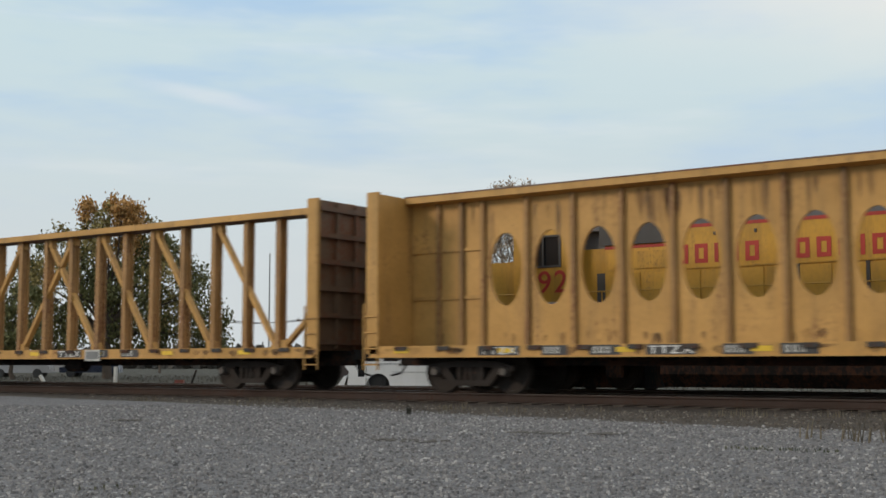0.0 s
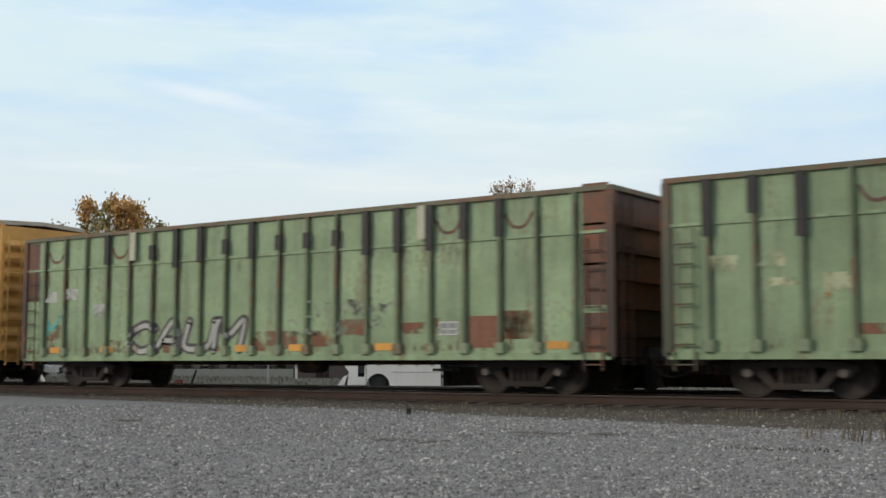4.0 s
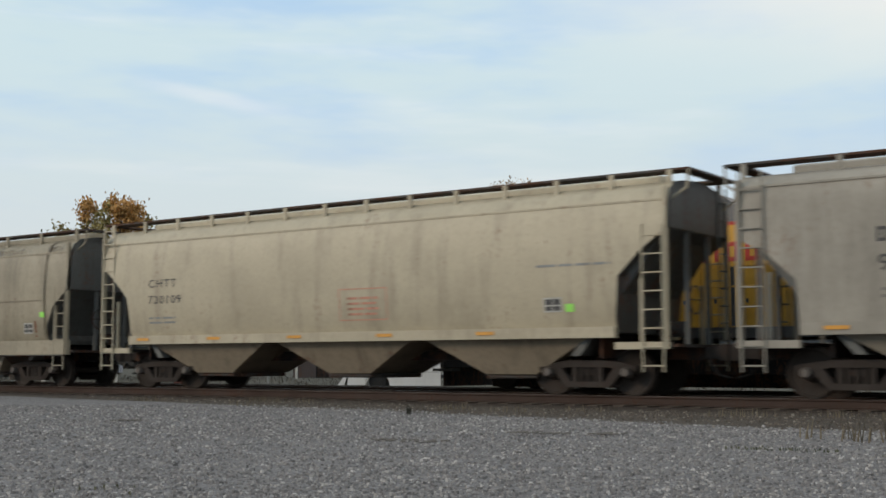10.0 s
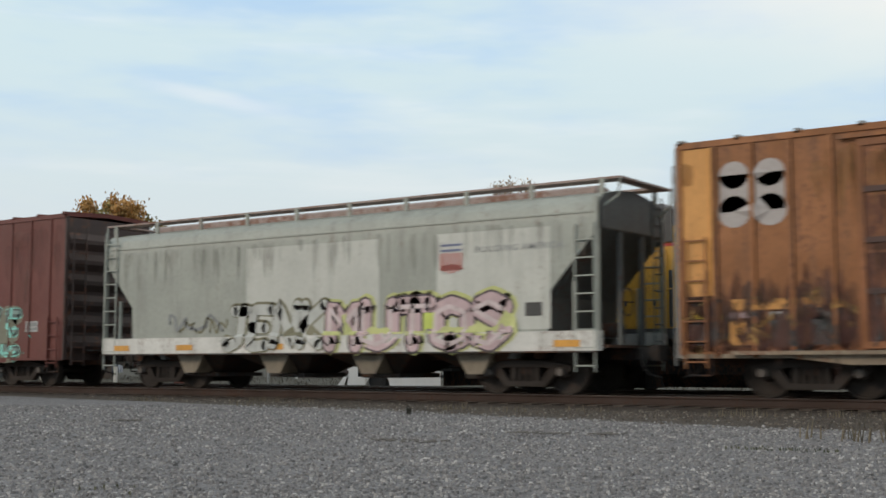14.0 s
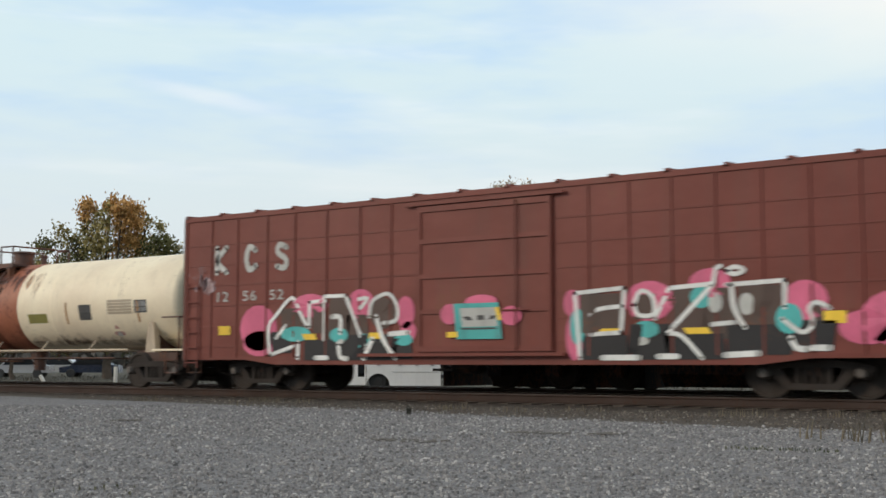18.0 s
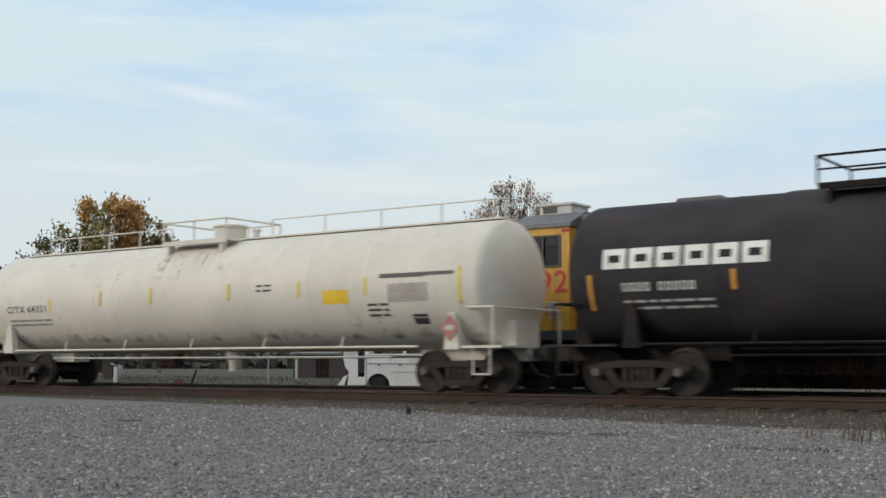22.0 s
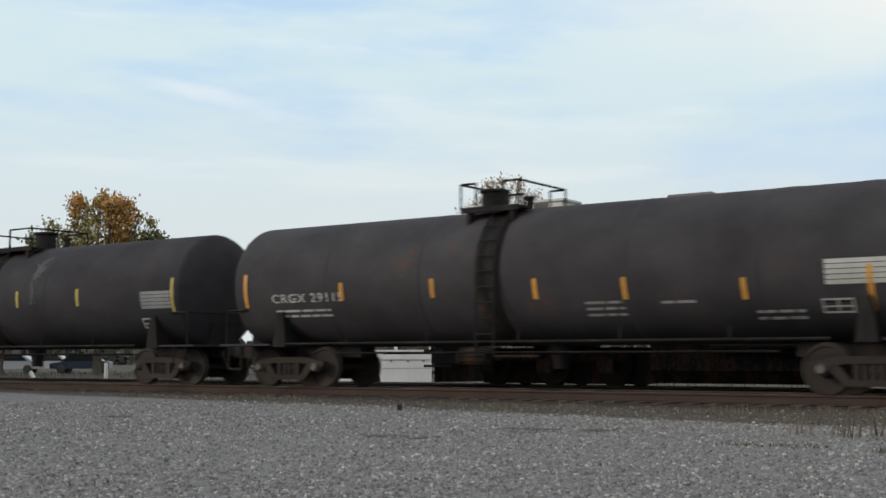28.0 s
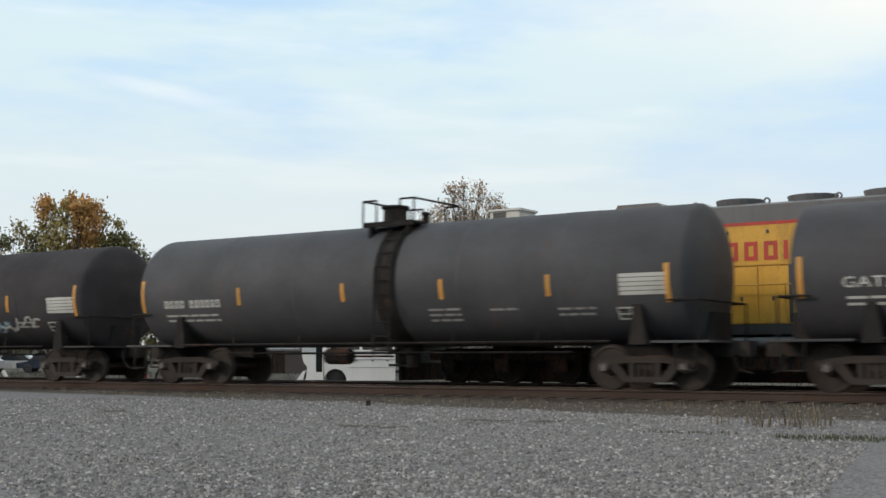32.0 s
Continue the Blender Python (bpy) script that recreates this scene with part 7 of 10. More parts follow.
            e.stroke([(x + 0.2, 1.0), (x + 0.24, 1.5), (x + 0.18, 1.95)], 0.05).stroke([(x + 0.2, 1.5), (x + 0.6, rnd.uniform(1.4, 1.6))], 0.06).stroke([(x + 0.48, 1.0), (x + 0.45, 1.4)], 0.05)
        top = part("graffiti", d.mesh("graffiti"), paint("spray old white", (0.44, 0.42, 0.38), rust=0.08, dirt=0.45, fade=0.6), car, "worn white graffiti slabs")
        part("graffiti", e.mesh("graffiti"), worn(MDOOR), top)
        smear(car, sf, 1.3, 4.9, 0.95, 2.05, 40, OFFWHITE, 113, 0.5, 0.5)
        sill_reflectors(car, sf, (-4.0, 1.3, 4.4), 1.05, YELLOW, 0.16, 0.42)
        smear(car, sf, 5.6, 7.0, 0.9, 1.5, 16, OFFWHITE, 114, 0.4, 0.4)
        part("sticker", Decal(sf, 0.01).rect(6.3, 6.55, 1.75, 1.95).mesh("sticker"), GREEN_DOT, car)
        part("sticker", Decal(sf, 0.008).rect(6.26, 6.62, 1.68, 2.1).mesh("sticker"), LETTER_BLACK, car)
    else:
        part("patch", Decal(sf, 0.004).rect(-h + 0.02, -6.8, 1.9, 4.7, 0.1).mesh("patch"), OCH2, car)
        rnd = random.Random(115)
        d, e = Decal(sf, 0.006), Decal(sf, 0.010)
        for a, b in zip([q for q in rb if 1.2 < q < 6.3], [q for q in rb if 2.0 < q < 7.0]):
            n = 5
            for q in range(n):
                x0, x1 = a + 0.05 + (b - a - 0.1) * q / n, a + 0.05 + (b - a - 0.1) * (q + rnd.uniform(0.7, 1.0)) / n
                d.rect(x0, x1, 0.86 + rnd.uniform(0, 0.12), rnd.uniform(1.55, 2.1), 0.5)
            e.stroke([(a + rnd.uniform(0.1, 0.3), 1.0), (a + rnd.uniform(0.2, 0.6), 1.4), (a + rnd.uniform(0.1, 0.5), 1.9)], 0.07)
            e.stroke([(a + 0.1, rnd.uniform(1.0, 1.6)), (b - 0.1, rnd.uniform(1.1, 1.7))], 0.05)
        p = part("graffiti", d.mesh("graffiti"), paint("spray chalk white", (0.58, 0.57, 0.53), rust=0.02, dirt=0.45, fade=0.6), car, "worn white graffiti slabs with black strokes")
        part("graffiti", e.mesh("graffiti"), LETTER_BLACK, p)
        smear(car, sf, -7.3, 7.2, 0.82, 1.0, 60, MDOOR, 133, 0.6, 0.2)
        smear(car, sf, -7.3, -4.3, 0.85, 1.9, 26, LETTER_BLACK, 116, 0.4, 0.3)
        smear(car, sf, -7.3, -4.3, 0.85, 1.9, 30, OCH, 117, 0.35, 0.3)
        cream, soot = Decal(flat(-1.59), 0.004), Decal(flat(-1.59), 0.008)
        for x0, x1 in ((-3.85, -1.85), (-1.05, 0.95)):
            q = x0
            while q < x1 - 0.2:
                w = rnd.uniform(0.18, 0.45)
                z0 = rnd.uniform(0.95, 1.2)
                z1 = rnd.uniform(1.5, 2.15)
                if rnd.random() < 0.75:
                    cream.rect(q, min(q + w, x1), z0, z1, slant=rnd.uniform(-0.06, 0.06))
                soot.rect(q + 0.05, min(q + w * 0.7, x1), z0 + 0.1, z0 + rnd.uniform(0.2, 0.45))
                soot.stroke([(q, z0), (q + w * 0.6, (z0 + z1) / 2), (q + w * 0.2, z1)], 0.05)
                q += w + 0.04
        slabs = part("graffiti", cream.mesh("graffiti"), worn(paint("spray dirty cream", (0.40, 0.36, 0.26))), car, "cream and black graffiti slabs across both doors")
        part("graffiti", soot.mesh("graffiti"), worn(LETTER_BLACK), slabs)
        part("patch", Decal(sf, 0.0036).rect(dr[1] + 0.15, 6.22, 2.06, 2.30, 0.08).mesh("patch"), OCH2, car, "band of fresh orange paint")
        part("patch", Decal(sf, 0.0036).rect(-6.75, -4.35, 1.62, 1.82, 0.08).mesh("patch"), worn(OCH2), car)
        spikes = Decal(sf, 0.007)
        for x in (1.75, 2.95, 3.75, 4.55):
            spikes.rect(x, x + 0.22, 1.6, rnd.uniform(2.25, 2.5), 0.06, 0.3, slant=rnd.uniform(-0.2, 0.1))
        part("graffiti", spikes.mesh("graffiti"), worn(WHITE), p)
        for i, x in enumerate((-7.2, -6.5, -5.75, -5.0)):
            part("patch", Decal(sf, 0.008).rect(x, x + 0.5, 0.98, 1.42, 0.1).mesh("patch"), worn((LETTER_BLACK, OCH2, LETTER_BLACK, LETTER_BLACK)[i]), car)
            part("patch", Decal(sf, 0.008).rect(x, x + 0.55, 1.48, 1.58, 0.1).mesh("patch"), worn((YELLOW, PALEPINK, OFFWHITE, OFFWHITE)[i]), car)
        part("patch", Decal(sf, 0.006).rect(6.25, 7.3, 1.95, 2.7, 0.1).mesh("patch"), OCH2, car)
        part("patch", Decal(sf, 0.006).rect(6.25, 7.3, 1.0, 1.94, 0.1).mesh("patch"), OCH, car)
        part("sticker", Decal(sf, 0.01).rect(5.75, 6.2, 0.9, 1.9).mesh("sticker"), LETTER_BLACK, car)

# grey and white hopper with pink graffiti
M = paint("grey green hopper paint", (0.33, 0.345, 0.305), rust=0.06, dirt=0.30, fade=0.3)
MRF = paint("rusty pink roof edge", (0.30, 0.23, 0.205), rust=0.45, dirt=0.4)
car, sf = hopper("covered_hopper", "grey covered hopper with white panels, shield and pink graffiti", -315.96, -330.99, M, eave=4.24, zs=1.2, profile=STRAIGHT, cut=((0.0, 3.35), (0.6, 2.7), (1.12, 2.12), (1.18, 1.45)), bays=4, deep=True, end_mat=MG, seam=3.69, walk_z=4.36, posts=9, roof=MRF, rail_mat=MRF, sill_mat=paint("white sill paint", (0.58, 0.57, 0.53), rust=0.15), bay_mat=MD)
PW = paint("white repaint panel", (0.50, 0.505, 0.46), rust=0.03, dirt=0.2)
for x0, x1 in ((-2.2, 1.95), (3.55, 6.4)):
    part("patch", Decal(sf, 0.003).rect(x0, x1, 1.35, 3.45, 0.4, 0.2).mesh("patch"), PW, car, "paler repainted panel")
part("roof_edge", Shape().prism([(-1.45, 3.60), (-1.49, 3.60), (-1.40, 3.86), (-1.34, 3.90)], -7.5, 7.5, "x"), MRF, car)
shield(car, sf, 3.62, 2.55, 0.62, 0.72)
low = lambda x, z: -1.566 if z < 1.32 else sf(x, z)
OLIVE = spray("olive", (0.16, 0.15, 0.09))
piece(car, low, "MUTOS", 0.45, 5.45, 1.05, 1.98, ((spray("yellow green", (0.50, 0.52, 0.20)), 0.56, 1.0, 0.04), (spray("plum black", (0.07, 0.05, 0.06)), 0.46, 1.0, 0.0), (PALEPINK, 0.36, 1.0, 0.0), (spray("washed pink", (0.60, 0.50, 0.50)), 0.10, 1.0, -0.06)), 122, fill=0.78, sharp=True)
piece(car, low, "JENK", -3.0, 0.3, 1.05, 2.05, ((OLIVE, 0.36, 1.0, 0.03), (spray("chalk grey", (0.46, 0.47, 0.44)), 0.26, 1.0, 0.0)), 123, lean=0.15, fill=0.72, sharp=True)
scribble(car, sf, -4.6, -2.8, 1.35, 1.85, 18, OLIVE, 125, 0.06)
number(car, "BUILDING AMERICA", 4.55, 3.0, 0.13, GREYPAINT, sf, wide=1.15)
streaks(car, sf, -7.3, 7.3, 3.6, 0.9, 70, paint("grey dust run", (0.24, 0.235, 0.20)), 985, (0.04, 0.2), most=0.3)
scribble(car, sf, -5.0, -3.0, 1.4, 1.9, 12, GREYPAINT, 124, 0.08)
part("sticker", Decal(sf, 0.012).rect(3.2, 3.55, 1.4, 1.75).mesh("sticker"), LIME, car)
cot_plate(car, sf, 5.8, 1.62, LETTER_BLACK, LETTER_BLACK, 0.4, 0.28)
sill_reflectors(car, flat(-1.56), (-7.0, -4.6, -1.5, 6.5), 0.98, ORANGE_Y, 0.6, 0.14)

# maroon box car with mint graffiti
M = paint("brown maroon box car paint", (0.112, 0.023, 0.016), rust=0.08, dirt=0.16, fade=0.35)
ME = paint("grimy brown ends", (0.05, 0.033, 0.03), rust=0.3, dirt=0.5)
dr = (-2.37, 2.29)
rb = [-9.0, -8.1, -7.35, -6.55, -5.5, -4.6, -3.5, -2.55, 2.45, 3.2, 4.1, 5.0, 5.9, 6.8, 7.7, 8.6]
car = boxcar("box_car", "long maroon box car with double doors and mint graffiti", -332.76, -351.17, 4.87, M, ME, M, dr, rb, door_ribs=2, end_ribs=6, rib_w=0.07, rib_d=0.035)
sf = over_ribs(-1.5, rb, 0.07, 0.035)
piece(car, sf, "SHAKE", 2.65, 7.3, 0.95, 2.12, ((spray("moss", (0.17, 0.17, 0.12)), 0.55, 1.0, -0.08), (MINT, 0.33, 1.0, 0.0), (spray("deep sage", (0.085, 0.12, 0.11)), 0.26, 1.0, 0.02), (spray("sage", (0.20, 0.29, 0.26)), 0.10, 1.0, 0.05), (MINT, 0.07, 0.6, -0.07)), 131, lean=0.1, fill=0.66, sharp=True)
streaks(car, sf, -9.0, 9.0, 4.6, 2.2, 60, paint("dusty maroon run", (0.17, 0.065, 0.05)), 986, (0.3, 0.9), 0.3, most=0.3)
smear(car, sf, 2.3, 7.8, 0.8, 1.9, 20, MINT, 132, 0.5, 0.4)
number(car, "SM", -8.4, 2.72, 0.25, OFFWHITE, sf)
number(car, "W", -7.2, 2.72, 0.25, OFFWHITE, sf)
number(car, "608", -8.4, 2.32, 0.24, OFFWHITE, sf)
number(car, "029", -7.3, 2.32, 0.24, OFFWHITE, sf)
data_marks(car, sf, -8.4, 1.75, OFFWHITE, 133, 2, 0.7)
data_marks(car, sf, -8.3, 1.3, OFFWHITE, 134, 1, 0.55)
for x in (-1.6, 0.9):
    data_marks(car, flat(-1.56), x, 4.05, OFFWHITE, 135, 4, 0.8)
for x, z in ((-1.4, 2.2), (1.2, 2.25), (1.6, 2.2), (-2.0, 1.65), (-1.6, 1.7), (0.9, 1.75), (1.5, 1.7), (-0.8, 1.7), (1.8, 2.6)):
    part("patch", Decal(flat(-1.56), 0.006).rect(x, x + 0.22, z, z + 0.13).mesh("patch"), OFFWHITE, car)
for x in (-8.4, -5.9, -3.6):
    part("reflector", Decal(sf, 0.01).rect(x, x + 0.5, 0.98, 1.12).mesh("reflector"), ORANGE_Y, car)
cot_plate(car, sf, 7.55, 1.55, OFFWHITE, GREYPAINT, 0.55, 0.3)
for x in (-6.0, 4.6):
    part("side_hatch", Shape().box(x - 0.36, x + 0.36, -1.525, -1.495, 1.5, 4.1), M, car)

# short pale hopper with large dark letters
M = paint("pale grey hopper paint", (0.54, 0.57, 0.56), rust=0.05, dirt=0.22, fade=0.3)
car, sf = hopper("covered_hopper", "short pale grey two-bay hopper with large dark lettering", -352.98, -364.13, M, eave=4.15, zs=1.38, profile=STRAIGHT, cut=((0.0, 3.65), (1.3, 2.45), (1.34, 1.42)), bays=2, end_mat=MG, seam=0, walk_z=4.26, posts=3, ribs=14, reach=2.9, rib_mat=M, bay_mat=MD)
rsf = lambda x, z: -1.52
d = Decal(rsf, 0.006)
blocks(d, "ooioo", -2.45, 3.08, 0.40, 0.62, w=0.10)
blocks(d, "oooiiio", -3.1, 2.50, 0.38, 0.80, w=0.09)
part("lettering", d.mesh("lettering"), paint("dark teal letters", (0.055, 0.075, 0.075)), car, "two rows of large dark letter shapes")
smear(car, rsf, -2.4, 2.0, 1.45, 1.75, 26, paint("old rusty spray", (0.38, 0.25, 0.19)), 141, 0.4, 0.3)
cot_plate(car, rsf, 3.4, 1.6, LETTER_BLACK, LETTER_BLACK, 0.42, 0.3)
data_marks(car, rsf, -4.2, 2.1, GREYPAINT, 142, 2, 0.9)
sill_reflectors(car, flat(-1.54), (-3.6, 2.0), 1.36, ORANGE_Y, 0.8)

# grey hopper behind it
M = paint("drab grey hopper paint", (0.37, 0.375, 0.335), rust=0.06, dirt=0.3, fade=0.35)
car, sf = hopper("covered_hopper", "drab grey two-bay covered hopper", -365.52, -377.8, M, eave=4.27, zs=1.25, cut=((0.0, 2.95), (0.9, 2.0), (1.1, 1.3)), bays=2, end_mat=MG, bay_mat=MD, seam=3.76, walk_z=4.36, posts=9)
data_marks(car, sf, 3.6, 2.7, GREYPAINT, 151, 2, 0.9)
cot_plate(car, sf, 3.4, 1.6, OFFWHITE, LETTER_BLACK)

# maroon box car with a bare silver end half
M = paint("dark maroon box car paint", (0.118, 0.029, 0.025), rust=0.12, dirt=0.30, fade=0.5)
MS = paint("flaking silver overpaint", (0.42, 0.40, 0.37), rust=0.22, dirt=0.35, fade=0.6, rust_color=(0.20, 0.06, 0.045))
dr = (-1.88, 1.7)
rb = [-7.5, -6.85, -6.1, -5.35, -4.6, -3.85, -3.1, -2.4, 2.1, 2.9, 3.7, 4.5, 5.3, 6.1, 6.9, 7.5]
car = boxcar("box_car", "maroon box car half overpainted in flaking silver", -379.3, -394.58, 4.34, M, ME, MROOF, dr, rb, door_ribs=3, end_ribs=8)
sf = over_ribs(-1.5, rb, 0.09, 0.05)
part("patch", Decal(sf, 0.003).rect(-7.0, -2.0, 1.1, 4.15, 0.07, 0.5).mesh("patch"), MS, car, "flaking silver overpaint on ribbed steel")
part("patch", Decal(sf, 0.003).rect(-7.62, -7.02, 2.9, 4.15, 0.07, 0.5).mesh("patch"), MS, car)
graffiti(car, sf, -4.9, -1.95, 0.72, 2.0, 4, OFFWHITE, GREYPAINT, 161, weight=0.40, cloud=OFFWHITE)
part("patch", Decal(sf, 0.006).rect(-6.7, -6.3, 1.85, 2.05).mesh("patch"), OCH2, car)
for x, z, w, hh in ((-1.0, 3.85, 0.7, 0.06), (-0.95, 3.72, 0.65, 0.06), (-0.85, 3.6, 0.5, 0.06), (-1.45, 3.1, 0.25, 0.07), (-0.1, 2.75, 0.5, 0.14), (0.0, 2.0, 0.2, 0.3)):
    part("patch", Decal(flat(-1.56), 0.006).rect(x, x + w, z, z + hh).mesh("patch"), OFFWHITE, car)
part("patch", Decal(sf, 0.008).rect(-2.75, -2.4, 2.6, 2.95).mesh("patch"), OFFWHITE, car)

# red ribbed box car with pink, black and white graffiti
M = paint("red brown box car paint", (0.150, 0.028, 0.017), rust=0.08, dirt=0.18, fade=0.35)
dr = (-1.74, 1.70)
rb = [-9.1, -8.2, -7.3, -6.3, -5.4, -4.4, -3.4, -2.5, 2.5, 3.4, 4.3, 5.2, 6.1, 7.0, 7.9, 8.9]
car = boxcar("box_car", "red-brown box car with pink, black and white graffiti", -396.52, -414.87, 4.37, M, ME, M, dr, rb, door_ribs=3, end_ribs=8, rib_w=0.06, rib_d=0.03, beads=6)
sf = over_ribs(-1.512, rb, 0.06, 0.02)
BROWNF = paint("spray brown", (0.075, 0.045, 0.035))


def fields(car, surf, lift, mat, boxes, oval=False, label=""):
    """Sprayed fields of one colour, boxes with uneven edges or clouds, in one coat."""
    d = Decal(surf, lift)
    for i, (x0, x1, z0, z1) in enumerate(boxes):
        if oval:
            d.oval((x0 + x1) / 2, (z0 + z1) / 2, (x1 - x0) * 0.56, (z1 - z0) * 0.56)
        else:
            d.rect(x0, x1, z0, z1, slant=0.08 * (i % 3 - 1))
    part("graffiti", d.mesh("graffiti"), mat, car, label)


def letter_lines(car, surf, lift, mat, lines_of, w):
    d = Decal(surf, lift)
    for pts in lines_of:
        d.stroke(pts, w)
    part("graffiti", d.mesh("graffiti"), mat, car)


fields(car, sf, 0.006, PINK, ((-7.1, -6.0, 1.0, 2.0), (-7.0, -6.0, 0.85, 1.4), (-5.4, -4.4, 1.75, 2.25), (-3.7, -3.0, 1.7, 2.3), (-2.3, -1.85, 1.45, 2.1), (-2.2, -1.8, 1.15, 1.55), (2.0, 2.35, 0.75, 1.6), (1.95, 2.3, 1.6, 2.1), (3.35, 4.3, 1.5, 2.2), (4.7, 5.45, 1.9, 2.4), (6.5, 7.25, 1.45, 2.1), (7.5, 8.4, 1.0, 1.55), (7.9, 8.9, 1.0, 1.85)), True, "pink sprayed clouds")
fields(car, sf, 0.008, BROWNF, ((-5.75, -5.05, 1.35, 1.95), (-4.8, -4.4, 1.35, 2.05), (-4.35, -3.7, 1.2, 2.15), (-3.7, -3.1, 1.2, 1.75), (2.3, 3.2, 1.25, 2.02), (3.5, 3.9, 1.5, 1.98), (4.25, 5.0, 1.2, 2.07), (4.95, 5.55, 1.1, 2.05), (5.55, 6.5, 1.2, 2.07), (6.95, 7.25, 1.05, 1.7)))
fields(car, sf, 0.008, BROWNF, ((-3.05, -2.4, 1.45, 2.1),), True)
fields(car, sf, 0.010, BLACK, ((-6.05, -5.45, 0.9, 1.4), (-5.05, -4.0, 0.72, 1.2), (-4.0, -2.35, 0.72, 1.3), (-2.4, -1.85, 0.75, 1.2), (2.35, 3.35, 0.72, 1.2), (3.35, 4.2, 0.72, 1.4), (4.2, 5.4, 0.72, 1.2), (5.4, 6.6, 0.8, 1.35), (6.6, 7.35, 0.88, 1.4)), label="black sprayed letter bases")
fields(car, sf, 0.012, TEAL, ((-5.75, -4.9, 1.18, 1.5), (-4.25, -3.75, 1.15, 1.45), (-3.45, -3.0, 1.0, 1.3), (-2.35, -1.9, 1.05, 1.3), (2.1, 2.4, 1.05, 1.7), (3.5, 4.0, 1.15, 1.45), (4.7, 5.1, 1.7, 2.08), (6.35, 6.8, 1.2, 1.7)), True)
fields(car, sf, 0.013, YELLOW, ((-5.05, -4.65, 1.2, 1.34), (-3.1, -2.7, 1.2, 1.34), (2.7, 3.15, 1.22, 1.33), (4.6, 5.1, 1.2, 1.32)))
fields(car, sf, 0.014, OFFWHITE, ((5.65, 5.92, 1.55, 1.92), (5.05, 5.3, 1.6, 1.95), (3.5, 3.8, 1.0, 1.15), (-4.0, -3.85, 1.1, 1.2)), True)
letter_lines(car, sf, 0.016, WHITE, (
    ((-6.15, 0.85), (-6.2, 1.5), (-5.95, 1.8), (-5.45, 2.2), (-5.2, 1.85), (-4.95, 1.5)), ((-6.15, 0.85), (-5.4, 1.05)), ((-4.9, 1.5), (-4.9, 1.8), (-4.9, 2.08)), ((-4.9, 2.08), (-4.4, 2.1)),
    ((-4.45, 1.2), (-4.45, 2.2)), ((-4.45, 2.2), (-3.8, 2.2)), ((-3.8, 2.2), (-3.2, 1.0)), ((-3.35, 1.9), (-3.15, 2.12), (-3.4, 2.1)),
    ((-3.1, 1.7), (-3.0, 2.05), (-2.55, 2.2), (-2.3, 1.9), (-2.35, 1.6), (-2.7, 1.55)), ((-5.95, 1.25), (-5.65, 1.55))), 0.085)
letter_lines(car, sf, 0.016, WHITE, (((-5.25, 1.15), (-5.25, 0.78)), ((-2.9, 1.7), (-2.7, 1.2), (-2.35, 0.76)), ((-4.0, 1.1), (-3.95, 0.8), (-3.75, 0.76)), ((-4.2, 1.72), (-3.95, 1.7), (-3.95, 1.35)),
    ((-2.5, 1.3), (-2.0, 1.33)), ((-4.7, 0.78), (-4.35, 0.78)), ((-3.25, 0.76), (-3.0, 1.2)), ((2.8, 0.76), (3.6, 0.76)), ((4.0, 0.78), (4.4, 0.78)), ((5.35, 0.8), (6.0, 0.83)), ((6.6, 1.1), (6.7, 0.92), (6.9, 0.9)), ((7.0, 0.92), (7.3, 0.92))), 0.11)
letter_lines(car, sf, 0.016, WHITE, (
    ((2.3, 0.75), (2.2, 2.05)), ((2.2, 2.05), (3.3, 2.12)), ((3.3, 2.12), (3.22, 1.25)), ((3.22, 1.25), (2.55, 1.22)), ((2.55, 1.6), (2.75, 1.72), (3.25, 1.76)), ((3.5, 1.78), (3.65, 2.05), (3.9, 1.93), (3.92, 1.6), (3.6, 1.58), (3.5, 1.78)),
    ((3.95, 1.5), (4.25, 2.08)), ((4.25, 2.08), (5.15, 2.13)), ((5.15, 2.13), (4.2, 1.22)), ((4.2, 1.22), (4.5, 1.16), (4.9, 0.75)), ((5.15, 2.13), (5.2, 2.4), (5.3, 2.45)),
    ((5.4, 2.1), (6.52, 2.14)), ((6.52, 2.14), (6.5, 1.65)), ((5.5, 2.1), (5.55, 1.65), (5.75, 1.3)), ((5.4, 2.36), (5.56, 2.43), (5.76, 2.36), (5.56, 2.29), (5.4, 2.36)),
    ((6.45, 1.45), (6.8, 1.2), (7.0, 1.33), (6.95, 1.63), (7.1, 1.73), (7.3, 1.62)), ((5.1, 1.37), (5.55, 1.4))), 0.085)
fields(car, flat(-1.588), 0.006, PINK, ((-1.05, -0.6, 1.5, 1.9), (0.5, 0.95, 1.45, 1.82), (-0.4, 0.35, 1.8, 2.08)), True)
fields(car, flat(-1.588), 0.008, TEAL, ((-0.65, 0.5, 1.16, 1.92),))
fields(car, flat(-1.588), 0.011, OFFWHITE, ((-0.5, 0.4, 1.42, 1.82),), label="white sprayed letters on teal")
fields(car, flat(-1.588), 0.013, LETTER_BLACK, ((-0.4, -0.22, 1.56, 1.64), (-0.12, 0.06, 1.56, 1.66), (0.16, 0.3, 1.57, 1.65), (-0.5, 0.4, 1.36, 1.4)))
fields(car, flat(-1.588), 0.013, YELLOW, ((0.4, 0.5, 1.55, 1.82), (-0.9, -0.62, 1.2, 1.32)))
smear(car, sf, -8.9, -8.2, 2.5, 3.2, 16, PALEPINK, 179, 0.4, 0.4)
d = Decal(sf, 0.006)
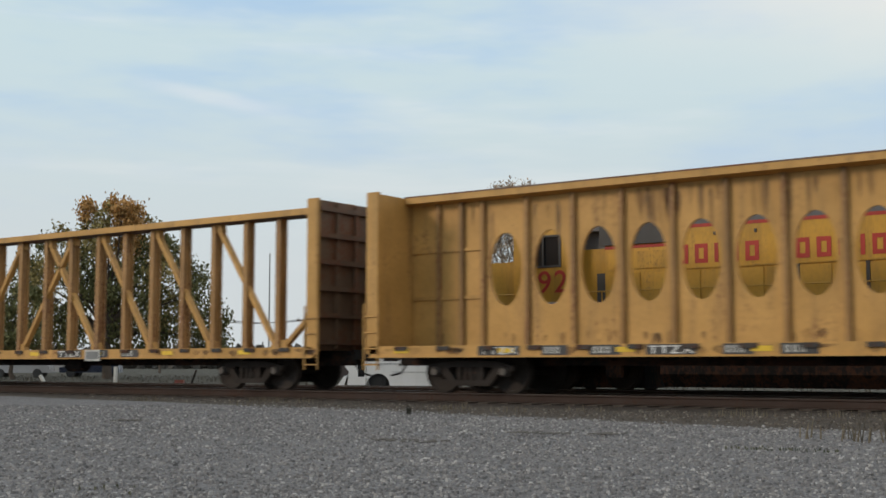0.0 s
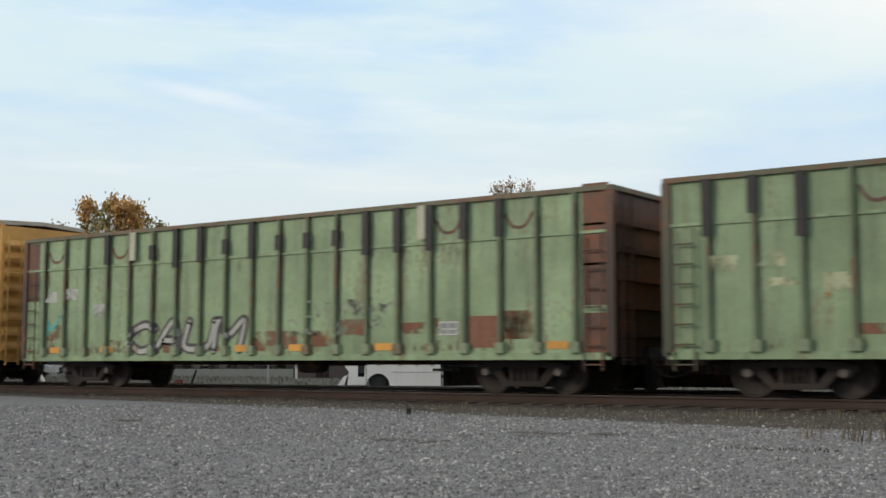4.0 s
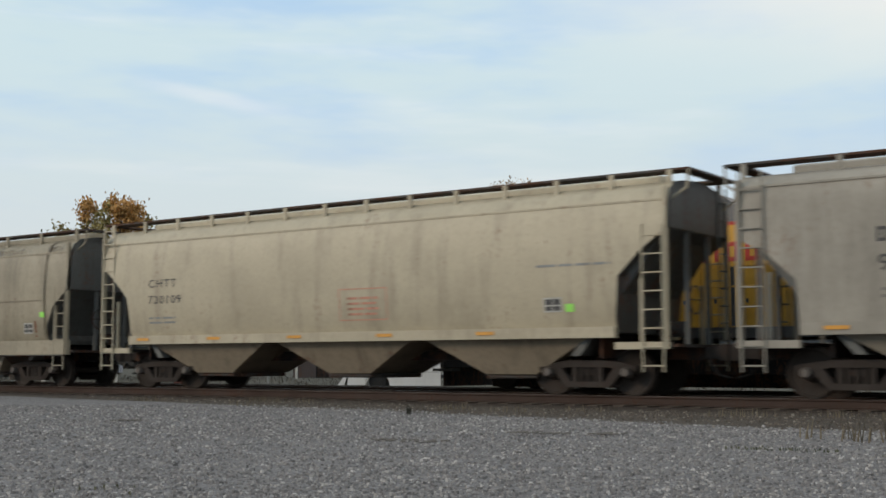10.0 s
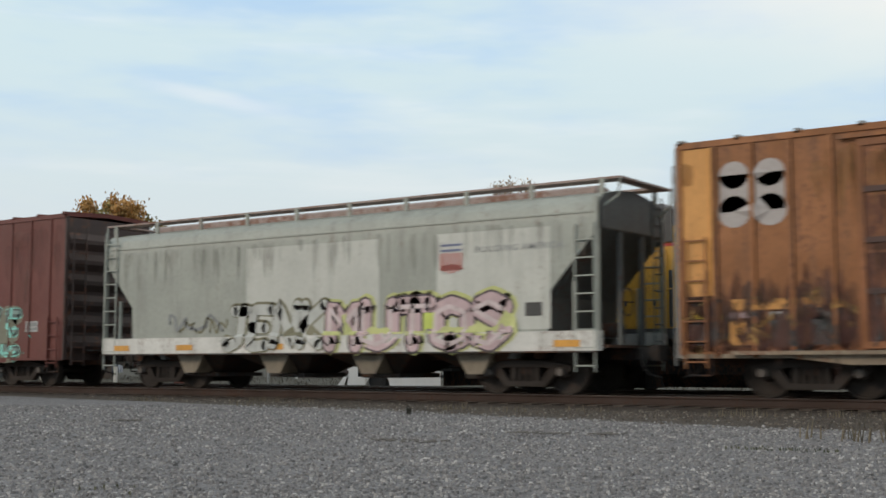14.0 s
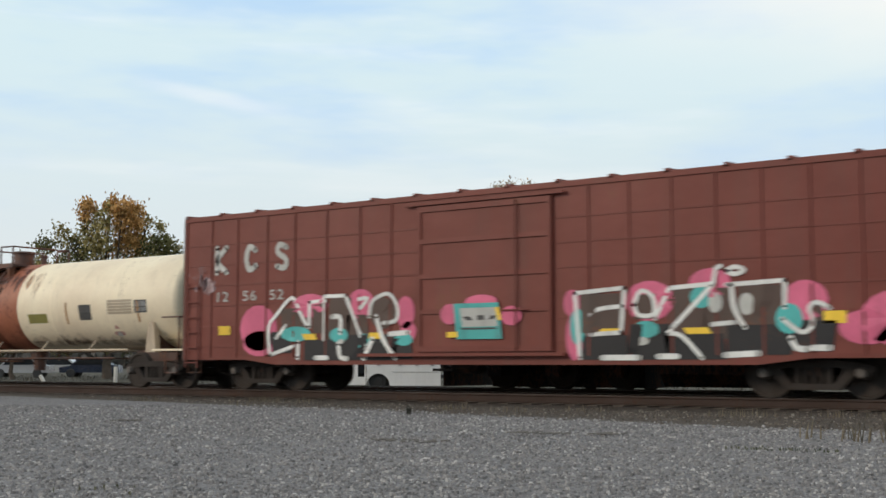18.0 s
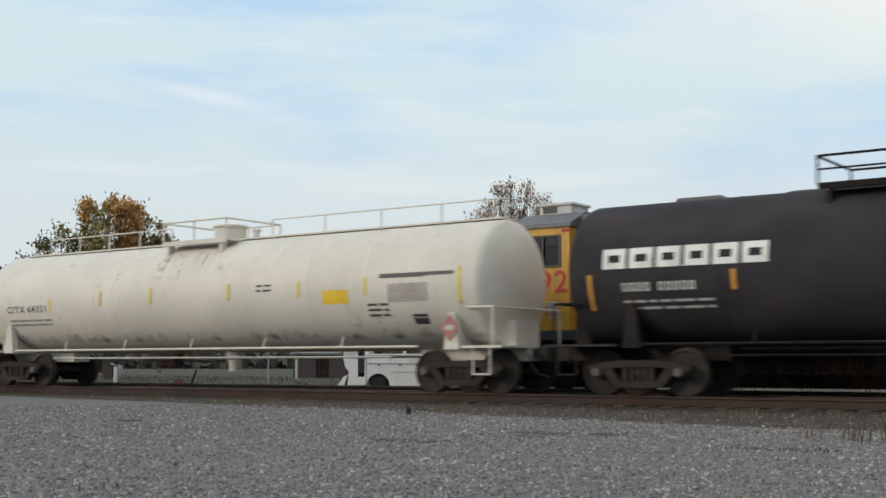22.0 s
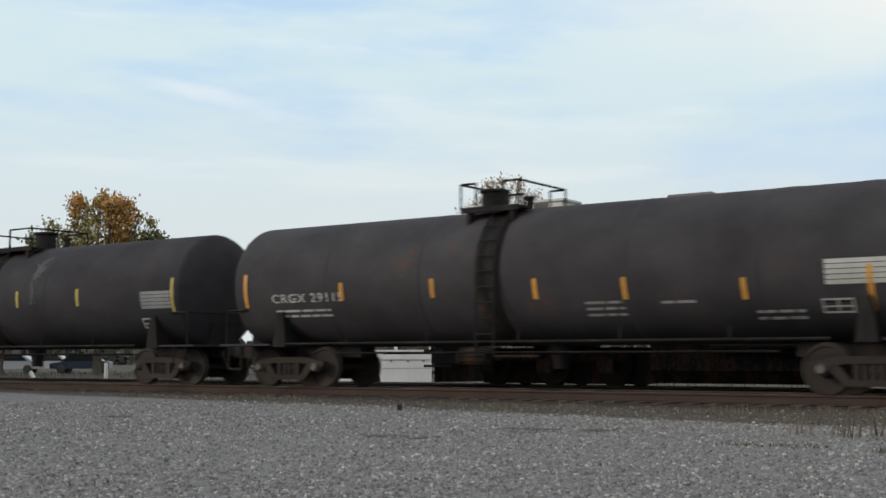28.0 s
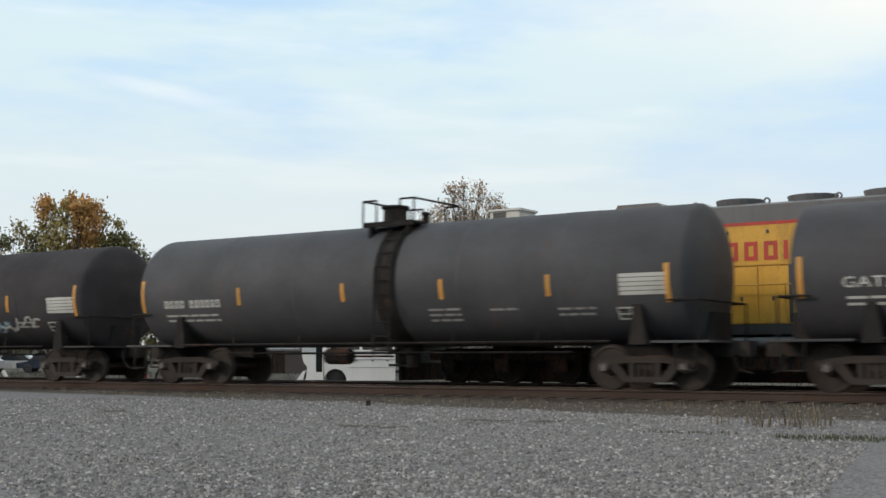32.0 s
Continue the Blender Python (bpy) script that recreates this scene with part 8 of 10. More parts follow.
for i, pts in enumerate((((0.0, 0.0), (0.0, 0.62)), ((0.32, 0.62), (0.02, 0.3), (0.34, 0.0)), ((1.32, 0.5), (1.12, 0.6), (1.02, 0.32), (1.12, 0.03), (1.34, 0.13)), ((2.34, 0.52), (2.12, 0.6), (2.06, 0.42), (2.34, 0.22), (2.28, 0.03), (2.04, 0.08)))):
    d.stroke([(-8.0 + x, 2.9 + z) for x, z in pts], 0.14)
part("lettering", d.mesh("lettering"), OFFWHITE, car, "three large white letter shapes")
number(car, "12", -8.05, 2.18, 0.24, OFFWHITE, sf)
number(car, "56", -7.1, 2.18, 0.24, OFFWHITE, sf)
number(car, "52", -6.2, 2.18, 0.24, OFFWHITE, sf)
sill_reflectors(car, sf, (-7.9, 7.2), 1.35, YELLOW, 0.4, 0.22)

# cream tank car with a rust-red band
M = paint("cream tank paint", (0.84, 0.70, 0.51), rust=0.02, dirt=0.12, fade=0.3)
MB = paint("rust-red stained band", (0.35, 0.115, 0.058), rust=0.45, dirt=0.3, fade=0.6, rust_color=(0.16, 0.05, 0.03))
car, sf = tank("tank_car", "cream tank car with a wide rust-red stained band", -415.2, -430.7, 1.30, 2.33, M, plat=(-1.75, 0.1), dome=-0.75, ladder_x=-0.55, gear=paint("dark rusty fittings", (0.09, 0.05, 0.04), rust=0.5), band=MB, walk_mat=M, saddle_mat=paint("grimy cream steel", (0.50, 0.40, 0.29), rust=0.15, dirt=0.4), rail_h=0.5, dome_r=0.30)
for s in (1,):
    prof = [(-2.3, 1.30), (-2.28, 1.312), (0.78, 1.312), (0.8, 1.30)]
    part("stain_band", Shape().turn(prof, "x", 48, (0, 0, 2.33)), MB, car, smooth=True)
number(car, "TCIX 21012", -6.0, 2.15, 0.2, LETTER_BLACK, sf, wide=1.25)
data_marks(car, sf, -5.9, 1.9, paint("faint tan print", (0.42, 0.35, 0.26)), 181, 2, 1.7)
part("plate", Decal(sf, 0.006).rect(-4.15, -3.7, 1.74, 1.92).mesh("plate"), paint("olive plate", (0.22, 0.20, 0.05)), car)
RSTR = paint("deep rust run", (0.115, 0.040, 0.024), rust=0.3)
band_side = round_side(1.315, 2.33)
streaks(car, band_side, -1.3, -0.1, 3.52, 1.1, 30, RSTR, 992, (0.1, 0.4), 0.05, most=0.85)
streaks(car, band_side, -2.2, 0.7, 3.5, 0.8, 30, RSTR, 993, (0.06, 0.3), 0.05)
streaks(car, sf, 0.8, 1.6, 3.3, 0.6, 8, paint("pale rust wash", (0.46, 0.27, 0.16)), 994, (0.1, 0.4), 0.05)
streaks(car, sf, -7.2, 7.2, 1.16, 0.3, 60, paint("brown belly dirt", (0.20, 0.125, 0.085)), 995, (0.2, 0.7), 0.03, True, most=0.22)
part("belly_band", Decal(sf, 0.003).rect(0.9, 7.2, 1.14, 1.30, 0.6, 0.07).mesh("belly_band"), faint(paint("brown belly dirt", (0.20, 0.125, 0.085)), 0.32), car, "brown grime along the belly")
cot_plate(car, sf, 3.6, 1.85, LETTER_BLACK, LETTER_BLACK, 0.5, 0.42)
tank_plates(car, sf, 4.8, 1.98, 1.0, 0.4, paint("faint tan print", (0.50, 0.42, 0.31)))
cot_plate(car, sf, 5.9, 2.0, LETTER_BLACK, GREYPAINT, 0.5, 0.34)
part("plate", Decal(sf, 0.006).rect(1.3, 2.15, 1.80, 2.06).mesh("plate"), paint("olive plate", (0.22, 0.20, 0.05)), car)
tank_plates(car, sf, -3.5, 2.0, 1.1, 0.25, paint("faint tan print", (0.50, 0.42, 0.31)))
upright_reflectors(car, sf, (-6.6, -3.6, 3.0, 6.0), 1.75, 2.35, paint("rusty amber stripe", (0.34, 0.17, 0.06)))
diamond(car, sf, 5.0, 1.45)

# off-white hopper with deep sill
M = paint("off-white hopper paint", (0.66, 0.62, 0.53), rust=0.02, dirt=0.12, fade=0.25)
MEND = paint("blue grey end paint", (0.24, 0.265, 0.28), rust=0.25, dirt=0.4)
car, sf = hopper("covered_hopper", "off-white four-outlet covered hopper with deep side sill", -432.2, -450.2, M, eave=4.34, zs=1.2, cut=((0.0, 3.0), (0.55, 2.6), (1.15, 2.05), (1.35, 1.5)), bays=4, deep=True, end_mat=MEND, seam=3.86, walk_z=4.42, posts=13, bay_mat=MD, reach=7.0, sill_mat=M)
for x0, x1, z in ((-7.8, -6.9, 2.38), (-7.8, -6.5, 2.08)):
    part("plate", Decal(sf, 0.005).rect(x0, x1, z, z + 0.24).mesh("plate"), paint("grey stencil ground", (0.27, 0.27, 0.25)), car)
d = Decal(sf, 0.010)
blocks(d, "oooo", -7.7, 2.41, 0.17, 0.2, w=0.04)
part("lettering", d.mesh("lettering"), LETTER_BLACK, car)
number(car, "884078", -7.75, 2.10, 0.17, LETTER_BLACK, sf)
upright_reflectors(car, sf, (-5.6, -3.0, 0.2, 3.3, 5.6, 7.2), 1.45, 1.95, paint("dull brown stripe", (0.22, 0.15, 0.09)))
cot_plate(car, sf, 5.4, 1.68, LETTER_BLACK, LETTER_BLACK, 0.5, 0.32)
for x in (-6.2, -4.0, 6.4):
    part("jack_pad", Shape().box(x, x + 0.16, -1.62, -1.55, 0.72, 0.86), M, car)
# the sill's dent is only its shade, drawn as a thin grey line
part("dent", Decal(flat(-1.56), 0.005).rect(0.5, 2.6, 1.08, 1.10).mesh("dent"), GREYPAINT, car)

# long black tank car, yellow stripes
car, sf = tank("tank_car", "long black tank car with bright yellow stripes", -451.9, -470.8, 1.45, 2.48, KB, plat=(-5.2, 0.85), dome=-0.3, gear=KG, stripe_mat=YELLOW, dome_r=0.42, rail_h=0.5, rail="long",
               stripes=[(-8.75, 1.75, 2.6), (-5.7, 1.95, 2.35), (-2.78, 1.85, 2.25), (-0.05, 1.85, 2.25), (2.72, 1.8, 2.2), (4.1, 1.8, 2.1), (5.89, 1.7, 2.1), (8.75, 1.45, 2.3)])
tank_marks(car, sf, -7.95, 2.05, seed=191)
part("plate", Decal(sf, 0.006).rect(6.75, 7.7, 2.38, 2.56).mesh("plate"), OFFWHITE, car)
tank_plates(car, sf, 7.9, 2.14, 0.75, 0.45, GREYPAINT)
d = Decal(sf, 0.006).rect(4.0, 4.9, 1.56, 1.76).rect(4.2, 4.6, 1.76, 1.87)
part("patch", d.mesh("patch"), paint("olive yellow patch", (0.42, 0.37, 0.03)), car)
lines_at = ((5.9, 1.72), (6.6, 1.75))
for i, (x, z) in enumerate(lines_at):
    data_marks(car, sf, x, z, OFFWHITE, 192 + i, 2, 0.8)
cot_plate(car, sf, 7.1, 1.48, OFFWHITE, KG, 0.45, 0.26)
diamond(car, flat(-1.37), 7.66, 1.40)

# two long black tank cars with broad white lettering
for k, (right, left) in enumerate(((-472.4, -491.0), (-512.4, -530.95))):
    car, sf = tank("tank_car", ("long black tank car with broad white lettering" if k == 0 else "long black tank car with white lettering and chalk scrawls"), right, left, 1.46, 2.47, K, plat=(-4.0, 1.2) if k == 0 else (-1.35, 0.9), dome=-0.05, gear=KG, dome_r=0.45 if k == 0 else 0.5, rail_h=0.5, rail="long",
                   stripes=[(-8.5, 1.7, 2.4), (-5.48, 2.02, 2.4), (-2.59, 2.0, 2.38), (-0.01, 2.05, 2.45), (2.68, 2.0, 2.42), (5.79, 2.0, 2.4), (8.6, 2.0, 2.5)] if k == 0 else [(-8.4, 1.7, 2.5), (-5.33, 1.95, 2.25), (-0.03, 1.88, 2.22), (2.58, 1.85, 2.2), (5.35, 1.9, 2.2), (8.7, 1.45, 2.3)])
    d = Decal(sf, 0.008)
    blocks(d, "wwwwww", -7.75 if k else -8.2, 2.32 if k else 2.5, 0.40, 0.2, w=0.125)
    part("lettering", d.mesh("lettering"), WHITE, car, "six broad white letter shapes")
    tank_marks(car, sf, -7.74 if k else -7.8, 2.0 if k else 2.05, OFFWHITE, 201 + k, "oooo ooooo", 0.17)
    tank_plates(car, sf, 7.38 if k else 7.5, 2.12, 1.1, 0.4, OFFWHITE if k == 0 else GREYPAINT)
    data_marks(car, sf, 7.15 if k else 7.4, 1.88, OFFWHITE, 203 + k, 2 if k else 1, 0.6 if k else 1.2)
    diamond(car, flat(-1.375), 8.05, 1.42)
    cot_plate(car, sf, 6.68, 1.5 if k else 1.4, OFFWHITE, KG, 0.5, 0.26)
    if k == 0:
        part("plate", Decal(sf, 0.006).rect(3.5, 4.34, 2.43, 2.69).mesh("plate"), YELLOW, car)
        smear(car, sf, 4.3, 5.3, 1.4, 1.85, 16, OFFWHITE, 205, 0.4, 0.35)
        part("patch", Decal(sf, 0.005).rect(6.37, 7.5, 2.44, 2.62).mesh("patch"), GREYPAINT, car)
    else:
        part("patch", Decal(sf, 0.004).rect(-1.05, 1.05, 2.45, 3.45, 0.5, 0.1).mesh("patch"), paint("grey overpaint", (0.055, 0.055, 0.052)), car)
        scribble(car, sf, -5.05, -0.45, 1.3, 1.95, 36, OFFWHITE, 206, 0.06)
        smear(car, sf, -1.55, -0.2, 1.9, 2.2, 14, OFFWHITE, 207, 0.4, 0.25)
        smear(car, sf, 3.55, 5.4, 1.9, 2.1, 14, OFFWHITE, 208, 0.4, 0.2)
        scribble(car, sf, 4.5, 5.7, 1.5, 1.7, 6, OFFWHITE, 209, 0.05)
        part("plate", Decal(sf, 0.006).rect(1.95, 2.5, 1.75, 1.95).mesh("plate"), paint("olive yellow patch", (0.42, 0.37, 0.03)), car)
        part("patch", Decal(sf, 0.006).rect(4.25, 4.75, 1.75, 1.95).mesh("patch"), MINT, car)
        part("vent_pipe", Shape().pipe([(7.7, -0.35, 3.8), (7.7, -0.35, 4.35), (8.3, -0.35, 4.38), (8.5, -0.35, 4.2), (8.5, -0.35, 3.6)], 0.03), KG, car)
        for yy in (-0.35, 0.35):
            part("vent_pipe", Shape().pipe([(-8.9, yy, 3.6), (-8.9, yy, 4.3), (-8.6, yy, 4.38), (-8.3, yy, 4.3), (-8.3, yy, 3.8)], 0.03), KG, car)
        part("vent_pipe", Shape().pipe([(8.3, 0.35, 3.7), (8.3, 0.35, 4.25), (8.8, 0.35, 4.2), (8.9, 0.35, 3.5)], 0.03), KG, car)

# white tank car
M = paint("white tank paint", (0.66, 0.62, 0.545), rust=0.0, dirt=0.09, fade=0.2)
car, sf = tank("tank_car", "white tank car with long roof rail and yellow stripes", -492.6, -510.85, 1.46, 2.40, M, plat=(-1.55, 0.8), dome=-0.05, over=1.25, gear=M, stripe_mat=paint("pale yellow stripe", (0.72, 0.56, 0.14)), dome_r=0.42, rail_h=0.5, rail="long",
               stripes=[(-8.3, 1.9, 2.75), (-5.7, 2.12, 2.48), (-3.51, 2.2, 2.6), (-1.49, 2.2, 2.62), (1.38, 2.2, 2.62), (3.71, 2.2, 2.58), (5.75, 2.2, 2.6), (8.35, 1.95, 2.75)])
number(car, "CITX 64351", -7.67, 2.1, 0.19, LETTER_BLACK, sf, wide=1.2)
data_marks(car, sf, -7.6, 1.85, GREYPAINT, 211, 2, 1.9)
part("plate", Decal(sf, 0.006).rect(4.46, 5.24, 2.02, 2.34).mesh("plate"), YELLOW, car)
d = Decal(sf, 0.006).rect(6.15, 7.4, 2.56, 2.66).rect(7.4, 8.2, 2.58, 2.66)
part("plate", d.mesh("plate"), LETTER_BLACK, car)
tank_plates(car, sf, 6.4, 2.02, 1.1, 0.42, PALE)
data_marks(car, sf, 5.78, 1.95, LETTER_BLACK, 212, 3, 0.6)
data_marks(car, sf, 2.33, 2.5, LETTER_BLACK, 213, 2, 0.5)
cot_plate(car, sf, 7.0, 1.52, LETTER_BLACK, LETTER_BLACK, 0.4, 0.22)
diamond(car, flat(-1.375), 8.05, 1.42, 0.26)
for s in (-1,):
    g = Shape()
    for a, b in ((-6.9, -1.7), (2.0, 9.0)):
        g.rod((a, s * 0.55, 4.27), (b, s * 0.55, 4.27), 0.018)
        for i in range(5):
            x = a + (b - a) * i / 4
            g.rod((x, s * 0.55, 3.7), (x, s * 0.55, 4.27), 0.02)
    part("roof_rail", g, M, car)
streaks(car, sf, -1.6, 0.9, 3.6, 1.1, 14, paint("brown tank run", (0.30, 0.20, 0.13)), 990, (0.05, 0.16), most=0.3)
streaks(car, sf, -8.6, 8.6, 1.2, 0.25, 60, paint("grey tank run", (0.30, 0.27, 0.22)), 991, (0.2, 0.6), 0.03, True, most=0.22)
part("roof_walk", Shape().box(-8.3, 8.7, -0.3, 0.3, 3.86, 3.90), M, car)

# pale hopper
M = paint("pale cream hopper paint", (0.575, 0.55, 0.465), rust=0.02, dirt=0.16, fade=0.25)
car, sf = hopper("covered_hopper", "clean pale cream four-outlet covered hopper", -532.3, -551.5, M, eave=4.34, zs=1.2, cut=((0.0, 2.85), (0.6, 2.35), (1.15, 1.95), (1.32, 1.55), (1.2, 1.32)), bays=4, deep=True, end_mat=MEND, seam=3.80, walk_z=4.42, posts=14, bay_mat=paint("pale outlet paint", (0.42, 0.40, 0.34), rust=0.1, dirt=0.4), reach=7.4, sill_mat=M)
number(car, "CEFX", -7.9, 2.5, 0.19, LETTER_BLACK, sf)
number(car, "470157", -7.95, 2.12, 0.19, LETTER_BLACK, sf)
data_marks(car, sf, -7.9, 1.7, GREYPAINT, 221, 2, 0.9)
data_marks(car, sf, 3.7, 2.28, GREYPAINT, 222, 6, 1.4)
cot_plate(car, sf, 6.3, 1.65, LETTER_BLACK, LETTER_BLACK, 0.45, 0.26)
sill_reflectors(car, flat(-1.56), (-8.6, -6.0, -3.2, -0.5, 2.4, 5.4), 1.02, ORANGE_Y, 0.42, 0.08)
part("reflector", Decal(flat(-1.56), 0.01).rect(7.6, 9.2, 0.97, 1.08).mesh("reflector"), ORANGE_Y, car)

# pale hopper with a row of rust runs
M = paint("stained cream hopper paint", (0.575, 0.53, 0.435), rust=0.06, dirt=0.22, fade=0.35, rust_color=(0.36, 0.20, 0.10))
RUSTRUN = paint("dark red rust", (0.130, 0.022, 0.012), rust=0.0, dirt=0.05, fade=0.25)
RUSTPALE = paint("pale rust run", (0.48, 0.25, 0.12), rust=0.05)
car, sf = hopper("covered_hopper", "cream covered hopper with a long row of dark rust runs", -552.8, -572.0, M, eave=4.34, zs=1.2, cut=((0.0, 2.75), (0.6, 2.35), (1.15, 1.90), (1.35, 1.55), (1.2, 1.32)), bays=4, deep=True, end_mat=MEND, seam=0, walk_z=4.40, posts=11, bay_mat=MD, reach=7.4, sill_mat=M)
rnd = random.Random(77)
dark, palez, high, drip = Decal(sf, 0.008), Decal(sf, 0.004), Decal(sf, 0.007), Decal(sf, 0.006)
for i in range(62):
    x = -9.2 + 17.7 * i / 61
    k = min(1.0, max(0.12, (65 - i) / 22)) * rnd.uniform(0.75, 1.1)
    t = min(1.0, (62 - i) / 9)
    palez.stroke([(x, 3.36), (x, 3.2), (x + 0.02, 2.9 - 0.4 * k * rnd.random()), (x, 2.55 - 0.7 * k * rnd.random())], 0.36, True)
    if i < 59:
        dark.oval(x, 3.13 + rnd.uniform(-0.02, 0.02), (0.135 + 0.03 * (i < 24)) * (0.5 + 0.5 * t) * rnd.uniform(0.85, 1.1), 0.20 * t * rnd.uniform(0.8, 1.1), 12)
        drip.stroke([(x, 3.34), (x, 3.1), (x + 0.01, 3.0 - 0.3 * k), (x, 2.95 - 0.62 * k * rnd.uniform(0.4, 1.0))], 0.17, True)
    if rnd.random() < 0.94:
        high.oval(x, 3.44 + rnd.uniform(-0.02, 0.03), 0.058 * rnd.uniform(0.7, 1.1), 0.07 * rnd.uniform(0.6, 1.1), 8)
        if rnd.random() < 0.6:
            drip.stroke([(x, 3.46), (x, 3.25)], 0.05)
for dcl, mt in ((palez, faint(RUSTPALE, 0.55)), (high, RUSTRUN), (drip, faint(RUSTRUN, 1.0)), (dark, RUSTRUN)):
    part("rust_stain", dcl.mesh("rust_stain"), mt, car, "row of rust stains")
for i in range(11):
    streaks(car, sf, -8.8 + 1.74 * i, -8.75 + 1.74 * i, 4.26, 0.7, 2, RUSTPALE, 1100 + i, (0.04, 0.12), 0.03, most=0.5)
streaks(car, sf, -9.0, 9.0, 1.34, 0.16, 50, RUSTPALE, 1120, (0.05, 0.3), 0.02, most=0.6)
upright_reflectors(car, sf, (-8.2, -6.0, -3.9, -1.2, 1.7, 4.9, 7.75), 1.35, 1.9, paint("dull amber stripe", (0.40, 0.22, 0.09)))
d = Decal(sf, 0.006)
d.outline(-7.95, -6.6, 1.95, 2.7, 0.03)
part("lettering", d.mesh("lettering"), LETTER_BLACK, car)
number(car, "ECUX", -7.75, 2.43, 0.18, LETTER_BLACK, sf)
number(car, "880014", -7.8, 2.08, 0.19, LETTER_BLACK, sf)
data_marks(car, sf, -7.8, 1.75, GREYPAINT, 231, 2, 0.9)
data_marks(car, sf, 6.6, 2.3, GREYPAINT, 232, 5, 0.8)
cot_plate(car, sf, 5.2, 1.6, LETTER_BLACK, OFFWHITE, 0.5, 0.36)
smear(car, sf, -5.5, -2.5, 1.28, 1.36, 30, RUSTPALE, 233, 0.4, 0.08)
smear(car, sf, 3.4, 5.4, 1.28, 1.38, 20, RUSTPALE, 234, 0.4, 0.1)
part("side_tank", Shape().turn([(-0.55, 0.0), (-0.55, 0.15), (-0.45, 0.22), (0.45, 0.22), (0.55, 0.15), (0.55, 0.0)], "x", 14, (8.75, -1.0, 1.62)), M, car)

# low black gondola
M = paint("dull black gondola paint", (0.026, 0.025, 0.026), rust=0.08, dirt=0.35)
h = 9.4
xs = [-h + 0.5 + (2 * h - 1.0) * i / 18 for i in range(19)]


def scrap(car, h, W):
    rnd = random.Random(4)
    s = Shape()
    for i in range(260):
        x, y, z = rnd.uniform(-h + 0.3, h - 0.3), rnd.uniform(-1.3, 1.3), rnd.uniform(1.0, 1.7)
        a = Vector((rnd.uniform(-0.5, 0.5), rnd.uniform(-0.4, 0.4), rnd.uniform(0.0, 0.3)))
        s.rod((x, y, z), (x + a.x, max(-1.4, min(1.4, y + a.y)), z + a.z), rnd.uniform(0.03, 0.10), 5)
    part("scrap_load", s, MR, car, "rusty scrap metal load", kind="stuff")


car, sf = gondola("gondola", "low black gondola with yellow stripes and lettering panel", -573.2, -592.0, 2.70, M, xs, rib_w=0.12, sill=0.72, load=scrap)
part("plate", Decal(flat(-1.585), 0.006).rect(2.85, 5.5, 1.80, 2.36).mesh("plate"), paint("buff lettering panel", (0.50, 0.31, 0.12)), car, "buff panel with dark shapes")
d = Decal(flat(-1.585), 0.012)
blocks(d, "ioom", 3.15, 1.92, 0.36, 0.35, w=0.1)
part("lettering", d.mesh("lettering"), LETTER_BLACK, car)
d = Decal(sf, 0.008)
for i, x in enumerate((-2.6, -1.7, -0.8, 0.2, 1.1)):
    blocks(d, "o", x - 0.3, 1.25 + 0.0 * i, 0.32, 0.2, w=0.07)
blocks(d, "oooi", -3.0, 1.8, 0.34, 1.0, w=0.07)
part("lettering", d.mesh("lettering"), paint("buff letters", (0.45, 0.28, 0.11)), car)
upright_reflectors(car, sf, (-2.0, -0.2, 1.6, 3.4, 5.9, 8.8, -4.0, -6.0, -8.0), 0.9, 1.4, ORANGE_Y, 0.09)
smear(car, sf, 1.9, 2.7, 1.4, 1.9, 14, OFFWHITE, 241, 0.35, 0.4)
smear(car, sf, 5.7, 7.4, 1.3, 1.9, 24, OFFWHITE, 242, 0.4, 0.4)
cot_plate(car, sf, 6.6, 0.92, OFFWHITE, M, 0.5, 0.26)
data_marks(car, sf, 8.2, 1.6, OFFWHITE, 243, 3, 0.3)
smear(car, sf, 7.9, 8.6, 0.95, 1.1, 6, OFFWHITE, 244, 0.3, 0.15)

# white hopper
M = paint("satin white hopper paint", (0.59, 0.57, 0.505), rust=0.02, dirt=0.14, fade=0.2, rough=0.38)
car, sf = hopper("covered_hopper", "satin white covered hopper with brown stripes", -593.4, -612.6, M, eave=4.34, zs=1.2, cut=((0.0, 2.95), (0.55, 2.5), (1.15, 2.05), (1.35, 1.5)), bays=4, deep=True, end_mat=MEND, seam=3.76, walk_z=4.40, posts=14, bay_mat=MD, reach=7.4, sill_mat=M)
d = Decal(sf, 0.006)
blocks(d, "oooo", -7.85, 2.5, 0.18, 0.3, w=0.045)
part("lettering", d.mesh("lettering"), GREYPAINT, car)
number(car, "896789", -7.85, 2.12, 0.2, GREYPAINT, sf)
data_marks(car, sf, -7.8, 1.75, GREYPAINT, 251, 2, 1.2)
upright_reflectors(car, sf, (-8.25, -4.9, -1.6, 1.7, 5.0, 7.8), 1.4, 1.95, paint("dull brown stripe", (0.22, 0.15, 0.09)))
data_marks(car, flat(-1.56), -5.6, 1.08, LETTER_BLACK, 252, 1, 0.9)

